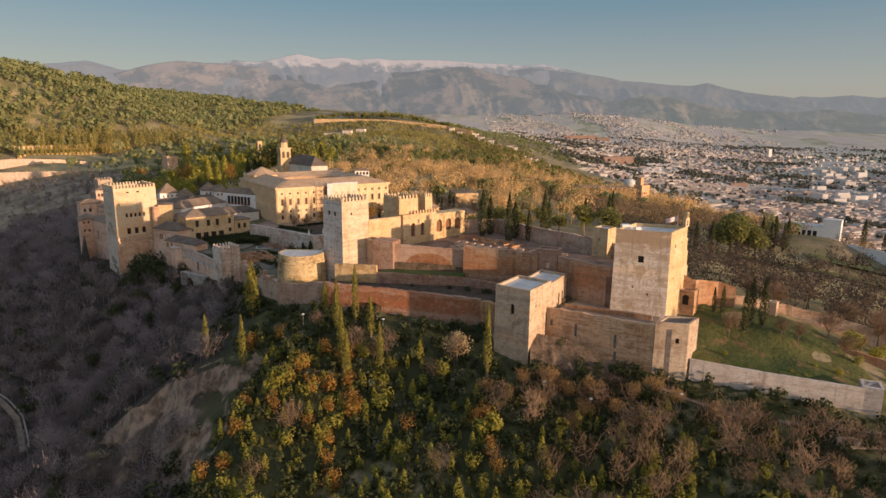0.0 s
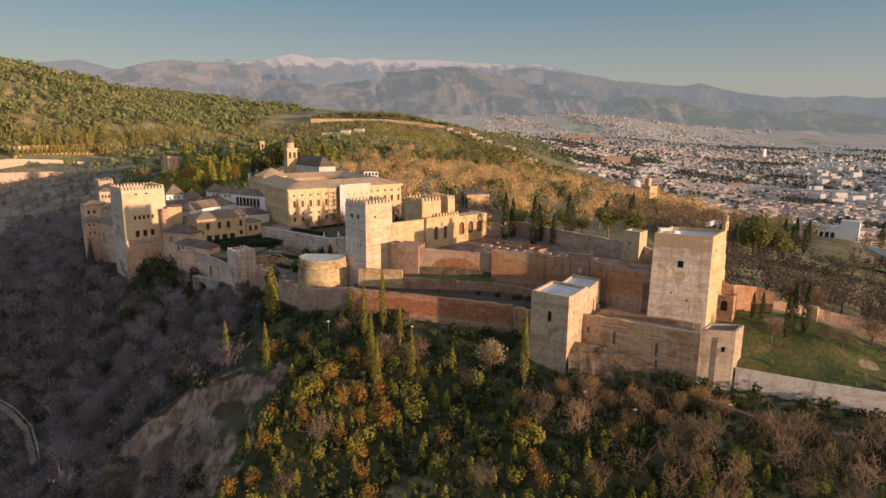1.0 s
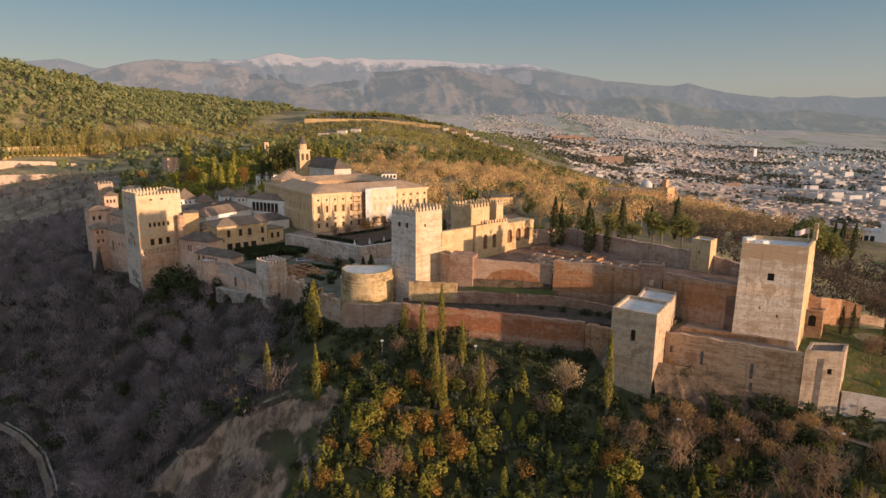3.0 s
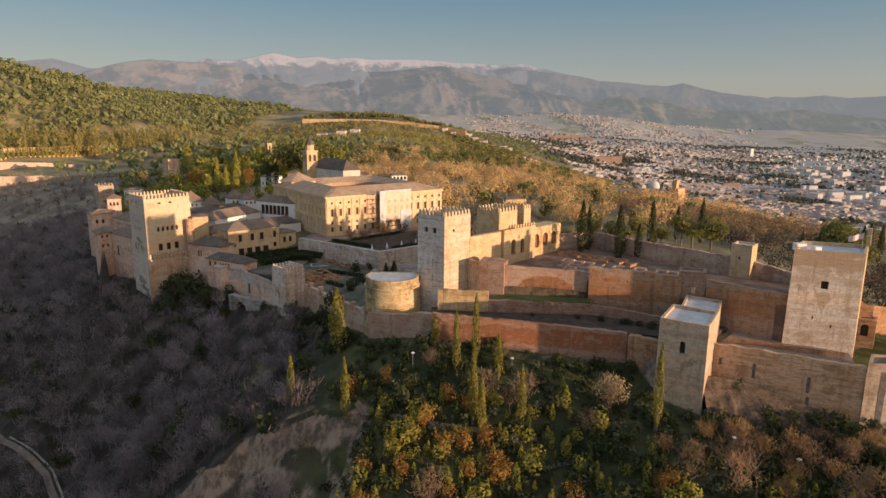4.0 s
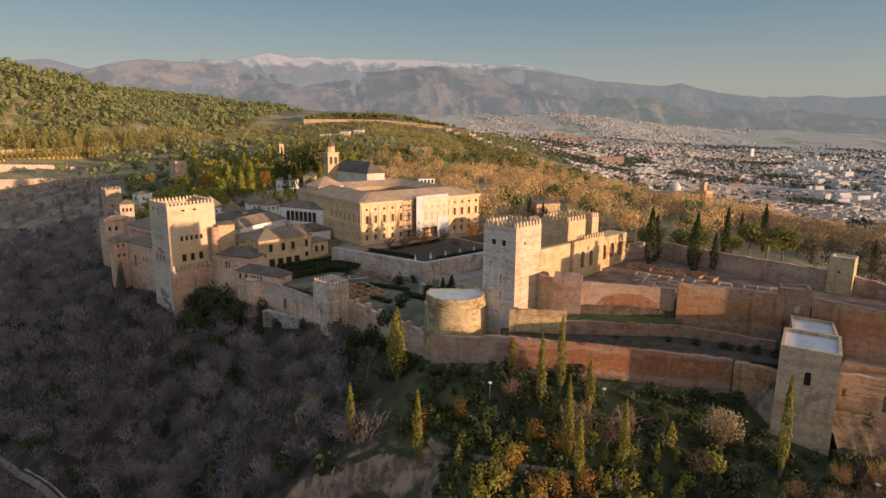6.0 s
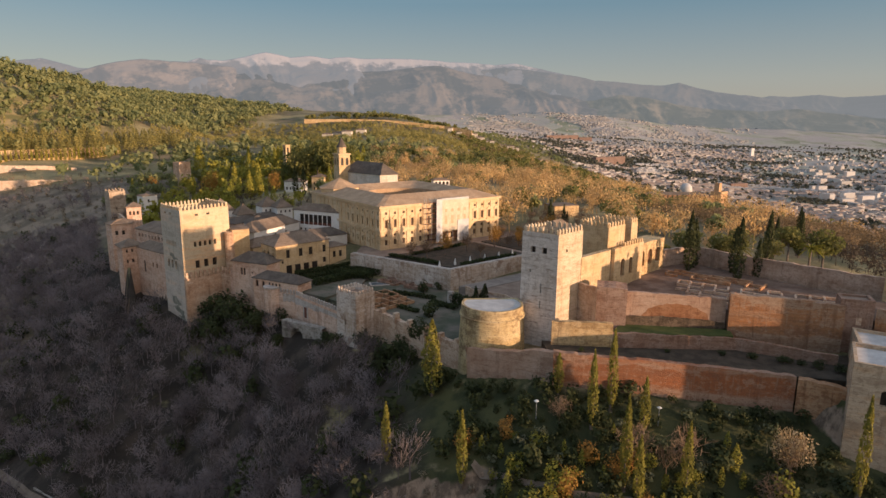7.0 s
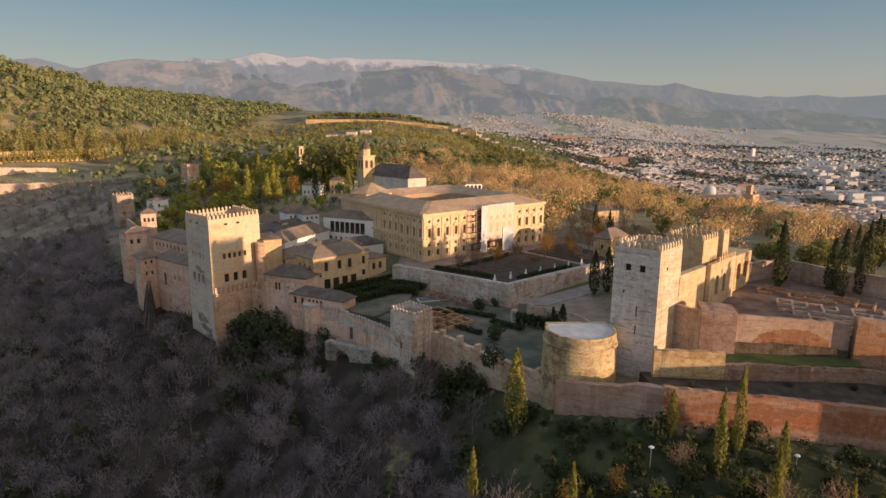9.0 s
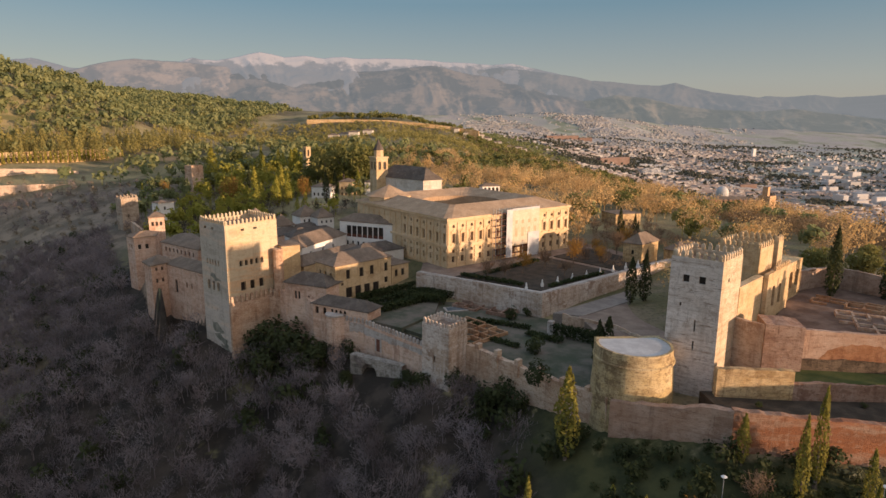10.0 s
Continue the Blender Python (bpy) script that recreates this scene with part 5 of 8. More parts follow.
    for i in range(8):
        p, q = ring[i], ring[(i + 1) % 8]
        k.poly([(*(cc + (Vector(p) - cc) * 1.07), z1 + 2.2), (*(cc + (Vector(q) - cc) * 1.07), z1 + 2.2), (*cc, z1 + 6.6)])
    part("chapel_roof", k, M_ROOFPAL, t)
    return t


palace()
# sheeted scaffold on the west front
t = thing("scaffold", "scaffold hung with pale sheeting before the palace front", "scaffold")
m = facing(PAL, PAL + PU * 62, 48.7)
g = Geo()
g.box(28.4, 42.5, -2.6, -2.45, 5.2, 18.2)
g.v = [tuple(m @ Vector(v)) for v in g.v]
M_SHEET = masonry("cream_printed_sheeting", (0.58, 0.49, 0.36), (0.48, 0.39, 0.27), (0.66, 0.58, 0.46), 0.5, 0.25, 0.3, 0.5)
M_SHEETBLUE = plain("bluish_sheeting", (0.46, 0.46, 0.475), (0.57, 0.56, 0.55), 0.5, 0.8, 0.1)
M_PRINT = plain("faded_print", (0.44, 0.35, 0.23), (0.52, 0.42, 0.29), 0.6, 0.85, 0.05)
part("sheet", g, M_SHEET, t)
g = Geo()
g.box(36.5, 42.5, -2.85, -2.7, 0.3, 9.5)
g.v = [tuple(m @ Vector(v)) for v in g.v]
part("lower_sheet", g, M_SHEETBLUE, t, "bluish lower sheet")
for name, x0, x1, z0, z1 in (("side_sheet", 25.5, 28.4, 0.8, 18.8), ("top_band", 28.4, 42.5, 18.2, 19.0)):
    g = Geo()
    g.box(x0, x1, -2.66, -2.42, z0, z1)
    g.v = [tuple(m @ Vector(v)) for v in g.v]
    part(name, g, M_SHEETBLUE, t, "whitish sheeting")
for i in range(4):
    for z0, h in ((8.2, 3.4), (13.2, 1.3)):
        g = Geo()
        g.box(29.8 + 3.3 * i, 31.1 + 3.3 * i, -2.63, -2.6, z0, z0 + h)
        g.v = [tuple(m @ Vector(v)) for v in g.v]
        part("printed_window", g, M_PRINT, t, "faded window printed on the sheet")
for i in range(9):
    for y in (-0.9, -2.3):
        g = Geo()
        x = 20.5 + i * 2.75
        g.tube(m @ Vector((x, y, 0)), m @ Vector((x, y, 19.4)), 0.09, 0.09, 5)
        part("standard", g, M_METAL, t)
for i in range(8):
    g = Geo()
    g.box(20.5, 42.5, -2.3, -0.9, 2.2 * i + 2, 2.2 * i + 2.12)
    g.v = [tuple(m @ Vector(v)) for v in g.v]
    part("deck", g, M_WOOD, t)

# ---- courts and paving inside the walls ----
M_COURT = plain("worn_grass_court", (0.07, 0.08, 0.05), (0.175, 0.145, 0.115), 0.14, 0.95, 0.2)
terrace("court_paving", "worn grass court behind the curtain wall", [(-84, 243), (-80, 240), (-58, 213), (-48, 219), (-44, 232), (-48, 258), (-56.5, 264), (-93, 291.5), (-104, 283), (-97, 256)], 36, 42.3, M_COURT)
terrace("mexuar_garden_paving", "shaded hedged garden before the sunlit house", [(-122, 274), (-98, 255), (-88, 268), (-84, 292), (-92, 301)], 36, 43.0, M_COURT)
terrace("esplanade_paving", "pale trodden esplanade beside the keep", [(-44, 222), (-36, 214), (-27, 222), (-15, 235), (8, 250), (20, 262), (16, 300), (0, 302), (-48, 265)], 36, 44.6, M_PAVE)
terrace("palace_road_paving", "sloping grey road below the terrace wall", [(-54, 261), (-46, 258), (6, 296), (2, 302.5)], 36, 44.75, M_ROAD)
terrace("terrace_garden_bed", "dark planted beds on the palace terrace", [(-80, 289), (-55, 270), (-24, 291), (-43, 316)], 40, 49.0, M_SOIL)
terrace("terrace_garden_bed", "dark planted beds on the palace terrace", [(-21, 293), (-6, 303), (-22, 332), (-40, 318)], 40, 49.0, M_SOIL)
wall_run("terrace_wall", "whitish retaining wall with a pale coping round the terrace", [(-93, 292, 49.6), (tc.x, tc.y, 49.5), (1, 304, 50.4)], 38, 0.9, M_MOTTLED, rough=0.1)
wall_run("terrace_coping", "pale stone coping on the terrace wall", [(-92.6, 292.6, 49.78), (tc.x, tc.y + 0.6, 49.68), (0.6, 304.4, 50.58)], 49.3, 1.8, M_WHITEWALL, rough=0.1)
# statues' plinths along the coping
for i in range(9):
    g = Geo()
    k = Vector((-60, 271)).lerp(Vector((-14, 300)), i / 8)
    g.prism([(k.x - 0.4, k.y - 0.4), (k.x + 0.4, k.y - 0.4), (k.x + 0.4, k.y + 0.4), (k.x - 0.4, k.y + 0.4)], 49.0, 49.9)
    g.tube((k.x, k.y, 49.9), (k.x, k.y, 51.3), 0.35, 0.12, 8)
    tagged(part("topiary_post", g, M_WHITE), "small white stone post on the garden bed", "post", "posts on the palace terrace")

# ruined foundations
def low_walls(name, label, o, u, du, v, dv, nu, nv, z, h, material):
    """A grid of low ruined walls; every wall is a part."""
    t = thing(name, label, "ruin")
    o, du, dv = Vector(o), Vector(du).normalized(), Vector(dv).normalized()
    for i in range(nu + 1):
        for j in range(nv):
            if RNG.random() < 0.25:
                continue
            a, b = o + du * (u * i / nu) + dv * (v * j / nv), o + du * (u * i / nu) + dv * (v * (j + 0.92) / nv)
            g = Geo()
            n = du * 0.25
            g.prism([tuple(a - n), tuple(a + n), tuple(b + n), tuple(b - n)], z - 1, z + h * (0.5 + 0.7 * RNG.random()))
            part("low_wall", g, material, t)
    for j in range(nv + 1):
        for i in range(nu):
            if RNG.random() < 0.2:
                continue
            a, b = o + du * (u * i / nu) + dv * (v * j / nv), o + du * (u * (i + 0.95) / nu) + dv * (v * j / nv)
            g = Geo()
            n = dv * 0.25
            g.prism([tuple(a - n), tuple(b - n), tuple(b + n), tuple(a + n)], z - 1, z + h * (0.5 + 0.7 * RNG.random()))
            part("low_wall", g, material, t)
    return t


low_walls("ruined_houses", "grid of low ruined brick house walls in the court", (-2, 213), 42, (0.86, -0.5), 17, (0.5, 0.86), 13, 4, 54.6, 0.75, M_TAPIA)
low_walls("ruined_houses", "low ruined brick walls on the court's far side", (6, 236), 26, (0.72, -0.7), 7, (0.7, 0.72), 7, 2, 54.6, 0.8, M_BRICK)
low_walls("ruined_garden", "low ruined brick walls beside the curtain tower", (-90, 254), 14, (0.77, 0.64), 16, (0.64, -0.77), 4, 4, 42.4, 1.1, M_BRICK)
low_walls("ruined_garden", "low ruined walls beside the pool", (-82, 276), 20, (0.8, -0.6), 6, (0.6, 0.8), 5, 2, 42.4, 0.9, M_WORN)
# pool
t = thing("pool", "small rectangular pool with a pale rim in a dark hedge frame", "pool")
PO, PX, PY = (-84.2, 270.8), (0.98, 0.199), (-0.199, 0.98)
g = Geo()
g.prism([tuple(p) for p in rect(PO, 7.0, 4.4, PX, PY)], 41.5, 42.55)
part("rim", g, M_WHITEWALL, t)
M_WATER = plain("still_water", (0.10, 0.12, 0.13), (0.16, 0.18, 0.19), 0.3, 0.06, 0.02)
g = Geo()
g.prism([tuple(p) for p in rect(Vector(PO) + Vector(PX) * 0.6 + Vector(PY) * 0.6, 5.8, 3.2, PX, PY)], 42.0, 42.62)
part("water", g, M_WATER, t)
# square bed wall in the court
g = Geo()
g.prism([tuple(p) for p in rect((-58.6, 248.8), 1.6, 1.6, (0.82, -0.57), (0.57, 0.82))], 42, 46.4)
tagged(part("gate_pier", g, M_WHITEWALL), "pale rendered pier at the end of the hedge", "pier")
wall_run("court_wall", "low tan wall along the esplanade's edge", [(-52, 258, 45.4), (-40, 247, 45.5), (-36, 236, 45.4)], 42, 0.6, M_TAPIA)

# ---- palace quarter beside the throne hall ----
wall_run("battlement_wall", "crenellated tan wall at the foot of the great tower", [(-151.2, 280.6, 42.6), (-141.5, 290.5, 42.6), (-136.0, 286.2, 43.0)], 22, 1.0, M_TAPIA, 1.65, high=2.3)
wall_run("curtain_wall_mexuar", "tan wall rising from the trees beside the great tower", [(-137.0, 286.8, 45.5), (-127.5, 278.4, 45.4), (-124.6, 273.0, 44.8), (-119.5, 268.0, 44.6)], 22, 2.0, M_PINK)
wall_run("curtain_wall_gallery", "crenellated tan wall between gallery and small tower", [(-120.5, 267.5, 42.6), (-108.5, 260.5, 42.4), (-92.6, 243.6, 41.8)], 22, 1.4, M_PINK, 1.4, high=1.2, cap=M_WHITEWALL)
gallery_wall = bpy.data.objects["curtain_wall_gallery"]
for a, b, z0, z1 in (((-113.0, 263.1), (-108.5, 260.5), 39.6, 42.3), ((-108.5, 260.5), (-92.6, 243.6), 39.4, 41.6)):
    g = Geo()
    m = facing(a, b, 0)
    L = (Vector(b) - Vector(a)).length
    for i in range(14):
        x0, x1 = L * i / 14, L * (i + 1) / 14 - 0.02
        top = z0 + 1.4 + (z1 - z0 - 1.4) * (1 - 0.07 * i if b[0] > -100 else 1)
        g.box(x0, x1, -0.06, 0.1, z0 + 0.6 * noise.noise(Vector((i * 0.7, 2.0, z0))), min(top, z1))
    g.v = [tuple(m @ Vector(v)) for v in g.v]
    part("pale_band", g, M_WHITEWALL, gallery_wall, "patchy whitish render under the battlements")
m = facing((-108.5, 260.5), (-92.6, 243.6), 35.8)
for name, x0, x1, z1, out, how in (("door_surround", 4.6, 7.2, 4.3, -0.16, M_WHITEWALL), ("door_leaf", 5.2, 6.6, 3.6, -0.2, M_WOOD)):
    g = Geo()
    g.box(x0, x1, out, 0.2, 0, z1)
    g.v = [tuple(m @ Vector(v)) for v in g.v]
    part(name, g, how, gallery_wall, "whitish door surround" if how is M_WHITEWALL else "dark red wooden door")
t = thing("wall_turret", "rounded pink turret under the gallery on the curtain wall", "turret")
g = Geo()
g.prism([(-116.9 + 3.1 * math.cos(i * math.pi / 8), 266.2 + 3.1 * math.sin(i * math.pi / 8)) for i in range(16)], 18, 43.6)
part("shaft", g, M_PINK, t)
g = Geo()
g.prism([(-116.9 + 3.3 * math.cos(i * math.pi / 8), 266.2 + 3.3 * math.sin(i * math.pi / 8)) for i in range(16)], 43.6, 44.1)
part("coping", g, M_WHITEWALL, t)
g = Geo()
c0 = Vector((-138.6, 294.2))
for i in range(14):
    a0, a1 = 2 * math.pi * i / 14, 2 * math.pi * (i + 1) / 14
    g.poly([(c0.x + 1.8 * math.cos(a0), c0.y + 1.8 * math.sin(a0), 30), (c0.x + 1.8 * math.cos(a1), c0.y + 1.8 * math.sin(a1), 30), (c0.x + 1.7 * math.cos(a1), c0.y + 1.7 * math.sin(a1), 57.6), (c0.x + 1.7 * math.cos(a0), c0.y + 1.7 * math.sin(a0), 57.6)])
g.poly([(c0.x + 1.7 * math.cos(2 * math.pi * i / 14), c0.y + 1.7 * math.sin(2 * math.pi * i / 14), 57.6) for i in range(14)])
tagged(part("stair_turret", g, M_TAPIA), "slender tan stair turret beside the great tower", "turret")
U = Vector((0.766, 0.643))
V = Vector((-0.643, 0.766))
house("hall_annex", "pale flat-topped annex beside the great tower", [(-137.5, 294.5), (-131.8, 297.2), (-135, 306), (-142, 303)], 40, 58.4, 0.5, M_CREAM, M_ROOF, {}, "building", "", 0.1)
house("mexuar_hall", "sunlit cream hall with tall windows and tiled roof", rect((-118.6, 280.6), 22.5, 11, U, V), 42.5, 54.6, 3.0, M_CREAM, M_ROOF,
      {0: [(4.2, 7.2, 5.7, 10.2), (9.4, 7.2, 11.0, 10.2), (13.6, 7.2, 15.2, 10.2), (19.6, 7.4, 21.0, 10.2), (19.6, 3.4, 21.0, 5.4), (2.2, 5.4, 3.1, 6.3)] + row_of(4, 4.0, 3.6, 1.0, 2.4, 3.4), 3: row_of(3, 2, 3, 8, 1, 1.6)}, "building")
house("mexuar_wing", "low cream wing with a flat tiled roof", rect((-101.2, 295.4), 7.5, 9, U, V), 42.5, 51.4, 1.0, M_CREAM, M_ROOF, {0: row_of(2, 1.4, 2.8, 4.6, 1.4, 2.4)}, "building")
house("domed_roof_house", "tan house with a dark hipped roof", rect((-134.6, 282.4), 15.5, 8.5, (0.885, -0.466), (0.466, 0.885)), 36, 49.4, 3.0, M_PINK, M_SLATE, {0: [(3.6, 8.4, 4.5, 11.0), (4.9, 8.4, 5.8, 11.0), (8.5, 8.8, 9.3, 10)]}, "building")
house("wall_gallery", "small gallery house with a dark roof on the curtain wall", rect((-124.4, 270.4), 19.5, 7.0, (0.86, -0.51), (0.51, 0.86)), 30, 46.0, 2.2, M_PINK, M_SLATE,
      {0: [(1.0, 13.0, 2.2, 15.2, True), (3.8, 13.0, 5.0, 15.2, True)] + row_of(4, 6.6, 1.5, 13.4, 1.0, 1.7, True), 3: [(2.4, 13, 3.8, 15, True)]}, "building")
house("long_hall", "long white hall under a brown tiled roof", rect((-133.5, 311), 30, 10, (0.45, 0.893), (-0.893, 0.45)), 42, 54.4, 3.4, M_WHITE, M_ROOF, {0: [(5, 8.2, 6.4, 10), (13, 8.4, 14.2, 10), (20, 8.4, 21.2, 10)]}, "building")
house("long_hall", "low hall with a broad brown tiled roof", rect((-131.0, 298.5), 34, 10, (0.62, 0.785), (-0.785, 0.62)), 42, 50.6, 2.6, M_CREAM, M_ROOF, {}, "building")
house("court_hall", "tiled hall behind the great tower", rect((-160, 304), 24, 9, (0.55, 0.835), (-0.835, 0.55)), 42, 54.0, 3.0, M_PINK, M_ROOF, {}, "building")
house("court_hall", "tiled hall between the courts", rect((-140, 330), 20, 9, (0.87, 0.49), (-0.49, 0.87)), 42, 54.4, 3.0, M_WHITE, M_SLATE, {}, "building")
house("court_hall", "dark-roofed hall beside the palace", rect((-113, 309), 20, 10, (0.80, 0.6), (-0.6, 0.8)), 42, 52.0, 2.8, M_WHITE, M_SLATE, {}, "building")
for (x, y, z, s, lab) in ((-154.5, 351.5, 57.6, 6.2, "white pavilion with a pointed tiled roof"), (-144.4, 350.2, 56.0, 5.2, "small pavilion with a pointed tiled roof"), (-129.1, 362.0, 57.6, 4.8, "white pavilion with a pointed tiled roof"), (-136.5, 366.0, 57.6, 5.4, "cream pavilion with a pointed tiled roof")):
    house("pavilion", lab, rect((x - s, y - s * 0.6), 2 * s * 0.8, 2 * s * 0.8, (0.84, 0.54), (-0.54, 0.84)), 42, z, s * 0.85, M_WHITE, M_ROOF, {0: row_of(3, 1.5, 2.2, z - 44.6, 0.9, 1.2)}, "pavilion", "tiled pavilions")
house("court_hall", "brown-roofed court building behind the great tower", rect((-172, 330), 38, 9, (0.86, 0.51), (-0.51, 0.86)), 40, 52.6, 2.6, M_PINK, M_ROOF, {}, "building")
house("court_hall", "low dark-roofed building among the courts", rect((-148, 338), 28, 8, (0.55, 0.835), (-0.835, 0.55)), 40, 53.4, 2.4, M_PINK, M_SLATE, {}, "building")

# white house with a wooden gallery
t = house("gallery_house", "white house with a dark wooden gallery and tiled roof", rect((-122.8, 342.0), 25, 9, (0.884, -0.467), (0.467, 0.884)), 44, 59.4, 2.6, M_WHITE, M_ROOF,
          {0: [(3.0, 9.0, 20.5, 13.6, False)] + row_of(7, 3.0, 2.5, 5.6, 1.0, 1.7)}, "house", "", 0.6)
m = facing((-122.8, 342.0), (-122.8 + 0.884 * 25, 342.0 - 0.467 * 25), 44)
for i in range(8):
    g = Geo()
    x = 3.1 + i * 2.46
    g.box(x - 0.16, x + 0.16, 0.02, 0.3, 9.0, 13.6)
    g.v = [tuple(m @ Vector(v)) for v in g.v]
    part("gallery_post", g, M_WHITE, t)
g = Geo()
g.box(3.0, 20.5, 0.05, 0.2, 9.0, 10.2)
g.v = [tuple(m @ Vector(v)) for v in g.v]
part("balustrade", g, M_WOOD, t)

# ---- eastern lookout quarter ----
g = Geo()
hip_roof(g, [(-193.2, 321.5), (-188.0, 314.6), (-182.6, 321.2), (-187.8, 328.1)], 47.52, 2.6, 0.6)
part("roof", g, M_ROOF, bpy.data.objects["queen_lookout_tower"])
house("lookout_wing", "pink wing with arched windows between two towers", [(-185.5, 320.5), (-163.0, 301.0), (-157.0, 308.0), (-179.5, 327.5)], 20, 47.0, 2.4, M_PINK, M_ROOF,
      {0: [(6.5, 17.0, 8.3, 22.0, True), (14, 20, 15, 22), (17, 20, 18, 22)]}, "building")
house("lookout_gallery", "long pink gallery with a tiled roof", [(-196, 347), (-176, 330), (-171, 336), (-190, 366)], 30, 50.0, 2.2, M_PINK, M_ROOF, {0: row_of(8, 2.5, 2.8, 16.6, 1.2, 1.6)}, "building")
house("lookout_turret", "small square turret with a pointed tiled roof", rect((-209.6, 370.2), 6.4, 6.4, (0.93, 0.37), (-0.37, 0.93)), 36, 56.4, 2.2, M_PINK, M_ROOF, {0: row_of(3, 1.0, 1.7, 16.4, 1.0, 1.8)}, "tower")
house("lookout_apse", "pink pavilion with windows below the turret", [(-214, 357), (-209, 352), (-202, 356), (-204, 366)], 28, 50.8, 1.8, M_PINK, M_ROOF, {0: row_of(2, 1.4, 2.4, 17.6, 1.2, 2), 1: row_of(2, 1.4, 2.8, 17.6, 1.2, 2)}, "building")
# grey walling in place of tan puts the shade on this tower into colour
tower("ruined_tower", "ruined tan tower among the trees", (-274.1, 484.1), (-268.5, 478.8), (-262.6, 489.0), 24, 51.0, M_GREYSTONE, [(3, 16, 4, 18)], [(4, 15, 5, 17)], 2.6, 0.8, M_PAVE)
tower("ruined_tower", "square tan tower in shade beside tall cypresses", (-264.8, 584.3), (-258.2, 580.0), (-252.3, 589.0), 38, 63.8, M_TAPIA, [(3.4, 17, 4.2, 19)], (), 0, 0.8, M_ROOF)
wall_run("curtain_wall_east", "tan curtain wall running east from the lookout", [(-262, 474, 38), (-236, 430, 39), (-214, 372, 41), (-206, 356, 42), (-193.5, 322.5, 40)], 10, 1.4, M_TAPIA)

# ---- church ----
t = thing("church", "cream church with hipped dark roof and bell tower", "church")
CU, CV = Vector((0.84, 0.542)), Vector((-0.542, 0.84))
nave = [(-109.5, 428.5), (-86.5, 405.0), (-76.8, 409.6), (-99.5, 440.0)]
g = Geo()
todo = []
for i in range(4):
    a, b = Vector(nave[i]), Vector(nave[(i + 1) % 4])
    m = facing(a, b, 46)
    hs = row_of(5, 4, 5.5, 12, 1.4, 3, True) if i == 0 else (row_of(3, 1.6, 2.9, 12, 1.4, 4) if i == 1 else [])
    pierced(g, m, (b - a).length, 23.6, hs, 0.5)
    todo += [(m, q) for q in hs]
body = part("wall", g, M_LIME, t)
for m, q in todo:
    pane("window", m, q, body, M_PANE, 0.4)
g = Geo()
hip_roof(g, nave, 69.6, 6.0, 0.8)
part("roof", g, M_SLATE, t)
c = rect((-110.6, 421.6), 7.0, 7.0, CU, CV)
g = Geo()
todo = []
for i in range(4):
    m = facing(c[i], c[(i + 1) % 4], 46)
    hs = [(1.1, 27.4, 2.8, 31.6, True), (4.2, 27.4, 5.9, 31.6, True)] if i in (0, 3) else []
    pierced(g, m, 7.0, 34, hs, 0.5)
    todo += [(m, q) for q in hs]
bt = part("bell_tower", g, M_CREAM, t)
for m, q in todo:
    pane("belfry_opening", m, q, bt)
mid = sum(c, Vector((0, 0))) / 4
g = Geo()
oct_ring = lambda r: [(mid.x + r * math.cos(math.pi / 4 * i + 0.4), mid.y + r * math.sin(math.pi / 4 * i + 0.4)) for i in range(8)]
g.prism([tuple(mid + (q - mid) * 1.12) for q in c], 79.4, 80.1)
g.prism(oct_ring(2.7), 80, 83.6)
part("lantern", g, M_CREAM, t)
g = Geo()
r8 = oct_ring(3.1)
for i in range(8):
    g.poly([(*r8[i], 83.6), (*r8[(i + 1) % 8], 83.6), (mid.x, mid.y, 89.4)])
part("spire", g, M_SLATE, t)

# ---- houses behind the palace ----
house("village_house", "white and ochre house among cypresses", rect((-137, 488), 9, 9, (0.95, -0.3), (0.3, 0.95)), 44, 60.8, 2.0, M_CREAM, M_ROOF, {0: row_of(3, 1.2, 2.6, 11.6, 1.1, 1.8) + row_of(3, 1.2, 2.6, 8, 1.1, 1.8)}, "house", "village houses")
house("village_house", "small white house among cypresses", rect((-121, 490), 7, 8, (0.95, -0.3), (0.3, 0.95)), 44, 60.4, 1.6, M_WHITE, M_ROOF, {0: row_of(2, 1.2, 2.8, 11.6, 1.1, 1.8)}, "house", "village houses")
house("village_house", "white house behind dark cypresses", rect((-152, 470), 12, 9, (0.95, -0.3), (0.3, 0.95)), 44, 59.5, 2.0, M_WHITE, M_ROOF, {0: row_of(4, 1.2, 2.6, 10, 1.1, 1.8)}, "house", "village houses")
house("village_house", "low cream house behind the church", rect((-88, 470), 15, 8, (0.9, 0.43), (-0.43, 0.9)), 44, 60.5, 2.0, M_CREAM, M_ROOF, {0: row_of(4, 1.6, 3.4, 12.6, 1.2, 1.8)}, "house", "village houses")
house("roof_pavilion", "small white arched lookout on a roof", rect((-57, 398), 9, 5, (0.98, 0.2), (-0.2, 0.98)), 44, 67.2, 1.2, M_WHITE, M_ROOF, {0: row_of(4, 0.7, 2.1, 20.6, 1.5, 1.9, True)}, "house")
house("village_house", "low white house beside the church roof", rect((-74, 402), 15, 8, (0.95, 0.3), (-0.3, 0.95)), 44, 63.6, 1.4, M_WHITE, M_ROOF, {}, "house", "village houses")
tower("bell_turret", "slender cream bell turret among pines", (-171.5, 568), (-168.5, 565), (-165.5, 568), 48, 79.0, M_CREAM, [(1.2, 24, 2.9, 29, True)], [(1.2, 24, 2.9, 29, True)], 0, 0.4, M_ROOF)
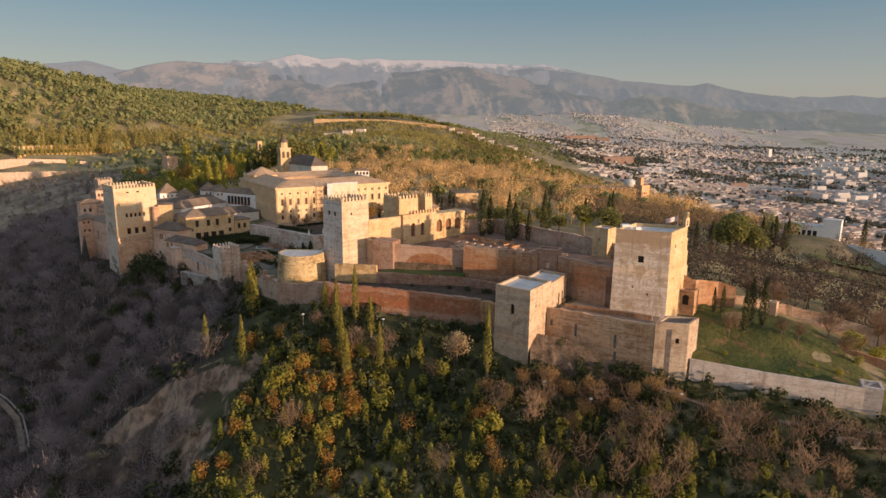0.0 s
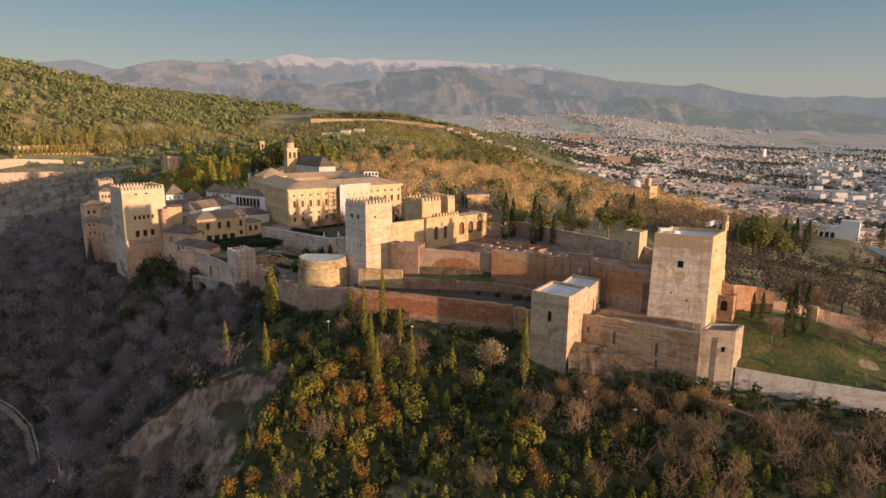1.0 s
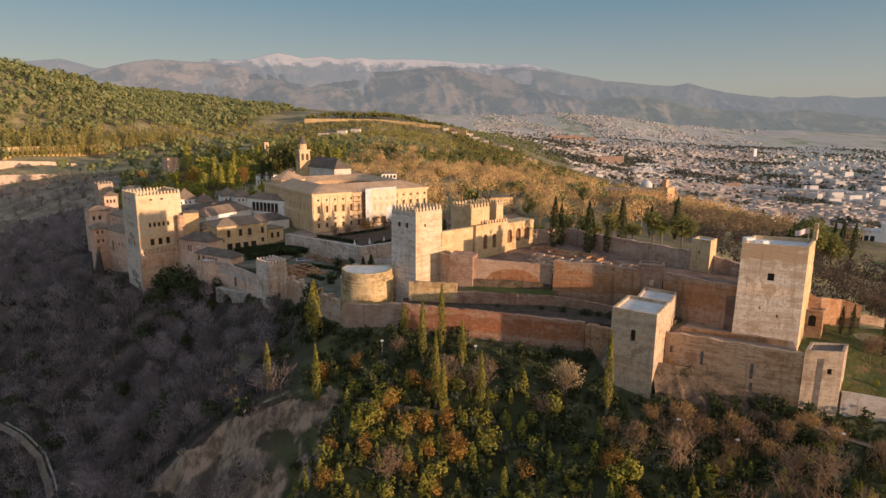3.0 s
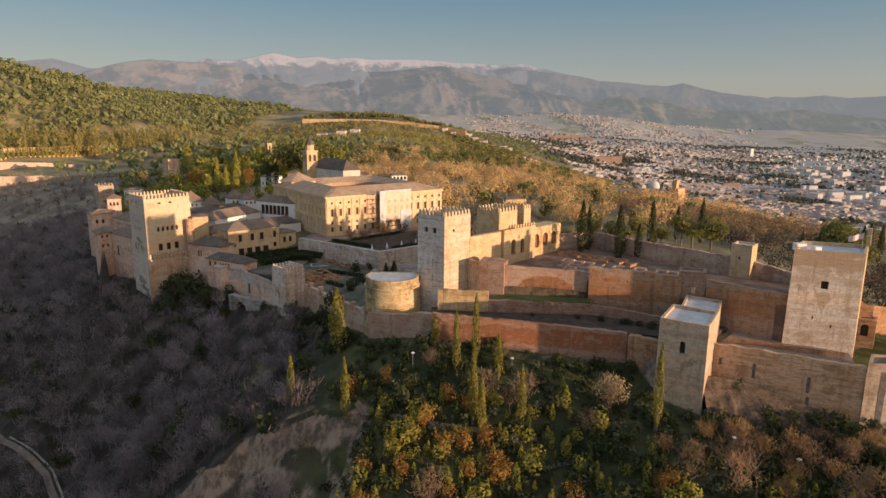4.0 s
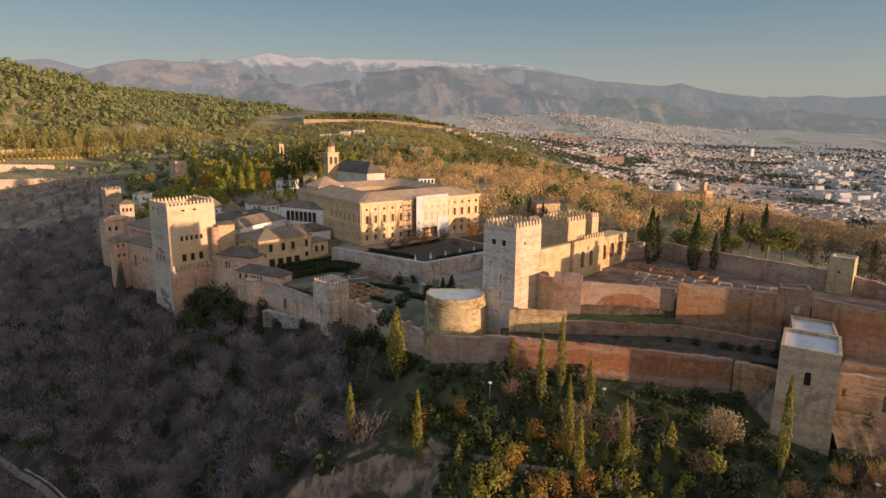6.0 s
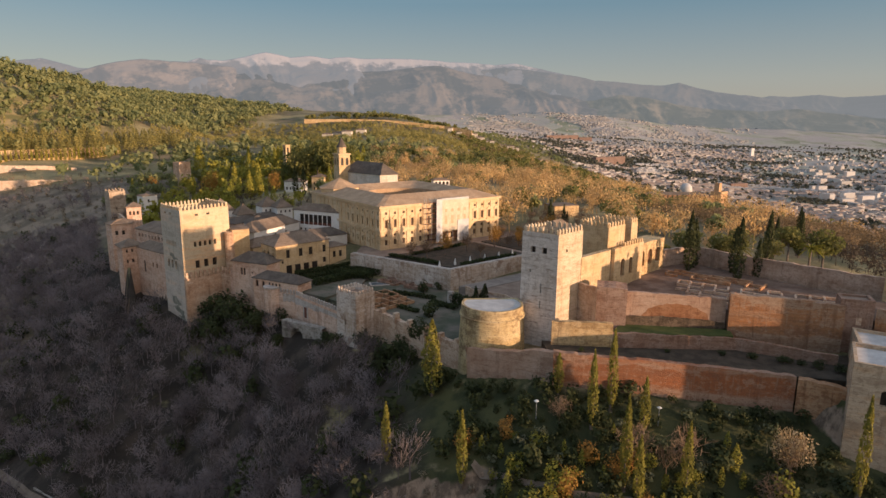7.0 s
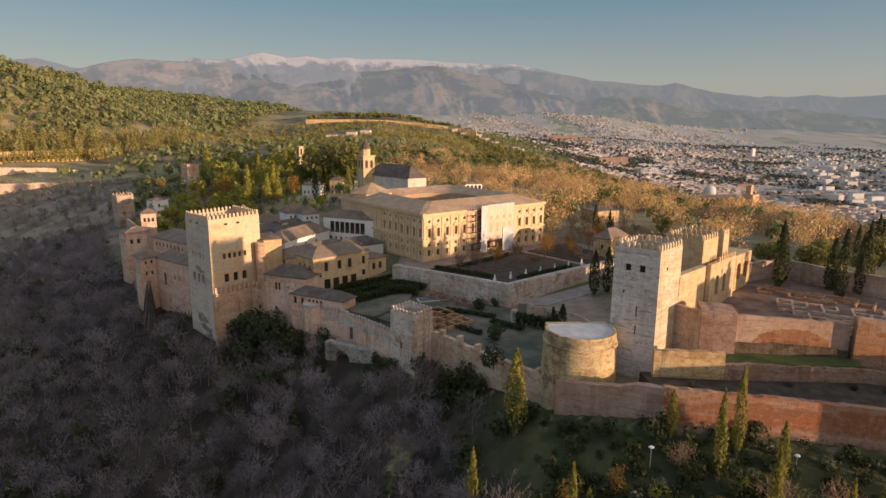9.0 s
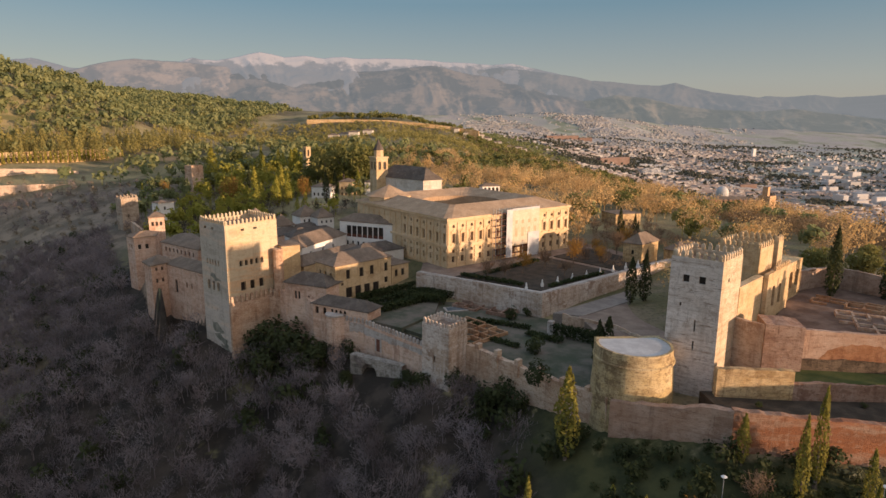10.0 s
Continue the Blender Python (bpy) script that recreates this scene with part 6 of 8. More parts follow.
house("gate_house", "ochre gate house with a hipped tiled roof", [(-16.5, 308.5), (-11.3, 304.0), (-2.2, 311.5), (-7.4, 316.0)], 42, 56.2, 3.4, M_GOLD, M_ROOF, {0: [(2.2, 2.6, 4.8, 7.2, True), (3.0, 10, 4.0, 11.6)], 1: [(3.4, 8.6, 5.4, 12.0, True), (8.4, 2.6, 10.2, 6.0, True)]}, "house")
house("gate_house", "low ochre house with a tiled roof beside the gate", [(0.2, 311.4), (4.5, 306.8), (17, 315), (12.5, 321)], 42, 53.0, 2.6, M_GOLD, M_ROOF, {0: [(1.6, 2.6, 3.8, 7.4, True)], 1: row_of(3, 2, 4, 4.4, 1.6, 2.4)}, "house")
house("court_lodge", "flat-roofed ochre house in the wood", [(4.6, 398), (7.8, 386), (22, 390), (18, 402)], 40, 54.6, 0.4, M_GOLD, M_ROOF, {0: row_of(2, 3, 4, 8, 1.2, 1.8), 1: row_of(2, 4, 6, 8, 0.9, 1.4)}, "house", "", 0.2)
# ---- orange hotel on the far ridge ----
t = house("ridge_hotel", "orange-red hotel wing on the wooded ridge", rect((110, 520), 52, 14, (0.995, -0.08), (0.08, 0.995)), 10, 44.0, 2.4, M_BRICK, M_ROOF, {0: row_of(14, 2, 3.5, 32.5, 1.4, 2.2)}, "hotel")
M_HOTEL = masonry("orange_render", (0.54, 0.32, 0.17), (0.42, 0.235, 0.12), (0.62, 0.41, 0.245), 0.5, 0.2, 0.1)
tower("hotel_tower", "orange hotel tower with rows of small windows", (160.2, 520), (165.4, 513.6), (174.0, 520.2), 8, 47.4, M_HOTEL, row_of(3, 0.8, 2.1, 32, 1.1, 1.7) + row_of(3, 0.8, 2.1, 27.5, 1.1, 1.7) + row_of(3, 0.8, 2.1, 23, 1.1, 1.7), row_of(3, 0.9, 2.4, 32, 1.1, 1.7) + row_of(3, 0.9, 2.4, 27.5, 1.1, 1.7) + row_of(3, 0.9, 2.4, 23, 1.1, 1.7), 0, 0.6, M_ROOF)
tower("hotel_turret", "slim orange turret on the hotel", (162.8, 519.6), (165.2, 516.8), (168.4, 519.4), 47, 53.8, M_HOTEL, (), (), 0, 0.3, M_ROOF)
t = thing("hotel_dome", "pale ribbed dome on the ridge hotel", "dome")
g = Geo()
rows = [(5.4 * math.cos(a), 38 + 5.6 * math.sin(a)) for a in [i * math.pi / 2 / 7 for i in range(8)]]
for (ra, za), (rb, zb) in zip([(5.4, 20), *rows], rows):
    for i in range(20):
        a0, a1 = 2 * math.pi * i / 20, 2 * math.pi * (i + 1) / 20
        g.poly([(187 + ra * math.cos(a0), 620 + ra * math.sin(a0), za), (187 + ra * math.cos(a1), 620 + ra * math.sin(a1), za), (187 + rb * math.cos(a1), 620 + rb * math.sin(a1), zb), (187 + rb * math.cos(a0), 620 + rb * math.sin(a0), zb)])
part("shell", g, M_FLAT, t)
# ---- white modern villa ----
house("white_villa", "white villa wing with a row of dark windows", [(190, 343), (207, 331), (213, 340), (197, 352)], 20, 44.5, 0.4, M_WHITE, M_FLAT, {0: row_of(6, 3.0, 2.6, 19, 1.9, 3.0)}, "house", "", 0.1, M_PANE)
house("white_villa_tower", "tall plain white villa block", [(206.3, 331.5), (213.5, 326.5), (218.5, 333), (211.5, 338)], 20, 48.6, 0.3, M_WHITE, M_FLAT, {}, "house", "", 0.1)
wall_run("villa_wall", "long white garden wall of the villa", [(213, 326, 37.5), (222, 300, 37.0), (245, 262, 35.5)], 15, 0.8, M_WHITE)

# ---- western garden ----
wall_run("ruined_wall", "broken red earth wall beside the watch tower", [(72.5, 181.5, 55), (76, 180, 53.2), (79, 184, 52.4), (86, 186, 51.2), (91, 184.5, 49.6)], 36, 1.2, M_BRICK)
tower("ruined_arch", "ruined brick pier with a broken arch", (71.0, 179.0), (75.0, 177.0), (77.5, 180.0), 40, 50.6, M_BRICK, [(1.2, 6, 3.0, 9.2, True)], (), 0, 0.3, M_PAVE)
tower("ruined_pier", "small tan ruined pier on the garden slope", (97.8, 178.2), (99.5, 176.4), (101.2, 178.4), 36, 47.4, M_TAPIA, (), (), 0, 0.3, M_PAVE)
wall_run("garden_outer_wall", "low reddish wall round the western garden", [(96, 168.5, 40.0), (103, 168, 39.6), (110, 166.5, 38.6), (122, 158, 36.6)], 26, 0.9, M_BRICK)
wall_run("garden_outer_wall", "low tan wall at the garden's far edge", [(88, 189, 47), (108, 186, 44), (128, 178, 40), (142, 168, 36)], 26, 0.9, M_TAPIA)
tower("garden_wall_bastion", "small whitish bastion at the garden wall's end", (102.0, 139.6), (106.0, 137.6), (108.4, 142.2), 18, 37.6, M_WHITEWALL, (), (), 0, 0.4, M_PAVE)
wall_run("low_stone_wall", "low rubble wall on the slope below", [(92, 131, 28.6), (102, 129.6, 28.4), (112, 130, 28.2)], 14, 0.8, M_GREYSTONE)
def bank(name, label, top, foot_line, material, bumps=1.1):
    """A rough bank from a top line (x, y, z) down to a foot line, uneven all over."""
    top, low = np.array(top, float), np.array(foot_line, float)
    u, v = np.linspace(0, 1, 64), np.linspace(0, 1, 14)
    k = np.linspace(0, 1, len(top))
    T = np.stack([np.interp(u, k, top[:, q]) for q in range(3)], 1)
    L = np.stack([np.interp(u, k, low[:, q]) for q in range(3)], 1)
    P = T[None] * (1 - v)[:, None, None] + L[None] * v[:, None, None]
    rough = ridged(P[..., 0], P[..., 1], 3.2, 4, 6.0) - 0.55
    edge = (np.sin(np.pi * np.clip(v * 0.92 + 0.05, 0, 1)))[:, None]
    P[..., 2] += bumps * 2.6 * rough * edge + 0.8 * edge * smooth(0.0, 0.5, v)[:, None]
    P[..., 0] += 0.8 * rough * edge
    return tagged(new(name, grid_mesh(name, P[..., 0], P[..., 1], P[..., 2], material)), label, "bank", "", "structure")


bank("rubble_bank", "ruined rubble bank under the western wall", [(24.5, 166.5, 41.2), (36, 164.4, 39.6), (48, 157.2, 36.4), (62, 151.0, 33.0)], [(24.0, 156.5, 29.5), (35, 154.0, 29.5), (47, 148.6, 29.0), (61, 147.0, 29.0)], M_RUBBLE)
ribbon("bank_grass", "strip of grass along the top of the rubble bank", [(29, 168.2), (38, 162.8), (48, 156.4), (56, 151.6)], 2.2, M_LAWN, 0.5)
A, B = Vector((-112.5, 256.2)), Vector((-98.0, 246.4))
g = Geo()
m = facing(A, B, 25.6)
pierced(g, m, (B - A).length, 9.6, [(4.0, 1.0, 9.0, 7.9, True)], 2.4)
g.poly([m @ Vector(q) for q in ((0, 0, 9.6), ((B - A).length, 0, 9.6), ((B - A).length, 2.4, 9.6), (0, 2.4, 9.6))])
g.poly([m @ Vector(q) for q in ((0, 0, 0), (0, 0, 9.6), (0, 2.4, 9.6), (0, 2.4, 0))])
g.poly([m @ Vector(q) for q in ((4.0, 2.3, 0), (9.0, 2.3, 0), (9.0, 2.3, 8.2), (4.0, 2.3, 8.2))])
structure("bridge_ruin", g, M_BRIDGE, "ruined stone bridge arch in the shaded wood")

# the garden's lawn, a turf sheet a hand above the soil
lx, ly = np.meshgrid(np.arange(66, 116.1, 1.5), np.arange(139, 192.1, 1.5))
lz = ground_z(lx, ly)
ld, _ = foot_of(lx, ly)
lz = np.where((ld < -2.2) & (ly < 189 - 0.2 * (lx - 66)) & (lx < 113), lz + 0.3 + 0.45 * wobble(lx, ly, 5) * smooth(-3, -9, ld) + 0.1 * wobble(lx, ly, 2.3), lz - 1.5)
k = Mat("sunlit_turf", 0.95)
c = k.mix(k.ramp(k.noise(0.09, 5), 0.38, 0.6), (0.042, 0.058, 0.014), (0.09, 0.09, 0.024))
c = k.mix(k.ramp(k.noise(0.16, 6, None, 0.7), 0.55, 0.65), c, (0.15, 0.095, 0.045))
c = k.mix(k.math("MULTIPLY", k.ramp(k.noise(1.3, 5), 0.48, 0.7), 0.6), c, (0.05, 0.065, 0.015))
k.bump(k.noise(0.6, 6), 0.9, 0.8)
M_TURF = k.done(c)
tagged(new("lawn", grid_mesh("lawn", lx, ly, lz, M_TURF)), "green lawn on the western garden slope", "lawn", "", "structure")
ribbon("slope_path", "trodden earth path along the slope", [(-57.6, 177.7), (-47.8, 170.9), (-38.6, 167), (-28.3, 165.5), (-14, 163)], 1.6, M_PATH)
ribbon("wall_path", "earth path below the western wall", [(30, 160), (44, 152.5), (58.7, 148.5), (72.7, 141.2), (90.6, 136.4), (110, 132)], 1.2, M_PATH)
ribbon("valley_road", "pale road in the shaded valley", VALLEY_ROAD, 2.0, M_PATH, 0.3)
wall_run("road_wall", "low pale wall along the valley road", [(x + 1.2, y + 1.2, on_ground(x + 1.2, y + 1.2) + 0.7) for x, y in VALLEY_ROAD[2:]], -40, 0.5, M_BRIDGE, rough=0.3)
ribbon("valley_path", "pale walled path on the valley side", VALLEY_PATH, 2.0, M_ROAD, 0.5)
wall_run("path_wall", "low pale wall along the valley path", [(x - 1, y + 1, on_ground(x - 1, y + 1) + 2.4) for x, y in VALLEY_PATH], -20, 0.6, M_WHITEWALL, rough=0.3)

ribbon("garden_lawn", "narrow green lawn across the valley gardens", [(112, 279), (130, 276.5), (150, 272), (175, 268), (205, 263), (240, 257)], 7.5, M_LAWN, 0.3)
ribbon("garden_lawn", "green lawn below the white villa", [(176, 291), (200, 287), (225, 286), (250, 284)], 12.0, M_LAWN, 0.3)
ribbon("garden_walk", "pale walk along the valley lawn", [(112, 272.5), (130, 270.5), (150, 266.5), (175, 262.5), (205, 257.5), (240, 251.5)], 2.2, M_PAVE, 0.35)

# ---- summer palace terraces on the eastern hill ----
A, B = Vector((-482, 702)), Vector((-412, 822))
t = thing("terrace_arcade", "long cream garden wall with arches on the eastern hill", "wall")
t["kind"] = "structure"
g = Geo()
m = facing(A, B, 50)
L = (B - A).length
hs = row_of(int(L / 5), 1.5, 5, 6.6, 3.4, 4.6, True)
pierced(g, m, L, 11.2, hs, 0.8)
n = Vector((-(B - A).y, (B - A).x)).normalized() * 4
g.poly([(*A, 61.2), (*B, 61.2), (*(B + n), 61.2), (*(A + n), 61.2)])
body = part("wall_body", g, M_GOLD, t)
for q in hs:
    pane("arch", m, q, body, M_DARK, 0.7)
wall_run("terrace_arcade_upper", "second pale garden wall above the arcade", [(-492, 712, 65.4), (-424, 830, 65.0)], 50, 1.5, M_GOLD)
wall_run("field_terrace", "pale dry terrace bank on the eastern slope", [(-500, 662, 52), (-478, 672, 53.0), (-462, 678, 53.6), (-445, 684, 53), (-428, 694, 52.2), (-405, 706, 49)], 30, 3, M_TERRACE)
wall_run("field_terrace", "pale dry terrace bank on the eastern slope", [(-450, 610, 44), (-425, 618, 44.6), (-400, 626, 44.8), (-385, 634, 44), (-365, 641, 42)], 30, 2, M_TERRACE)
house("garden_lodge", "small white ruined lodge below the terraces", [(-246, 468), (-240.5, 463.5), (-234, 470), (-239.5, 474.5)], 30, 50.5, 1.2, M_WHITE, M_ROOF, {0: [(2, 16, 3.2, 18)], 1: [(3, 16, 4.2, 18)]}, "house")
rr = np.random.default_rng(8)
for i in range(14):
    u = i / 13
    x, y = 20 + 125 * u + 5 * rr.normal(), 1380 - 40 * u + 12 * rr.normal()
    z = on_ground(x, y)
    w = 8 + 6 * rr.random()
    house("ridge_house", "small white house on the ridge's end", rect((x, y), w, 9, (0.98, -0.2), (0.2, 0.98)), z - 4, z + 8, 2, M_LIME, M_ROOF, {}, "house", "ridge houses")
for i, (x, y) in enumerate(((-215, 1120), (-200, 1135), (-182, 1122), (-160, 1140), (-190, 1160))):
    z = on_ground(x, y)
    house("ridge_house", "white house in the trees below the ridge wall", rect((x, y), 16, 10, (0.98, -0.2), (0.2, 0.98)), z - 4, z + 10, 2.4, M_LIME, M_ROOF, {}, "house", "ridge houses")
for i in range(22):
    u = i / 21
    x, y = 148 + 58 * u + 9 * rr.normal(), 1130 - 320 * u + 16 * rr.normal()
    z = on_ground(x, y)
    house("flank_house", "white house among trees on the spur's flank", rect((x, y), 8 + 6 * rr.random(), 8, (0.9, -0.43), (0.43, 0.9)), z - 6, z + 6 + 3 * rr.random(), 1.8, M_LIME, M_ROOF, {0: row_of(2, 1.4, 3.2, 8.4, 1.2, 1.6)}, "house", "houses on the flank")
# long sunlit wall on the ridge
wall_run("ridge_wall", "long pale sunlit wall on the wooded ridge", [(-288, 1392, 98), (-200, 1396, 99), (-120, 1395, 98), (-50, 1388, 92), (5, 1380, 86.5), (60, 1350, 78)], 50, 3, M_GOLD)

# ---- on the watch tower: bell gable, flag, lamp ----
t = thing("bell_gable", "narrow brick bell gable on the tower's edge", "belfry")
m = facing((70.9, 178.0), (73.0, 180.6), 69.6)
g = Geo()
pierced(g, m, 3.3, 2.6, [(1.1, 0.4, 2.2, 2.0, True)], 0.9)
pierced(g, m @ Matrix.Translation((0.9, 0, 2.6)), 1.5, 1.8, [(0.4, 0.2, 1.1, 1.4, True)], 0.9)
for x0, x1, z0, z1 in ((0, 3.3, 0, 2.6), (0.9, 2.4, 2.6, 4.4)):
    for p in ([(x0, 0.9, z0), (x0, 0.9, z1), (x1, 0.9, z1), (x1, 0.9, z0)], [(x0, 0, z1), (x1, 0, z1), (x1, 0.9, z1), (x0, 0.9, z1)], [(x0, 0, z0), (x0, 0, z1), (x0, 0.9, z1), (x0, 0.9, z0)], [(x1, 0, z0), (x1, 0.9, z0), (x1, 0.9, z1), (x1, 0, z1)]):
        g.poly([m @ Vector(q) for q in p])
part("gable", g, M_CREAM, t)
g = Geo()
g.tube(m @ Vector((1.65, 0.45, 1.9)), m @ Vector((1.65, 0.45, 1.0)), 0.15, 0.42, 10)
part("bell", g, M_METAL, t)
t = thing("flag", "pale pink flag on a thin pole", "flag")
g = Geo()
g.tube((68.2, 177.2, 68.6), (68.2, 177.2, 73.4), 0.06, 0.05, 6)
part("pole", g, M_METAL, t)
g = Geo()
for i in range(8):
    u0, u1 = i / 8, (i + 1) / 8
    w = lambda u: 0.25 * math.sin(u * 7)
    P = lambda u, z: (68.2 - 3.0 * u, 177.2 + 0.9 * u + w(u), z - 1.0 * u)
    g.poly([P(u0, 71.8), P(u1, 71.8), P(u1, 73.2), P(u0, 73.2)])
part("cloth", g, plain("pink_white_cloth", (0.62, 0.42, 0.42), (0.72, 0.62, 0.60), 0.6), t)
for (x, y, w, d, h) in ((52.6, 178.5, 2.4, 2.0, 1.5), (56.0, 176.5, 1.6, 1.6, 1.1)):
    g = Geo()
    g.box(x, x + w, y, y + d, 68.5, 68.7 + h)
    tagged(part("roof_hatch", g, M_WHITE), "small white stair hatch on the tower's roof", "hatch", "roof hatches")
# stepped buttress on the watch tower's far side
t = thing("stepped_buttress", "stepped tan buttress on the watch tower's sunny side", "buttress")
for i, (s0, s1, z1) in enumerate(((13.9, 15.2, 66.0), (15.2, 16.3, 62.0), (16.3, 17.4, 57.2))):
    g = Geo()
    d = Vector((0.62, 0.785))
    o = Vector((63.9, 169.6))
    g.prism([tuple(o + d * s0), tuple(o + d * s1), tuple(o + d * s1 + Vector((-3, 2.4))), tuple(o + d * s0 + Vector((-3, 2.4)))], 40, z1)
    part("step", g, M_CREAM, t)

# ---- woods and town ----
rng = np.random.default_rng(11)
BARE = [t_bare(rng, 1.0, 270, 0.0066) for _ in range(7)]
BARESMALL = [t_bare(rng, 1.0, 190, 0.007, 0.036) for _ in range(6)]
BARETINY = [t_bare(rng, 1.0, 48, 0.014, 0.066) for _ in range(5)]
BUSH = [t_bush(rng, 0.55, 0.9, 100, 0.105) for _ in range(5)]
BUSHLOW = [t_bush(rng, 0.6, 0.8, 40, 0.17) for _ in range(3)]
BUSHFINE = [t_bush(rng, 0.5, 1.0, 300, 0.062) for _ in range(5)]
CONE = [t_cypress(rng, 1.0, 230) * np.array([1.9, 1.9, 1]) for _ in range(3)]
CONEFAR = [t_cypress(rng, 1.0, 80) * np.array([1.9, 1.9, 1.0]) for _ in range(4)]
PINE = [t_pine(rng, 0.42, 1.0, 100, 0.105) for _ in range(6)]
PINEFAR = [t_pine(rng, 0.46, 1.0, 38, 0.15) for _ in range(6)]
BAREMID = [t_bare(rng, 1.0, 125, 0.0105) for _ in range(5)]
WINTER = [t_haze(rng, 1.0, 200, 0.026, 54) for _ in range(7)]
BAREFAR = [t_bare(rng, 1.0, 95, 0.009, 0.05) for _ in range(5)]


def in_cliff(x, y):
    rim = rim_y(x) + 1.2 * wobble(x, y, 4)
    low = (np.abs(x + 68 - 0.2 * (y - 165)) < 4.5) & (y > rim - 26)
    return (x > -106) & (x < -54 + 0.30 * (y - 178)) & (y < rim + 0.3) & ((y > rim - 12 + 3 * wobble(x, y, 5, 2)) | low)


def open_hill(x, y):
    """1 on the shrubby slope below the red wall, 0 in the bare wood east of it."""
    return smooth(-70, -54, x + 5 * wobble(x, y, 13))


def k_bare(x, y, d):
    return (d > 5) * (d < 125) * (1 - 0.85 * smooth(-86, -72, x + 5 * wobble(x, y, 13))) * (1 - open_hill(x, y)) * (1 - 0.9 * in_cliff(x, y)) * 0.95 * ~beside(x, y, VALLEY_ROAD, 2.6) * ~beside(x, y, [(-112, 248), (-100, 240)], 5)


p = scatter(-330, -48, 148, 470, 4.8, k_bare, rng)
near = (p[:, 0] > -150) & (p[:, 1] > 170) & (p[:, 1] < 300)
stuff("bare_wood", "leafless grey-violet winter trees on the shaded slope", "woodland", np.concatenate([spread(BARE, p[near], 6.0 + 6.5 * rng.random(near.sum()) ** 1.4, rng), spread(BAREMID, p[~near], 6.5 + 5.5 * rng.random((~near).sum()) ** 1.4, rng)]), M_TWIG)


def k_ever(x, y, d):
    patch = smooth(0.25, 0.7, wobble(x, y, 16, 3))
    return ~beside(x, y, VALLEY_ROAD, 2.6) * ~beside(x, y, [(-112, 248), (-100, 240)], 5) * (d > 2) * (d < 130) * (1 - open_hill(x, y)) * ~in_cliff(x, y) * (0.06 + 0.30 * patch + 0.5 * smooth(-90, -76, x) + 0.75 * np.exp(-((x + 128) ** 2 + (y - 258) ** 2) / 120))


p = scatter(-330, -50, 120, 520, 5.5, k_ever, rng)
stuff("evergreen_undergrowth", "dark evergreen bushes among the bare trees", "shrub", spread(BUSH, p, 4.0 + 4.0 * rng.random(len(p)), rng), M_DARKBUSH)


def k_low(x, y, d):
    return (d > 1.0) * (d < 75) * open_hill(x, y) * ~in_cliff(x, y) * (0.8 + 0.2 * wobble(x, y, 8, 1)) * np.where(x > 62, 0.85, 1)


p = scatter(-85, 170, 105, 215, 2.5, k_low, rng)
stuff("dark_shrubs", "dark green shrubs below the red wall", "shrub", spread(BUSH, p, 1.6 + 3.4 * rng.random(len(p)) ** 2, rng), M_DARKBUSH)


p = scatter(-125, -50, 150, 215, 2.6, lambda x, y, d: in_cliff(x, y) * (0.06 + 0.6 * smooth(0.2, 0.7, wobble(x, y, 4, 2))), rng)
stuff("cliff_bushes", "dull brown bushes clinging to the eroded bank", "shrub", spread(BUSH + BARETINY, p, 1.2 + 2.4 * rng.random(len(p)), rng), M_SCRUB)


p = scatter(-80, 60, 130, 215, 3.3, lambda x, y, d: (d > 1.5) * (d < 40) * open_hill(x, y) * (0.35 + 0.5 * wobble(x, y, 7, 6)), rng)
stuff("sage_shrubs", "grey-green shrubs on the slope below the wall", "shrub", spread(BUSH, p, 1.4 + 2.2 * rng.random(len(p)), rng), M_SAGE)


def k_yellow(x, y, d):
    return (d > 9) * (d < 75) * open_hill(x, y) * ~in_cliff(x, y) * smooth(105, 45, x) * (0.16 + 0.62 * smooth(11, 22, d))


p = scatter(-85, 120, 105, 215, 3.1, k_yellow, rng)
stuff("yellow_green_shrubs", "yellow-green bushes and saplings catching the low sun", "shrub", spread(BUSHFINE[:2] + CONE * 2, p, 2.2 + 4.4 * rng.random(len(p)) ** 1.6, rng), M_BUSH)


def k_orange(x, y, d):
    return (d > 14) * (d < 75) * open_hill(x, y) * ~in_cliff(x, y) * (0.03 + 0.12 * smooth(0.1, 0.7, wobble(x, y, 11, 5)) + 0.5 * np.exp(-((x + 30) ** 2 + (y - 153) ** 2) / 90)) * smooth(45, 10, x)


p = scatter(-85, 90, 100, 215, 4.0, k_orange, rng)
stuff("autumn_trees", "small trees with orange autumn leaves", "tree", np.concatenate([spread(BUSHFINE, p, 3.2 + 2.2 * rng.random(len(p)), rng), spread(BARESMALL, p, 5.0 + 2 * rng.random(len(p)), rng)]), M_ORANGE)


def k_warm(x, y, d):
    return (d > 9) * (d < 80) * open_hill(x, y) * (0.10 + 0.75 * smooth(8, 28, x)) * (0.8 - 0.5 * smooth(0.2, 0.7, wobble(x, y, 9, 4)))


p = scatter(-60, 190, 90, 200, 5.2, k_warm, rng)
stuff("bare_slope_trees", "leafless brownish trees on the near slope", "woodland", spread(BARE, p, 6.5 + 5.0 * rng.random(len(p)), rng), M_TWIGWARM)


def k_upper(x, y, d):
    return ~beside(x, y, VALLEY_PATH, 5) * (smooth(-225, -250, x) * (d > 3) * (d < 170) * smooth(-290, -240, x + 30 * wobble(x, y, 37, 3)) + 0.55 * smooth(-240, -270, x) * smooth(0.0, 0.6, wobble(x, y, 24, 5)) * (d > -60) * (d < 150) * smooth(640, 560, y))


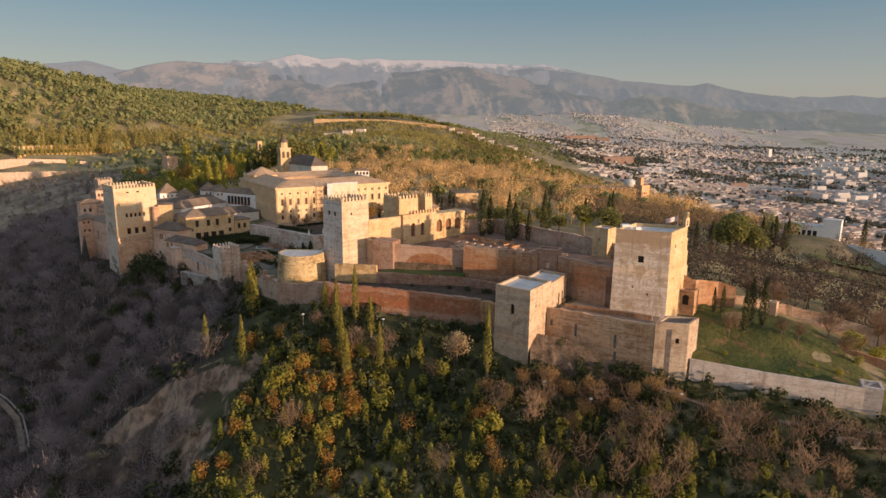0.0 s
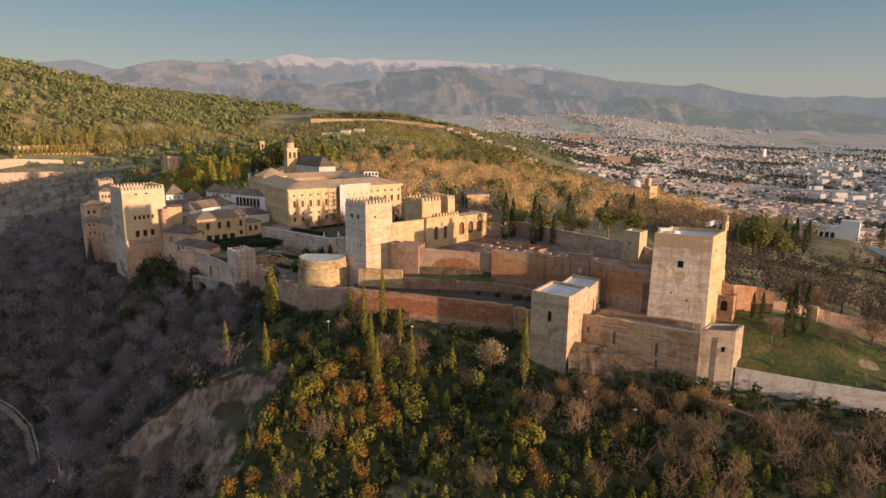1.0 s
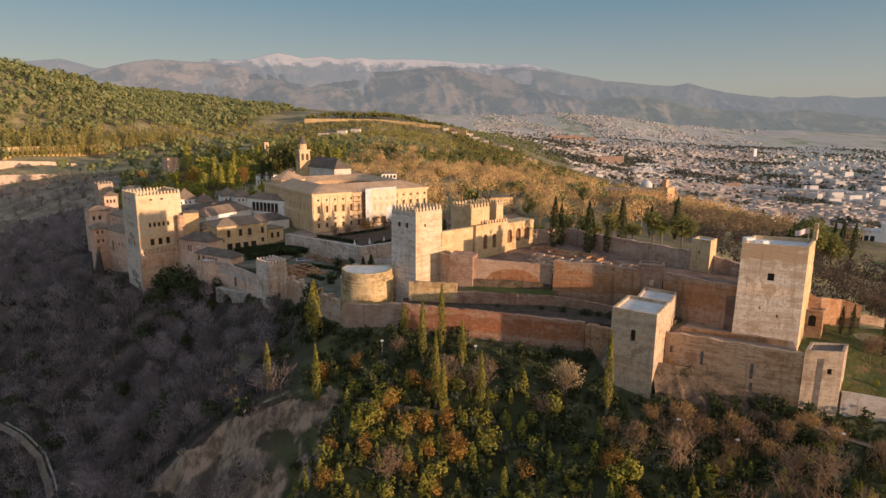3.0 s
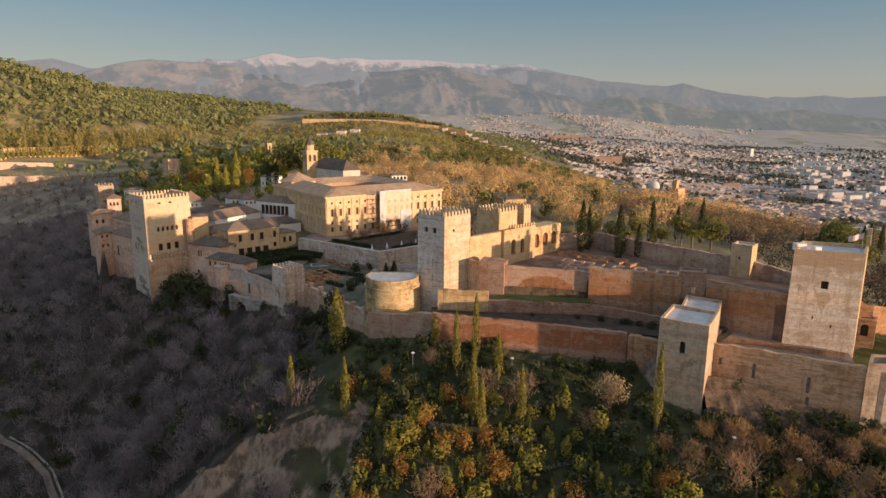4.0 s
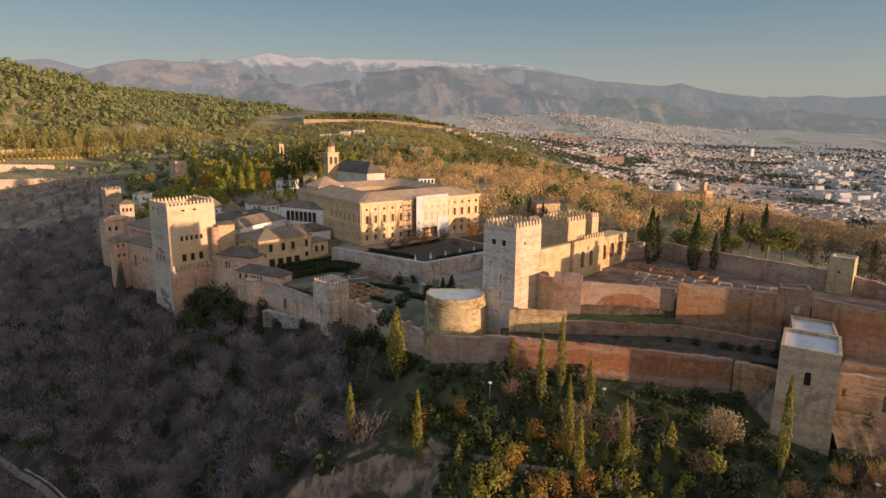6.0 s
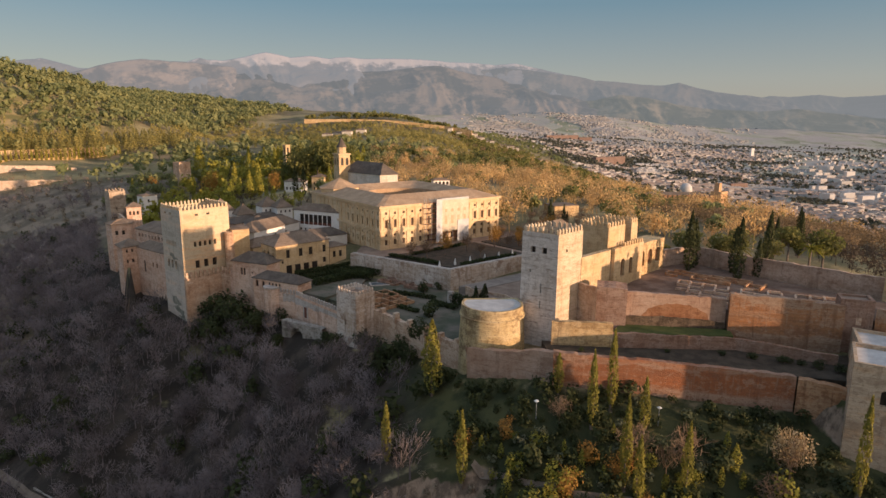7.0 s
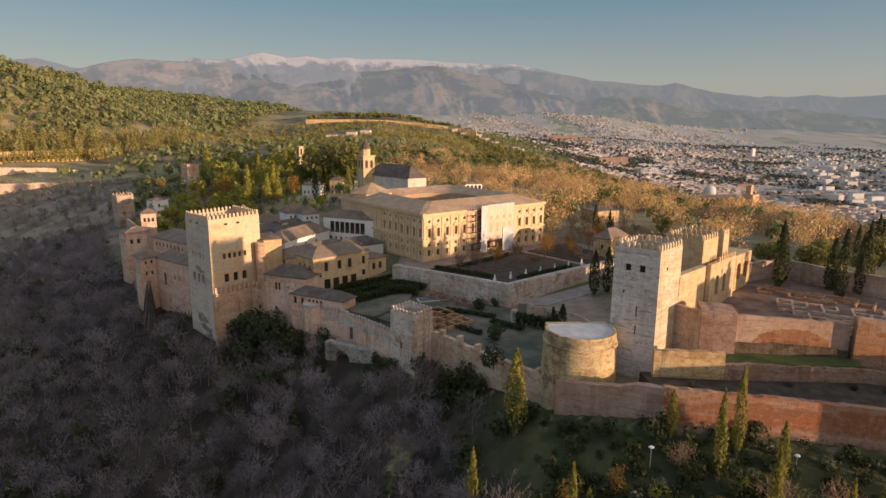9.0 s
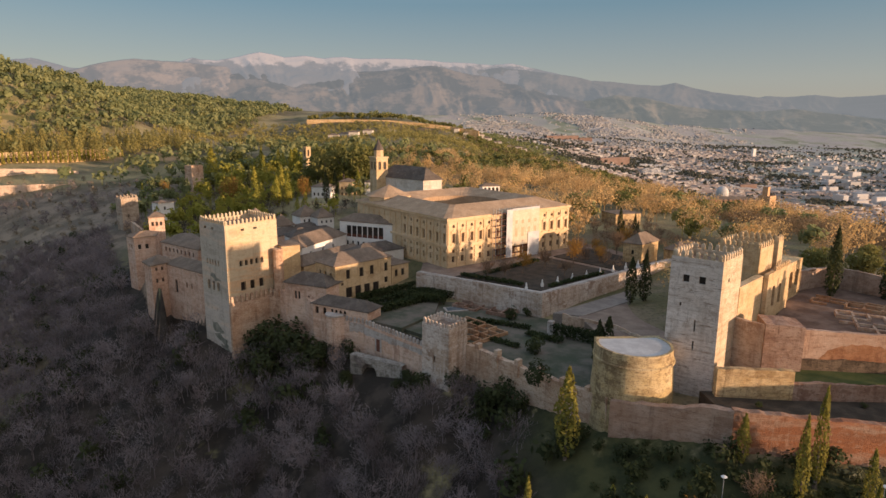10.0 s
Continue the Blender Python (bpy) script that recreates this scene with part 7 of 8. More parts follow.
p = scatter(-460, -225, 330, 660, 6.0, k_upper, rng)
stuff("valley_bare_wood", "leafless grey trees up the shaded valley", "woodland", spread(BARETINY, p, 5.5 + 3.5 * rng.random(len(p)), rng), M_TWIG)


def k_scrub(x, y, d):
    return smooth(-235, -275, x) * (0.75 + 0.25 * wobble(x, y, 21, 2)) * smooth(690, 600, y) * (d < 190) * (d > -150)


p = scatter(-520, -225, 360, 700, 6.4, k_scrub, rng)
stuff("valley_scrub", "dry grey-brown scrub on the valley side", "shrub", spread(BUSHLOW + BARETINY, p, 2.0 + 3.2 * rng.random(len(p)) ** 2, rng), M_SCRUB)


# woods behind the fortress
def inside_walls(x, y):
    """Built or paved ground, kept clear of wild trees."""
    pal = (x - PAL.x) * PU.x + (y - PAL.y) * PU.y, (x - PAL.x) * PV.x + (y - PAL.y) * PV.y
    in_pal = (pal[0] > -30) & (pal[0] < 66) & (pal[1] > -62) & (pal[1] < 140)
    fort = (x > -230) & (x < 76) & (y < 262 + 0.25 * (x + 30)) & (y < 300)
    court = (x > -215) & (x < -75) & (y < 445)
    return in_pal | fort | (court & (x + y < 330))


def gate_yard(x, y):
    """The open yard from the gate house to the lodge behind it."""
    return (y > 286) & (y < 404) & (x > -34 + 0.34 * (y - 300)) & (x < 17 + 0.1 * (y - 300))


def sun_strip(x, y):
    """1 in strips sunward of the gate house and the lodge, where trees are made low to let the sun reach them."""
    low = np.zeros(len(x))
    for cx, cy, r in ((14, 393, 11), (-4, 310, 9)):
        along, off = (x - cx) * 0.838 - (y - cy) * 0.546, (x - cx) * 0.546 + (y - cy) * 0.838
        low = np.maximum(low, (along > -5) * (along < 130) * (np.abs(off) < r))
    return low


def k_far(x, y, d):
    east = smooth(-120, -60, x + 0.04 * (y - 400))
    town = smooth(0, 160, (x - 170) - 0.05 * (y - 500))
    town = town * (1 - smooth(400, 360, y) * (x < 290))
    return (d < -6) * ~beside(x, y, [(168, 516), (158, 484)], 8) * ~inside_walls(x, y) * ~gate_yard(x, y) * east * (1 - town) * smooth(930, 850, y - 1.2 * np.maximum(x - 30, 0)) * (0.3 + 0.7 * smooth(0.5, 0.6, ridged(x, y, 70, 4, 4)))


p = scatter(-160, 330, 200, 1050, 11.5, k_far, rng)
far = p[:, 1] > 560
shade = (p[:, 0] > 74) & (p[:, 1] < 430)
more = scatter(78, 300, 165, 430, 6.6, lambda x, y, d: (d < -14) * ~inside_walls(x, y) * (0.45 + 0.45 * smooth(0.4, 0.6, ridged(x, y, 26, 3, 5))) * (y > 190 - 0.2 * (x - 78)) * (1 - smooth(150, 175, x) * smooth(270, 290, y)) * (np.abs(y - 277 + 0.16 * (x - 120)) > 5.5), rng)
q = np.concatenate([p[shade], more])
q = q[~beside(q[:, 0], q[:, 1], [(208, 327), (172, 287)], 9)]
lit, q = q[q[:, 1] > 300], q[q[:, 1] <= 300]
# shade and sun on the two stands come from their twig colours
stuff("valley_wood", "grey-brown leafless trees in the valley behind the fortress, darkened for its shade", "woodland", spread(BAREFAR, q, (7.0 + 4.5 * rng.random(len(q))) * (1 - 0.4 * sun_strip(*q.T[:2])), rng), M_TWIGDARK)
stuff("valley_edge_wood", "brown leafless trees above the valley, brightened for the sun", "woodland", spread(BAREFAR, lit, 7.0 + 4.5 * rng.random(len(lit)), rng), M_TWIGMID)
p = p[~shade]
far = p[:, 1] > 560
olive = rng.random(len(p)) < 0.06 + 0.4 * smooth(0.68, 0.78, ridged(p[:, 0], p[:, 1], 130, 3, 8)) + 0.45 * smooth(560, 700, p[:, 1])
stuff("winter_wood", "golden-brown leafless wood behind the palace", "woodland", np.concatenate([spread(WINTER, p[~far & ~olive], (11.0 + 9.0 * rng.random((~far & ~olive).sum()) ** 1.5) * (1 - 0.55 * sun_strip(*p[~far & ~olive].T[:2])), rng), spread(WINTER[:4], p[far & ~olive], 9.0 + 8.0 * rng.random((far & ~olive).sum()), rng)]), M_FARWOOD)
stuff("olive_wood", "olive-green trees among the golden-brown wood", "woodland", spread(PINE, p[olive], (8.0 + 6.0 * rng.random(olive.sum())) * (1 - 0.5 * sun_strip(*p[olive].T[:2])), rng), M_PINE)


def k_pinewood(x, y, d):
    hill = smooth(-455, -500, x - 0.12 * (y - 750) * (y > 750)) * smooth(640, 760, y)
    ridge = smooth(600, 720, y) * smooth(-20, -90, x) * smooth(-420, -330, x) * 0.75 * smooth(960, 900, y + 0.25 * x)
    return (d < -8) * np.maximum(hill * (0.95 - 0.4 * smooth(0.2, 0.7, wobble(x, y, 52, 2))), ridge * (0.34 + 0.3 * wobble(x, y, 45, 6))) * smooth(2300, 1500, y) * (1 - smooth(1000, 1050, y) * smooth(-400, -360, x))


p = scatter(-900, 80, 560, 2000, 12.5, k_pinewood, rng)
stuff("pine_wood", "dark green pines on the hill and ridge beyond", "woodland", spread(PINEFAR, p, 12.0 + 8.0 * rng.random(len(p)), rng), M_HILLPINE)


def k_orchard(x, y, d):
    return 0.9 * smooth(-460, -420, x) * smooth(150, 60, x + 0.1 * (y - 1000)) * smooth(930, 1010, y + 0.25 * x) * smooth(1385, 1372, y) * (0.65 + 0.35 * wobble(x, y, 60, 2))


p = scatter(-460, 160, 880, 1390, 7.2, k_orchard, rng)
stuff("olive_orchard", "small round olive trees on the slope under the long wall", "orchard", spread([t_bush(rng, 0.6, 0.9, 42, 0.14) for _ in range(4)], p, 5.0 + 4.0 * rng.random(len(p)), rng), M_FAROLIVE)
p = np.stack([-300 + 360 * rng.random(150), 1425 + 35 * rng.random(150), np.zeros(150)], 1)
p[:, 2] = ground_z(p[:, 0], p[:, 1])
stuff("ridge_trees", "line of dark trees behind the long wall", "woodland", spread(PINEFAR, p, 9 + 5 * rng.random(len(p)), rng), M_PINE)


def k_band(x, y, d):
    return smooth(5, 45, x + 20 * wobble(x, y, 60, 3)) * smooth(190, 150, x - 0.03 * (y - 900)) * smooth(700, 780, y - 0.6 * x) * smooth(1400, 1300, y) * (0.55 + 0.4 * wobble(x, y, 40, 4))


p = scatter(-10, 230, 700, 1400, 9.0, k_band, rng)
cut = rng.random(len(p)) < 0.7
stuff("flank_wood", "dark green trees on the spur's shaded flank", "woodland", spread(PINEFAR + CONEFAR[:1], p[cut], 8.0 + 7.0 * rng.random(cut.sum()), rng), M_PINE)
stuff("flank_bare_wood", "brown leafless trees on the spur's flank", "woodland", spread(BAREFAR, p[~cut], 8.0 + 5.0 * rng.random((~cut).sum()), rng), M_TWIGMID)


def k_spur(x, y, d):
    return (y > 1480) * (0.24 + 0.7 * smooth(0.52, 0.64, ridged(x, y, 150, 4, 6))) * smooth(340, 260, x - 0.05 * (y - 1000)) * smooth(1000, 1100, y - 0.4 * x) * smooth(2600, 2300, y)


p = scatter(-160, 420, 900, 2600, 18.0, k_spur, rng)
stuff("spur_wood", "dark green trees along the low spurs above the town", "woodland", spread(PINEFAR[:3] + CONEFAR[:1], p, 8.0 + 6.0 * rng.random(len(p)), rng), M_HILLPINE)


def k_mixed(x, y, d):
    a = smooth(-60, -110, x) * smooth(-330, -270, x) * smooth(370, 430, y + 0.2 * (x + 100)) * smooth(900, 650, y)
    e = smooth(-40, 20, x) * smooth(260, 180, x - 0.12 * (y - 500)) * smooth(290, 340, y) * 0.45 * smooth(0.66, 0.76, ridged(x, y, 120, 3, 8))
    a = a * (1 - smooth(-255, -235, x) * smooth(-120, -140, x) * smooth(620, 600, y))
    return (d < -10) * np.clip(a * 0.5 + e * 0.45, 0, 1) * ~inside_walls(x, y) * ~gate_yard(x, y)


p = scatter(-450, 250, 180, 900, 8.5, k_mixed, rng)
stuff("mixed_wood", "dark green trees round the gardens", "woodland", spread(PINE + CONE, p, (7.5 + 5.5 * rng.random(len(p))) * (1 - 0.5 * sun_strip(*p.T[:2])), rng), M_HILLPINE)
p = scatter(-40, 30, 300, 400, 5.0, lambda x, y, d: gate_yard(x, y) * 0.8 * ~((x > -20) & (y < 326)) * ~((x > 1) & (y > 378)), rng)
stuff("yard_scrub", "leafless brown trees in the yard behind the gate house", "woodland", spread(BARESMALL, p, 4.5 + 3.0 * rng.random(len(p)), rng), M_TWIGWARM)

p = scatter(-255, -118, 560, 700, 7.5, lambda x, y, d: 0.42 * smooth(-258, -240, x) * ~((x > -178) & (x < -148) & (y < 612)), rng)
stuff("grove_wood", "dense dark green conifers of the grove behind the halls", "woodland", spread(CONE + PINE[:2], p, 8 + 9 * rng.random(len(p)), rng), M_GROVE)

p = scatter(-240, -118, 405, 560, 5.0, lambda x, y, d: (d < -12) * 0.62 * np.where(x > -185, y > 384, True) * ~((x > -250) & (x < -228) & (y > 455) & (y < 482)) * ~((x > -160) & (x < -112) & (y > 428) & (y < 506)) * ~((x > -120) & (y < 446)), rng)
half = rng.random(len(p)) < 0.5
stuff("garden_trees", "dark evergreen trees in the gardens behind the halls", "woodland", spread(CONE + PINE[:1], p[half], 6 + 8 * rng.random(half.sum()), rng), M_GROVE)
stuff("garden_scrub", "leafless brown trees in the gardens behind the halls", "woodland", spread(BARESMALL, p[~half], 5 + 4 * rng.random((~half).sum()), rng), M_TWIGDARK)

# ---- the town on the plain ----
def boxes(x, y, w, d, h, a, pitch):
    """Houses as (walls, roofs): w by d, h high, turned by a, their roofs rising by pitch of the depth."""
    z = ground_z(x, y)
    u, v = np.stack([np.cos(a), np.sin(a)], 1), np.stack([-np.sin(a), np.cos(a)], 1)
    c = np.stack([x, y], 1)
    ring = [c + u * (sx * w / 2)[:, None] + v * (sy * d / 2)[:, None] for sx, sy in ((-1, -1), (1, -1), (1, 1), (-1, 1))]
    lo, hi, top = z - 4, z + h, z + h + pitch * d
    P = lambda q, zz: np.concatenate([q, zz[:, None]], 1)
    walls = [np.stack([P(ring[i], lo), P(ring[(i + 1) % 4], lo), P(ring[(i + 1) % 4], hi), P(ring[i], hi)], 1) for i in range(4)]
    r0, r1 = (ring[0] + ring[3]) / 2, (ring[1] + ring[2]) / 2
    roofs = [np.stack([P(ring[0], hi), P(ring[1], hi), P(r1, top), P(r0, top)], 1), np.stack([P(ring[2], hi), P(ring[3], hi), P(r0, top), P(r1, top)], 1)]
    gables = [np.stack([P(ring[1], hi), P(ring[2], hi), P(r1, top), P(r1, top + 0.01)], 1), np.stack([P(ring[3], hi), P(ring[0], hi), P(r0, top), P(r0, top + 0.01)], 1)]
    return np.concatenate(walls + gables), np.concatenate(roofs)


GROVES = [(375, 1750, 110, 80), (480, 1690, 60, 50), (560, 2010, 120, 45), (690, 2130, 85, 110), (695, 1720, 65, 95), (775, 1640, 50, 70), (900, 1500, 60, 40), (500, 2420, 170, 50), (980, 1750, 50, 60), (1150, 2100, 120, 35), (700, 1180, 70, 40), (640, 930, 60, 40)]


def grove(x, y):
    g = np.zeros(np.shape(x))
    for cx, cy, rx, ry in GROVES:
        g = np.maximum(g, np.exp(-(((x - cx) / rx) ** 2 + ((y - cy) / ry) ** 2) * 1.3))
    return smooth(0.35, 0.6, g + 0.25 * (ridged(x, y, 60, 3, 3) - 0.6))


def k_town(x, y):
    """How thickly the town is built at a place."""
    way = x / y
    near = smooth(0, 80, x - 320) * smooth(480, 650, y) * smooth(2900, 2500, y) * (0.10 + 0.90 * smooth(0.54, 0.63, ridged(x * 0.7, y, 230, 5, 9)))
    slope = smooth(2300, 2700, y + 0.3 * x) * smooth(0.06, 0.12, way) * smooth(0.56, 0.42, way) * (0.03 + 0.97 * smooth(0.56, 0.66, ridged(x, y * 0.5, 260, 5, 2)))
    fields = smooth(0, 240, x - 0.58 * (y - 700) - 190) * smooth(1750, 2050, y + 0.2 * x) * smooth(4250, 4050, np.hypot(x, y))
    return np.maximum(near, slope) * (1 - 0.93 * fields) * (1 - grove(x, y)) * smooth(0.95, 0.8, way) * smooth(4520, 4420, np.hypot(x, y))


M_TOWN = leaves("town_walls", (0.56, 0.545, 0.53), (0.78, 0.765, 0.75), (0.47, 0.43, 0.395), 0.012)
M_TOWNROOF = leaves("town_roofs", (0.42, 0.285, 0.215), (0.52, 0.39, 0.31), (0.66, 0.595, 0.54), 0.01)
r = np.random.default_rng(3)
walls, roofs = [], []
for n, ylo, yhi, size in ((6500, 620, 1300, 9.0), (27000, 1300, 2500, 9.0), (26000, 2500, 4500, 7.5)):
    y = ylo + (yhi - ylo) * r.random(n)
    x = y * (0.06 + 0.86 * r.random(n))
    ok = r.random(n) < k_town(x, y)
    x, y = x[ok], y[ok]
    k = len(x)
    a = 0.35 + 0.9 * (value_noise(x / 260, y / 260) - 0.5) + (r.random(k) < 0.35) * 1.57 + 0.06 * r.normal(size=k)
    big = np.where(r.random(k) < 0.05, 1.6, 1.0)
    w_, r_ = boxes(x, y, size * big * (0.8 + 1.1 * r.random(k)), size * (0.6 + 0.5 * r.random(k)), size * big * (0.28 + 0.22 * r.random(k)), a, 0.2 * (r.random(k) < 0.7))
    if ylo >= 2500:
        # walls greyed towards the ground's tone, for the haze before them
        stuff("far_town", "small white and cream houses on the far slope, greyed for haze", "town", np.concatenate([w_, r_]), leaves("hazed_far_town_walls", (0.40, 0.39, 0.385), (0.56, 0.545, 0.535), (0.33, 0.31, 0.295), 0.012))
    else:
        walls.append(w_), roofs.append(r_)
# white rows of terraced houses
for ax, ay, bx, by, rows in ((520, 1640, 690, 1790, 5), (640, 1420, 900, 1330, 4), (860, 1330, 1000, 1130, 4), (640, 1960, 760, 2000, 3), (300, 1000, 340, 820, 3)):
    for j in range(rows):
        n = int(math.hypot(bx - ax, by - ay) / 8)
        u = np.arange(n) / n + 0.01 * r.random(n)
        x, y = ax + (bx - ax) * u + 9 * j, ay + (by - ay) * u + 24 * j + 12 * np.sin(u * 5)
        a = np.full(n, math.atan2(by - ay, bx - ax)) + 0.2 * np.cos(u * 5)
        w_, r_ = boxes(x, y, np.full(n, 7.4), 8 + 2 * r.random(n), 6 + 2.5 * r.random(n), a, 0.12 + 0 * u)
        walls.append(w_), roofs.append(r_[: 0])
        walls.append(r_)
# long red-brown blocks of flats and a white tower block
for bx, by, bw, bd, bh, ba in ((515, 1850, 120, 16, 19, 0.5), (570, 2650, 170, 16, 18, 0.45), (680, 2690, 60, 16, 18, 0.2), (690, 1450, 50, 14, 14, 0.3)):
    w_, r_ = boxes(np.array([bx]), np.array([by]), np.array([bw]), np.array([bd]), np.array([bh]), np.array([ba]), np.zeros(1))
    tagged(new("brick_flats", quads_mesh("brick_flats", np.concatenate([w_, r_]), masonry("red_brown_flats", (0.18, 0.12, 0.098), (0.13, 0.09, 0.075), (0.235, 0.17, 0.145), 0.5, 0.05, 0.1))), "long red-brown block of flats in the town", "building", "brick flats")
w_, r_ = boxes(np.array([1227.0]), np.array([2349.0]), np.array([11.0]), np.array([11.0]), np.array([34.0]), np.zeros(1), np.zeros(1))
tagged(new("tower_block", quads_mesh("tower_block", np.concatenate([w_, r_]), M_WHITE)), "slim white tower block in the town", "building")
# blocks of flats
n = 90
y = 1150 + 800 * r.random(n) ** 1.3
x = y * (0.60 + 0.30 * r.random(n))
a = 0.2 + (r.random(n) < 0.4) * 1.57 + 0.1 * r.normal(size=n)
w_, r_ = boxes(x, y, 16 + 16 * r.random(n), 9 + 3 * r.random(n), 8 + 10 * r.random(n), a, np.zeros(n))
walls.append(w_), walls.append(r_)
stuff("town_walls", "white and cream houses of a town on the plain", "town", np.concatenate(walls), M_TOWN)
stuff("town_roofs", "terracotta and grey roofs of the town", "town", np.concatenate(roofs), M_TOWNROOF)


def k_towntrees(x, y, d):
    edge = smooth(0, 120, (x - 290) + 0.06 * (y - 900))
    return edge * smooth(0.95, 0.8, x / np.maximum(y, 1)) * np.maximum(0.20 * smooth(0.60, 0.52, ridged(x * 0.7, y, 230, 5, 9)) + 0.04, 1.3 * grove(x, y)) * (x < 0.95 * y)


p = scatter(250, 2000, 480, 3000, 11.0, k_towntrees, rng)
TOWNTREE = [t_pine(rng, 0.5, 1.0, 14, 0.3) for _ in range(5)]
stuff("town_trees", "dark trees among the town's houses", "woodland", spread(TOWNTREE, p, 6 + 6 * rng.random(len(p)), rng), leaves("town_foliage", (0.075, 0.09, 0.07), (0.115, 0.12, 0.09), (0.17, 0.145, 0.105), 0.02))

# ---- single trees ----
def tree(name, label, x, y, z, h, kind, wide=1.0, group="", seed=0):
    """A single tree: trunk and crown under one thing, standing at x, y."""
    r = np.random.default_rng(seed + int(abs(x) * 13 + abs(y) * 7))
    t = thing(name, label, "tree", group, Matrix.Translation((x, y, z)))
    g = Geo()
    lean = r.normal(size=2) * 0.02 * h
    if kind == "cypress":
        g.tube((0, 0, -0.5), (lean[0], lean[1], h * 0.5), 0.02 * h + 0.08, 0.02, 6)
        q, m = t_cypress(r, h, 900), M_CYPRESS
    elif kind == "dark_cypress":
        g.tube((0, 0, -0.5), (lean[0], lean[1], h * 0.5), 0.02 * h + 0.08, 0.02, 6)
        q, m = t_cypress(r, h, 900) * np.array([1.3, 1.3, 1]), M_DARKCYP
    elif kind == "grove":
        g.tube((0, 0, -0.5), (lean[0], lean[1], h * 0.5), 0.02 * h + 0.08, 0.02, 6)
        q, m = t_cypress(r, h, 520), M_GROVE
    elif kind == "bare":
        g.tube((0, 0, -0.5), (lean[0], lean[1], h * 0.32), 0.025 * h, 0.018 * h, 7)
        q, m = t_bare(r, h, 900), M_TWIGWARM
    elif kind == "tawny":
        g.tube((0, 0, -0.5), (lean[0], lean[1], h * 0.35), 0.022 * h, 0.014 * h, 7)
        q, m = np.concatenate([t_bare(r, h, 700), leaf_quads(blob(r, 170, h * 0.38, h * 0.36, 8) + np.array([0, 0, h * 0.64]), 0.024 * h, r)]), M_TAWNY
    elif kind == "orange":
        g.tube((0, 0, -0.5), (lean[0], lean[1], h * 0.4), 0.022 * h, 0.014 * h, 7)
        q, m = np.concatenate([t_bare(r, h, 500), leaf_quads(blob(r, 260, h * 0.34, h * 0.4, 7) + np.array([0, 0, h * 0.62]), 0.028 * h, r)]), M_ORANGE
    elif kind == "blossom":
        g.tube((0, 0, -0.5), (lean[0], lean[1], h * 0.35), 0.025 * h, 0.015 * h, 7)
        q, m = np.concatenate([t_bare(r, h, 500), leaf_quads(blob(r, 420, h * 0.42, h * 0.36, 9) + np.array([0, 0, h * 0.66]), 0.026 * h, r)]), M_BLOSSOM
    elif kind == "pine":
        g.tube((0, 0, -0.5), (lean[0], lean[1], h * 0.62), 0.03 * h, 0.018 * h, 7)
        for i in range(5):
            a = i * 1.26 + r.random()
            g.tube((0, 0, h * (0.35 + 0.06 * i)), (math.cos(a) * h * 0.24, math.sin(a) * h * 0.24, h * (0.55 + 0.06 * i)), 0.012 * h, 0.005 * h, 5)
        q, m = leaf_quads(blob(r, 1500, h * 0.42, h * 0.36, 11, 0.55) + np.array([0, 0, h * 0.66]), 0.036 * h, r), M_PINE
    elif kind == "palm":
        g.tube((0, 0, -0.5), (lean[0], lean[1], h * 0.72), 0.035 * h, 0.03 * h, 8)
        fr = []
        for i in range(46):
            a, up = r.random() * 2 * np.pi, r.random() * 1.3 - 0.25
            p = np.array([lean[0], lean[1], h * 0.72])
            d = np.array([np.cos(a), np.sin(a), up])
            for s in range(5):
                nx = p + d * h * 0.075
                fr.append(twig_quads(p[None], nx[None], 0.035 * h * (1 - s / 6))[0])
                p = nx
                d = d + np.array([0, 0, -0.28])
        q, m = np.array(fr), M_BUSH
    else:
        g.tube((0, 0, -0.3), (0, 0, h * 0.5), 0.03 * h, 0.015 * h, 6)
        q, m = t_bush(r, h * 0.55, h * 0.95, 620, 0.055 * h), M_DARKBUSH if kind == "dark_bush" else M_BUSH
    part("trunk", g, M_BARK, t)
    q = q * np.array([wide, wide, 1.0])
    part("crown", quads_mesh("crown", q, m), m, t)
    return t


SLENDER = "slender sunlit cypress on the slope below the wall"
for x, y, top, foot_z in ((-32.2, 179.6, 53, 35), (-27, 183.0, 56.4, 37), (-21.6, 177.5, 48.1, 36), (-17.6, 165.2, 44.2, 28), (-27.1, 164.8, 41.8, 28), (-28.9, 167.5, 48.6, 29),
                          (-60.1, 175.4, 42.4, 28), (-37.4, 188.3, 49.3, 38), (12.4, 159.2, 51.6, 29), (-76, 188, 38.5, 26)):
    z = on_ground(x, y)
    tree("cypress", SLENDER, x, y, z, top - z, "cypress", 0.62 * 14 / (top - z) * 1.5, "cypresses on the slope")
tree("cypress", "broad cypress before the curtain wall, its tip in the sun", -65.2, 203.2, on_ground(-65.2, 203.2), 52.2 - on_ground(-65.2, 203.2), "cypress", 1.35)
for x, y, z, top in ((-23.3, 270.5, 44.6, 60), (-28.2, 268.8, 44.6, 59.4), (-49.6, 226, 42.3, 55), (-52.2, 225, 42.3, 54.4), (-50.6, 227.5, 42.3, 52)):
    tree("cypress", "dark shaded cypress on the esplanade", x, y, z, top - z, "dark_cypress", 1.15, "esplanade cypresses")
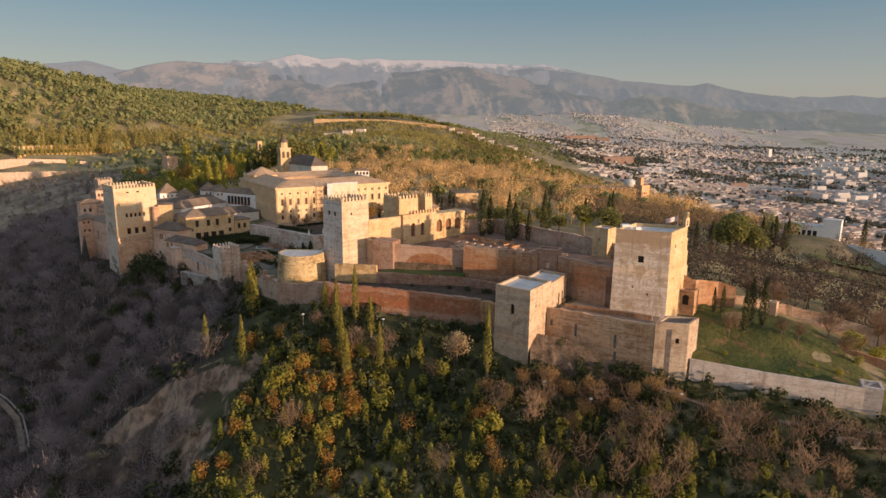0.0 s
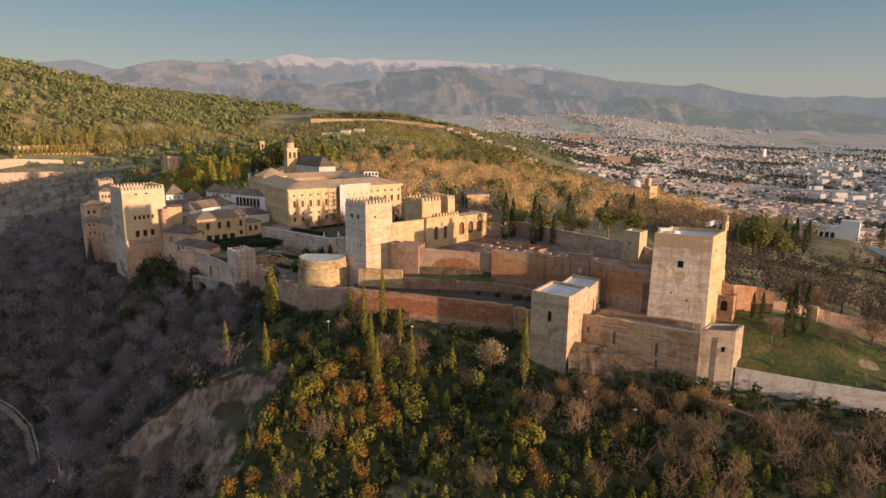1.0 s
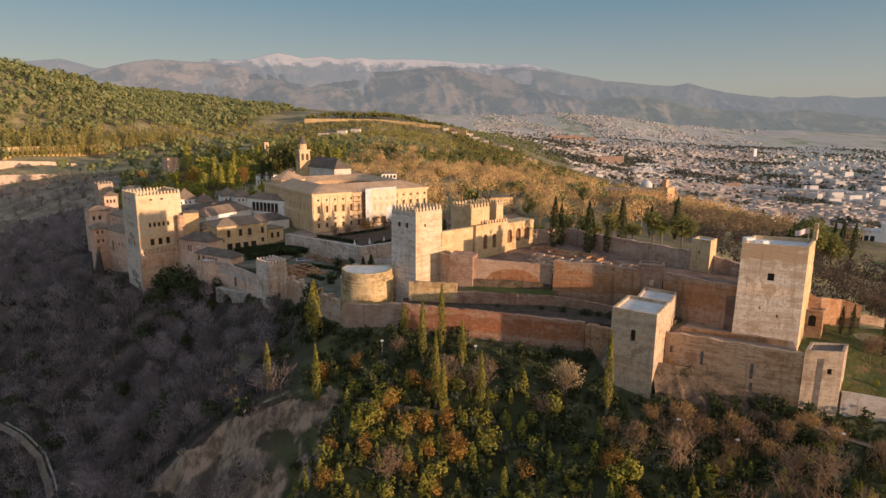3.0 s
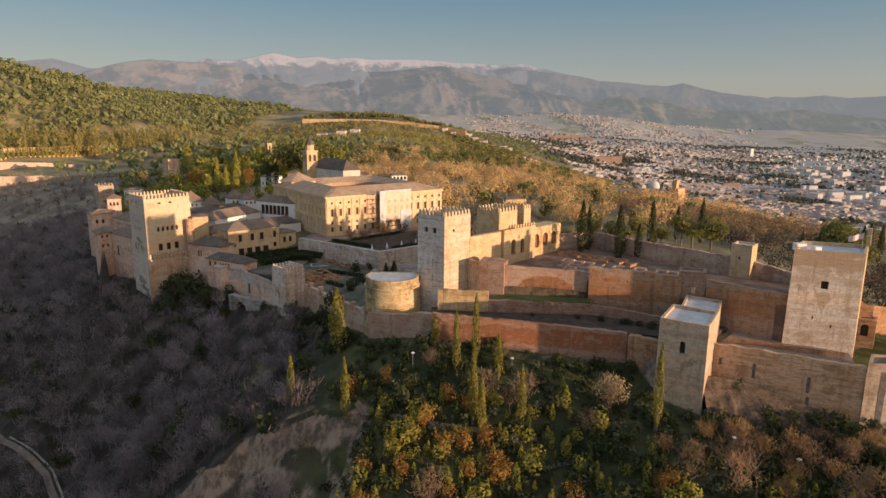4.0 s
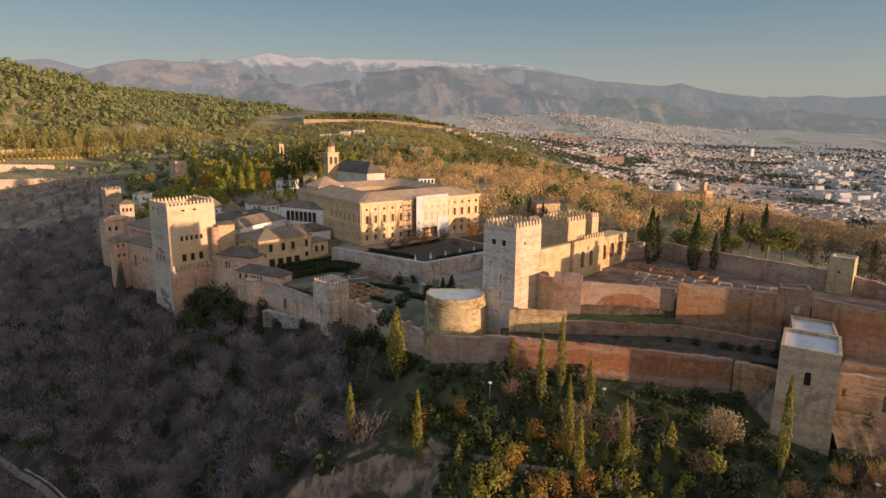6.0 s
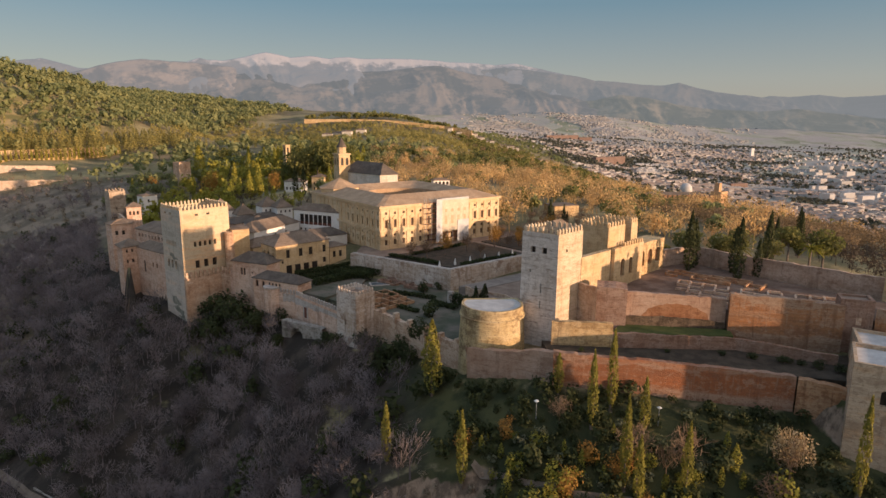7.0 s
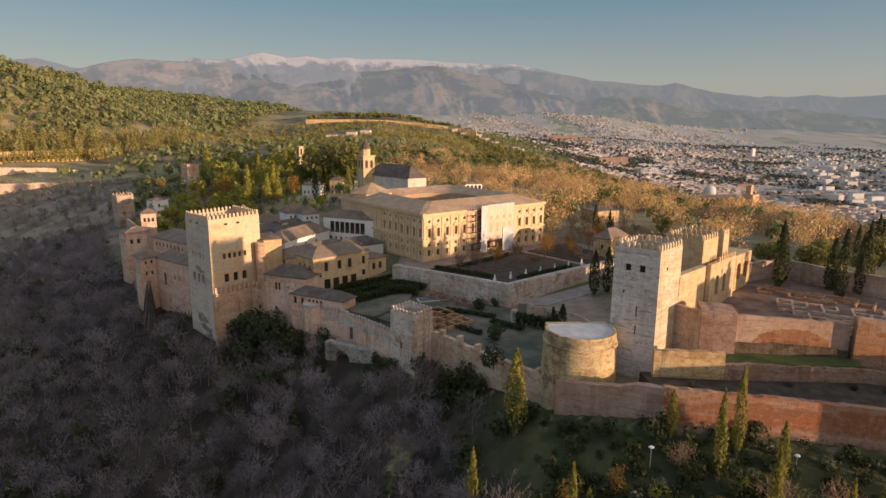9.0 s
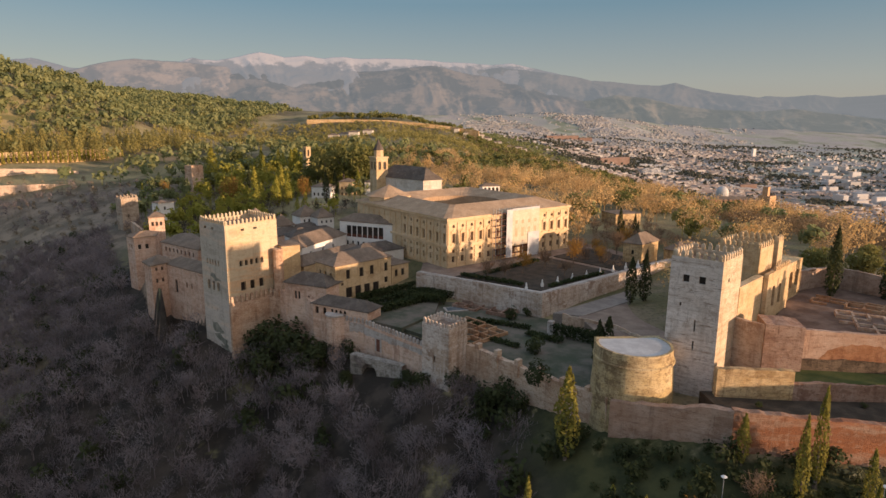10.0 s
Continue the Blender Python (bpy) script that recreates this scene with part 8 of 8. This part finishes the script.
for x, y, top in ((-3.0, 350, 63.0), (-0.9, 352, 57.0), (3.6, 350, 60.6), (5.8, 352, 57.0)):
    tree("cypress", "dark pointed cypress behind the gate house", x, y, on_ground(x, y), top - on_ground(x, y), "dark_cypress", 0.8, "gate cypresses")
for x, y, top, w in ((15.6, 242, 73.0, 1.0), (19.0, 246, 70, 1.1), (24.8, 230, 73.0, 0.9), (28, 238, 69, 1.3), (33, 234, 66, 1.2), (39.9, 241, 73.0, 0.9), (42.5, 246, 69, 0.9), (75.9, 280, 67, 0.9), (79, 286, 68, 0.9), (64, 276, 66, 0.9)):
    tree("cypress", "tall dark cypress beside the southern wall", x, y, 53.0 if x < 60 else on_ground(x, y), top - (53.0 if x < 60 else on_ground(x, y)), "dark_cypress", w * 0.8, "southern cypresses")
for x, y in ((33, 244), (57, 246)):
    tree("palm", "palm tree behind the southern wall", x, y, 52.5, 11, "palm", 1.0, "palms")
for x, y, h in ((128, 270, 19), (134, 276, 20), (141, 272, 16), (60, 262, 12), (48, 252, 9), (30, 250, 11), (22, 257, 12), (44, 263, 11), (70, 258, 13), (12, 256, 9)):
    tree("pine", "dense green stone pine", x, y, on_ground(x, y), h, "pine", 1.0, "stone pines")
for i, (x, y) in enumerate(((112, 268), (118, 266), (150, 285), (158, 292), (163, 298), (166, 295), (171, 301), (225, 305), (236, 296), (229, 330), (232, 318))):
    tree("cypress", "dark cypress in the valley gardens", x, y, on_ground(x, y), 14 + (i * 37 % 5), "dark_cypress", 0.8, "valley cypresses")
for x, y, h in ((92.4, 170.2, 15.0), (89.8, 172, 14), (86.6, 168.6, 13.6), (84.5, 178.5, 9), (82.5, 180, 8)):
    tree("cypress", "dark cypress on the garden slope", x, y, on_ground(x, y), h, "dark_cypress", 0.75, "garden cypresses")
for x, y, h in ((81.5, 166.5, 8), (96, 166, 6), (100, 164.5, 6), (110.5, 160, 7), (112, 170, 9), (104, 186, 10), (124, 182, 11), (131, 176, 13), (137, 182, 12), (119, 166, 6), (98, 190, 9), (110, 194, 8)):
    tree("bare_tree", "leafless brown tree in the western garden", x, y, on_ground(x, y), h, "bare", 1.0, "garden trees")
for x, y, h in ((118, 168, 6), (121, 171, 5), (123, 165, 4), (113, 158, 3.0), (117, 152, 2.6), (121, 148, 3.2), (114, 165, 3.4), (126, 153, 3.6), (130, 160, 4.0), (123, 143, 2.6), (135, 150, 3.4), (117, 143, 2.2), (128, 170, 4.2), (76, 156, 1.8), (98, 152.5, 1.6), (103, 150, 2.2), (108, 147, 1.8), (90, 149, 1.2), (93, 148, 1.0)):
    tree("bush", "rounded yellow-green bush by the garden wall", x, y, on_ground(x, y), h, "bush", 1.0, "garden bushes")
tree("blossom_tree", "pale blossoming tree on the slope", 4.4, 167.0, on_ground(4.4, 167), 41.0 - on_ground(4.4, 167), "blossom", 1.1)
for x, y, h in ((28, 153, 8), (33, 150, 7), (49, 146, 6.5), (54, 146.5, 7), (22, 155, 6), (17, 150, 6), (39, 149.5, 7.5), (25, 147, 6), (44, 143, 6), (12, 153, 6), (59, 143.5, 6), (36, 144, 6.5), (67, 140, 5.5)):
    tree("tawny_tree", "half-bare tawny tree below the western wall", x, y, on_ground(x, y), h, "tawny", 1.1, "slope trees")
for x, y, h, k in ((-57, 291, 9, "orange"), (-48, 298, 8, "bare"), (-36, 305, 10, "orange"), (-33, 312, 9, "bare"), (-26, 306, 7, "orange"), (-23, 319, 7, "orange"), (-64, 286, 7, "bare"), (-70, 285, 7, "bare"), (-44, 287, 6, "bare"), (-14, 322, 9, "bare"), (-8, 330, 10, "orange")):
    tree("terrace_tree", "half-bare autumn tree on the palace terrace", x, y, 48.8, h, k, 1.0, "terrace trees")
# shaded bushes and trees by the great tower's foot
for x, y, h in ((-143, 282, 10), (-138, 279, 12), (-133, 275, 12), (-129, 268, 11), (-138, 270, 11), (-147, 276, 8), (-113.5, 252, 3.6), (-99.6, 244.2, 3.0), (-96, 242, 4), (-92, 238.5, 4), (-114, 255, 4.4), (-97, 245.5, 3.5), (-124, 262, 9), (-142, 273, 10), (-64.7, 236.5, 5.4), (-65.4, 262.5, 4.5), (-60.5, 265.5, 3), (-73.4, 229, 6), (-113, 262, 6), (-117, 265, 5), (-121, 263, 7), (-93, 240, 5), (-85, 236, 6), (-77, 229, 7), (-71.5, 223.5, 6), (-80, 224, 5), (-68, 217, 6)):
    z = on_ground(x, y) if x < -68 else 42.3
    tree("evergreen_tree", "dark evergreen tree in the wall's shade", x, y, z, h, "dark_bush", 1.0, "evergreens by the walls")
for x, y, h in ((-38, 228, 2.4), (-35, 222, 2.6), (-32.5, 226, 2.2), (-31, 232, 2.8), (-27, 236, 2.2), (-40, 223, 2.0)):
    tree("bush", "rounded dark bush on the esplanade by the keep", x, y, 44.6 if x > -41 else 42.3, h, "dark_bush", 1.6, "bushes by the keep")
for x, y, h in ((8, 190, 1.8), (14, 187.5, 2.2), (20, 184, 2.0), (2, 193, 1.4), (-10, 195, 1.0), (23, 181, 2.2), (17, 186, 1.5), (-30, 196, 1.2)):
    tree("bush", "low dark bush between the fortress walls", x, y, 46.4, h, "dark_bush", 1.5, "bushes between the walls")
for i in range(11):
    x, y, h = 30 + 2.6 * i, 163.6 - 1.42 * i, 1.1 + (i * 5 % 4) * 0.35
    tree("bush", "dark bush growing on the rubble bank", x, y, on_ground(x, y) + 0.2, h + 1.2, "dark_bush", 1.2, "bushes on the rubble")
    tree("bush", "dark bush growing on the rubble bank", x - 1.8, y - 4.5, on_ground(x - 1.8, y - 4.5) + 0.5, 2.6 + (i * 3 % 4) * 0.5, "dark_bush", 1.2, "bushes on the rubble")
# cypress grove and golden trees behind the great tower
r = np.random.default_rng(21)
for i in range(34):
    x, y = -238 + 112 * r.random(), 615 + 110 * r.random()
    gold = i in (9, 23)
    tree("golden_tree" if gold else "cypress", "golden autumn tree in the cypress grove" if gold else "sunlit cypress in the grove behind the halls", x, y, on_ground(x, y), 14 + 10 * r.random(), "orange" if gold else "grove", 1.1 if gold else 1.4, "grove behind the halls")
for x, y, h, k, w in ((-251, 608, 31, "grove", 2.0), (-201, 496, 19, "grove", 1.3), (-196, 515, 25, "grove", 1.1), (-167, 441, 17.8, "grove", 1.5), (-174, 493, 23, "grove", 1.3), (-161, 442, 18, "grove", 1.5), (-183, 491, 11, "grove", 1.4),
                      (-125, 489, 16.4, "grove", 1.4), (-286, 555, 13, "grove", 1.2), (-188, 630, 24, "grove", 1.6), (-140, 443, 18.6, "dark_cypress", 0.9), (-135, 444, 18.6, "dark_cypress", 0.9), (-205, 538, 18.9, "dark_cypress", 1.2), (-125, 632, 21, "dark_cypress", 1.3)):
    tree("cypress", "tall cypress among the gardens behind the halls", x, y, on_ground(x, y), h, k, w, "garden cypresses behind the halls")
for x, y, h in ((-165, 554, 17), (-173, 553, 15), (-168, 548, 13), (-126, 508, 32), (-136, 512, 30), (-147, 516, 29), (-118, 516, 30), (-156, 530, 28), (-154, 640, 26), (-168, 623, 25), (-256, 699, 22)):
    tree("pine", "tall dense pine behind the halls", x, y, on_ground(x, y), h, "pine", 0.9, "pines behind the halls")
for x, y, h in ((-152, 440, 16), (-268, 548, 15)):
    tree("golden_tree", "narrow golden tree in the gardens", x, y, on_ground(x, y), h, "orange", 0.7, "golden garden trees")
tree("golden_tree", "broad golden tree beside the square tower", -208, 500, on_ground(-208, 500), 24.0, "orange", 0.95)
for i in range(12):
    x, y = -165 + 45 * r.random(), 507 + 40 * r.random()
    tree("pine", "dark green tree among the village houses", x, y, on_ground(x, y), 7 + 4 * r.random(), "pine", 0.9, "village trees")
p = np.array([(-508 + 150 * u + 16 * r.normal(), 732 + 190 * u + 20 * r.normal()) for u in r.random(420)])
p = np.concatenate([p, ground_z(p[:, 0], p[:, 1])[:, None]], 1)
stuff("cypress_rows", "rows of cypresses along the eastern terraces", "woodland", spread(CONEFAR, p, 14 + 9 * r.random(len(p)), r), M_FAROLIVE)

A, B = Vector((-482, 702)), Vector((-412, 822))
n = Vector((-(B - A).y, (B - A).x)).normalized() * 4
for i in range(28):
    k = A.lerp(B, (i + 0.1) / 27.5) - n * 0.35
    tree("clipped_cypress", "clipped column cypress before the garden arcade", k.x, k.y, 53.0, 12 + (i * 7 % 3), "grove", 1.3, "arcade cypresses")

# ---- hedges and small garden things ----
def hedge(label, a, b, w, h, z):
    """A clipped hedge: leafy box of small clumps."""
    rr = np.random.default_rng(int(abs(a[0]) * 10))
    a, b = np.array(a, float), np.array(b, float)
    L = np.linalg.norm(b - a)
    n = int(L * (14 + 26 * h * max(1.0, w / 2)))
    d, s = (b - a) / L, np.array([-(b - a)[1], (b - a)[0]]) / L
    xy = a + d * (rr.random(n) * L)[:, None] + s * ((rr.random(n) - 0.5) * w)[:, None]
    c = np.concatenate([xy, (z + h * rr.random(n) ** 0.7)[:, None]], 1)
    return tagged(new("hedge", quads_mesh("hedge", leaf_quads(c, 0.36, rr), M_HEDGE)), label, "hedge", "garden hedges")


for a, b, w, h, z in (((-112, 281), (-92, 297), 2.6, 2.4, 43), ((-108, 276), (-88, 291), 2.0, 2.2, 43), ((-104, 270), (-92, 280), 3.0, 2.4, 43), ((-76, 262), (-62, 254), 1.6, 1.2, 42.3), ((-82, 262), (-72, 256), 1.4, 0.9, 42.3),
                      ((-78, 290), (-60, 276), 2.2, 1.0, 49), ((-52, 274), (-30, 290), 1.6, 1.0, 49), ((-70, 291), (-48, 310), 2.0, 1.0, 49)):
    hedge("dark clipped hedge in a shaded garden", a, b, w, h, z)
for a, b, w, h, z in (((-100, 284), (-84, 279), 4.0, 2.6, 43), ((-96, 289), (-80, 284), 3.5, 2.4, 43), ((-64, 250), (-56, 243), 2.6, 1.2, 42.4), ((-75, 247), (-68, 240), 2.0, 1.0, 42.3)):
    hedge("unclipped dark hedge in the lower court", a, b, w, h, z)

hedge("tall dark hedge beside a pale pier", (-57.5, 249), (-46.5, 241.5), 2.0, 3.4, 42.4)

# ---- lamp posts on the slope ----
def lamp_post(x, y, top):
    z = on_ground(x, y)
    t = thing("lamp_post", "thin grey lamp post with a white head", "lamp", "slope lamps", Matrix.Translation((x, y, z)))
    g = Geo()
    g.tube((0, 0, -0.4), (0, 0, top - z), 0.07, 0.05, 6)
    part("pole", g, M_METAL, t)
    g = Geo()
    g.tube((0, 0, top - z), (0, 0, top - z + 0.25), 0.55, 0.18, 8)
    g.tube((0, 0, top - z - 0.3), (0, 0, top - z), 0.2, 0.5, 8)
    part("head", g, M_WHITE, t)
    return t


for x, y in ((-43.3, 183.2), (-18, 178.7), (38, 146), (27, 152), (60, 143.5)):
    lamp_post(x, y, on_ground(x, y) + 4.2)
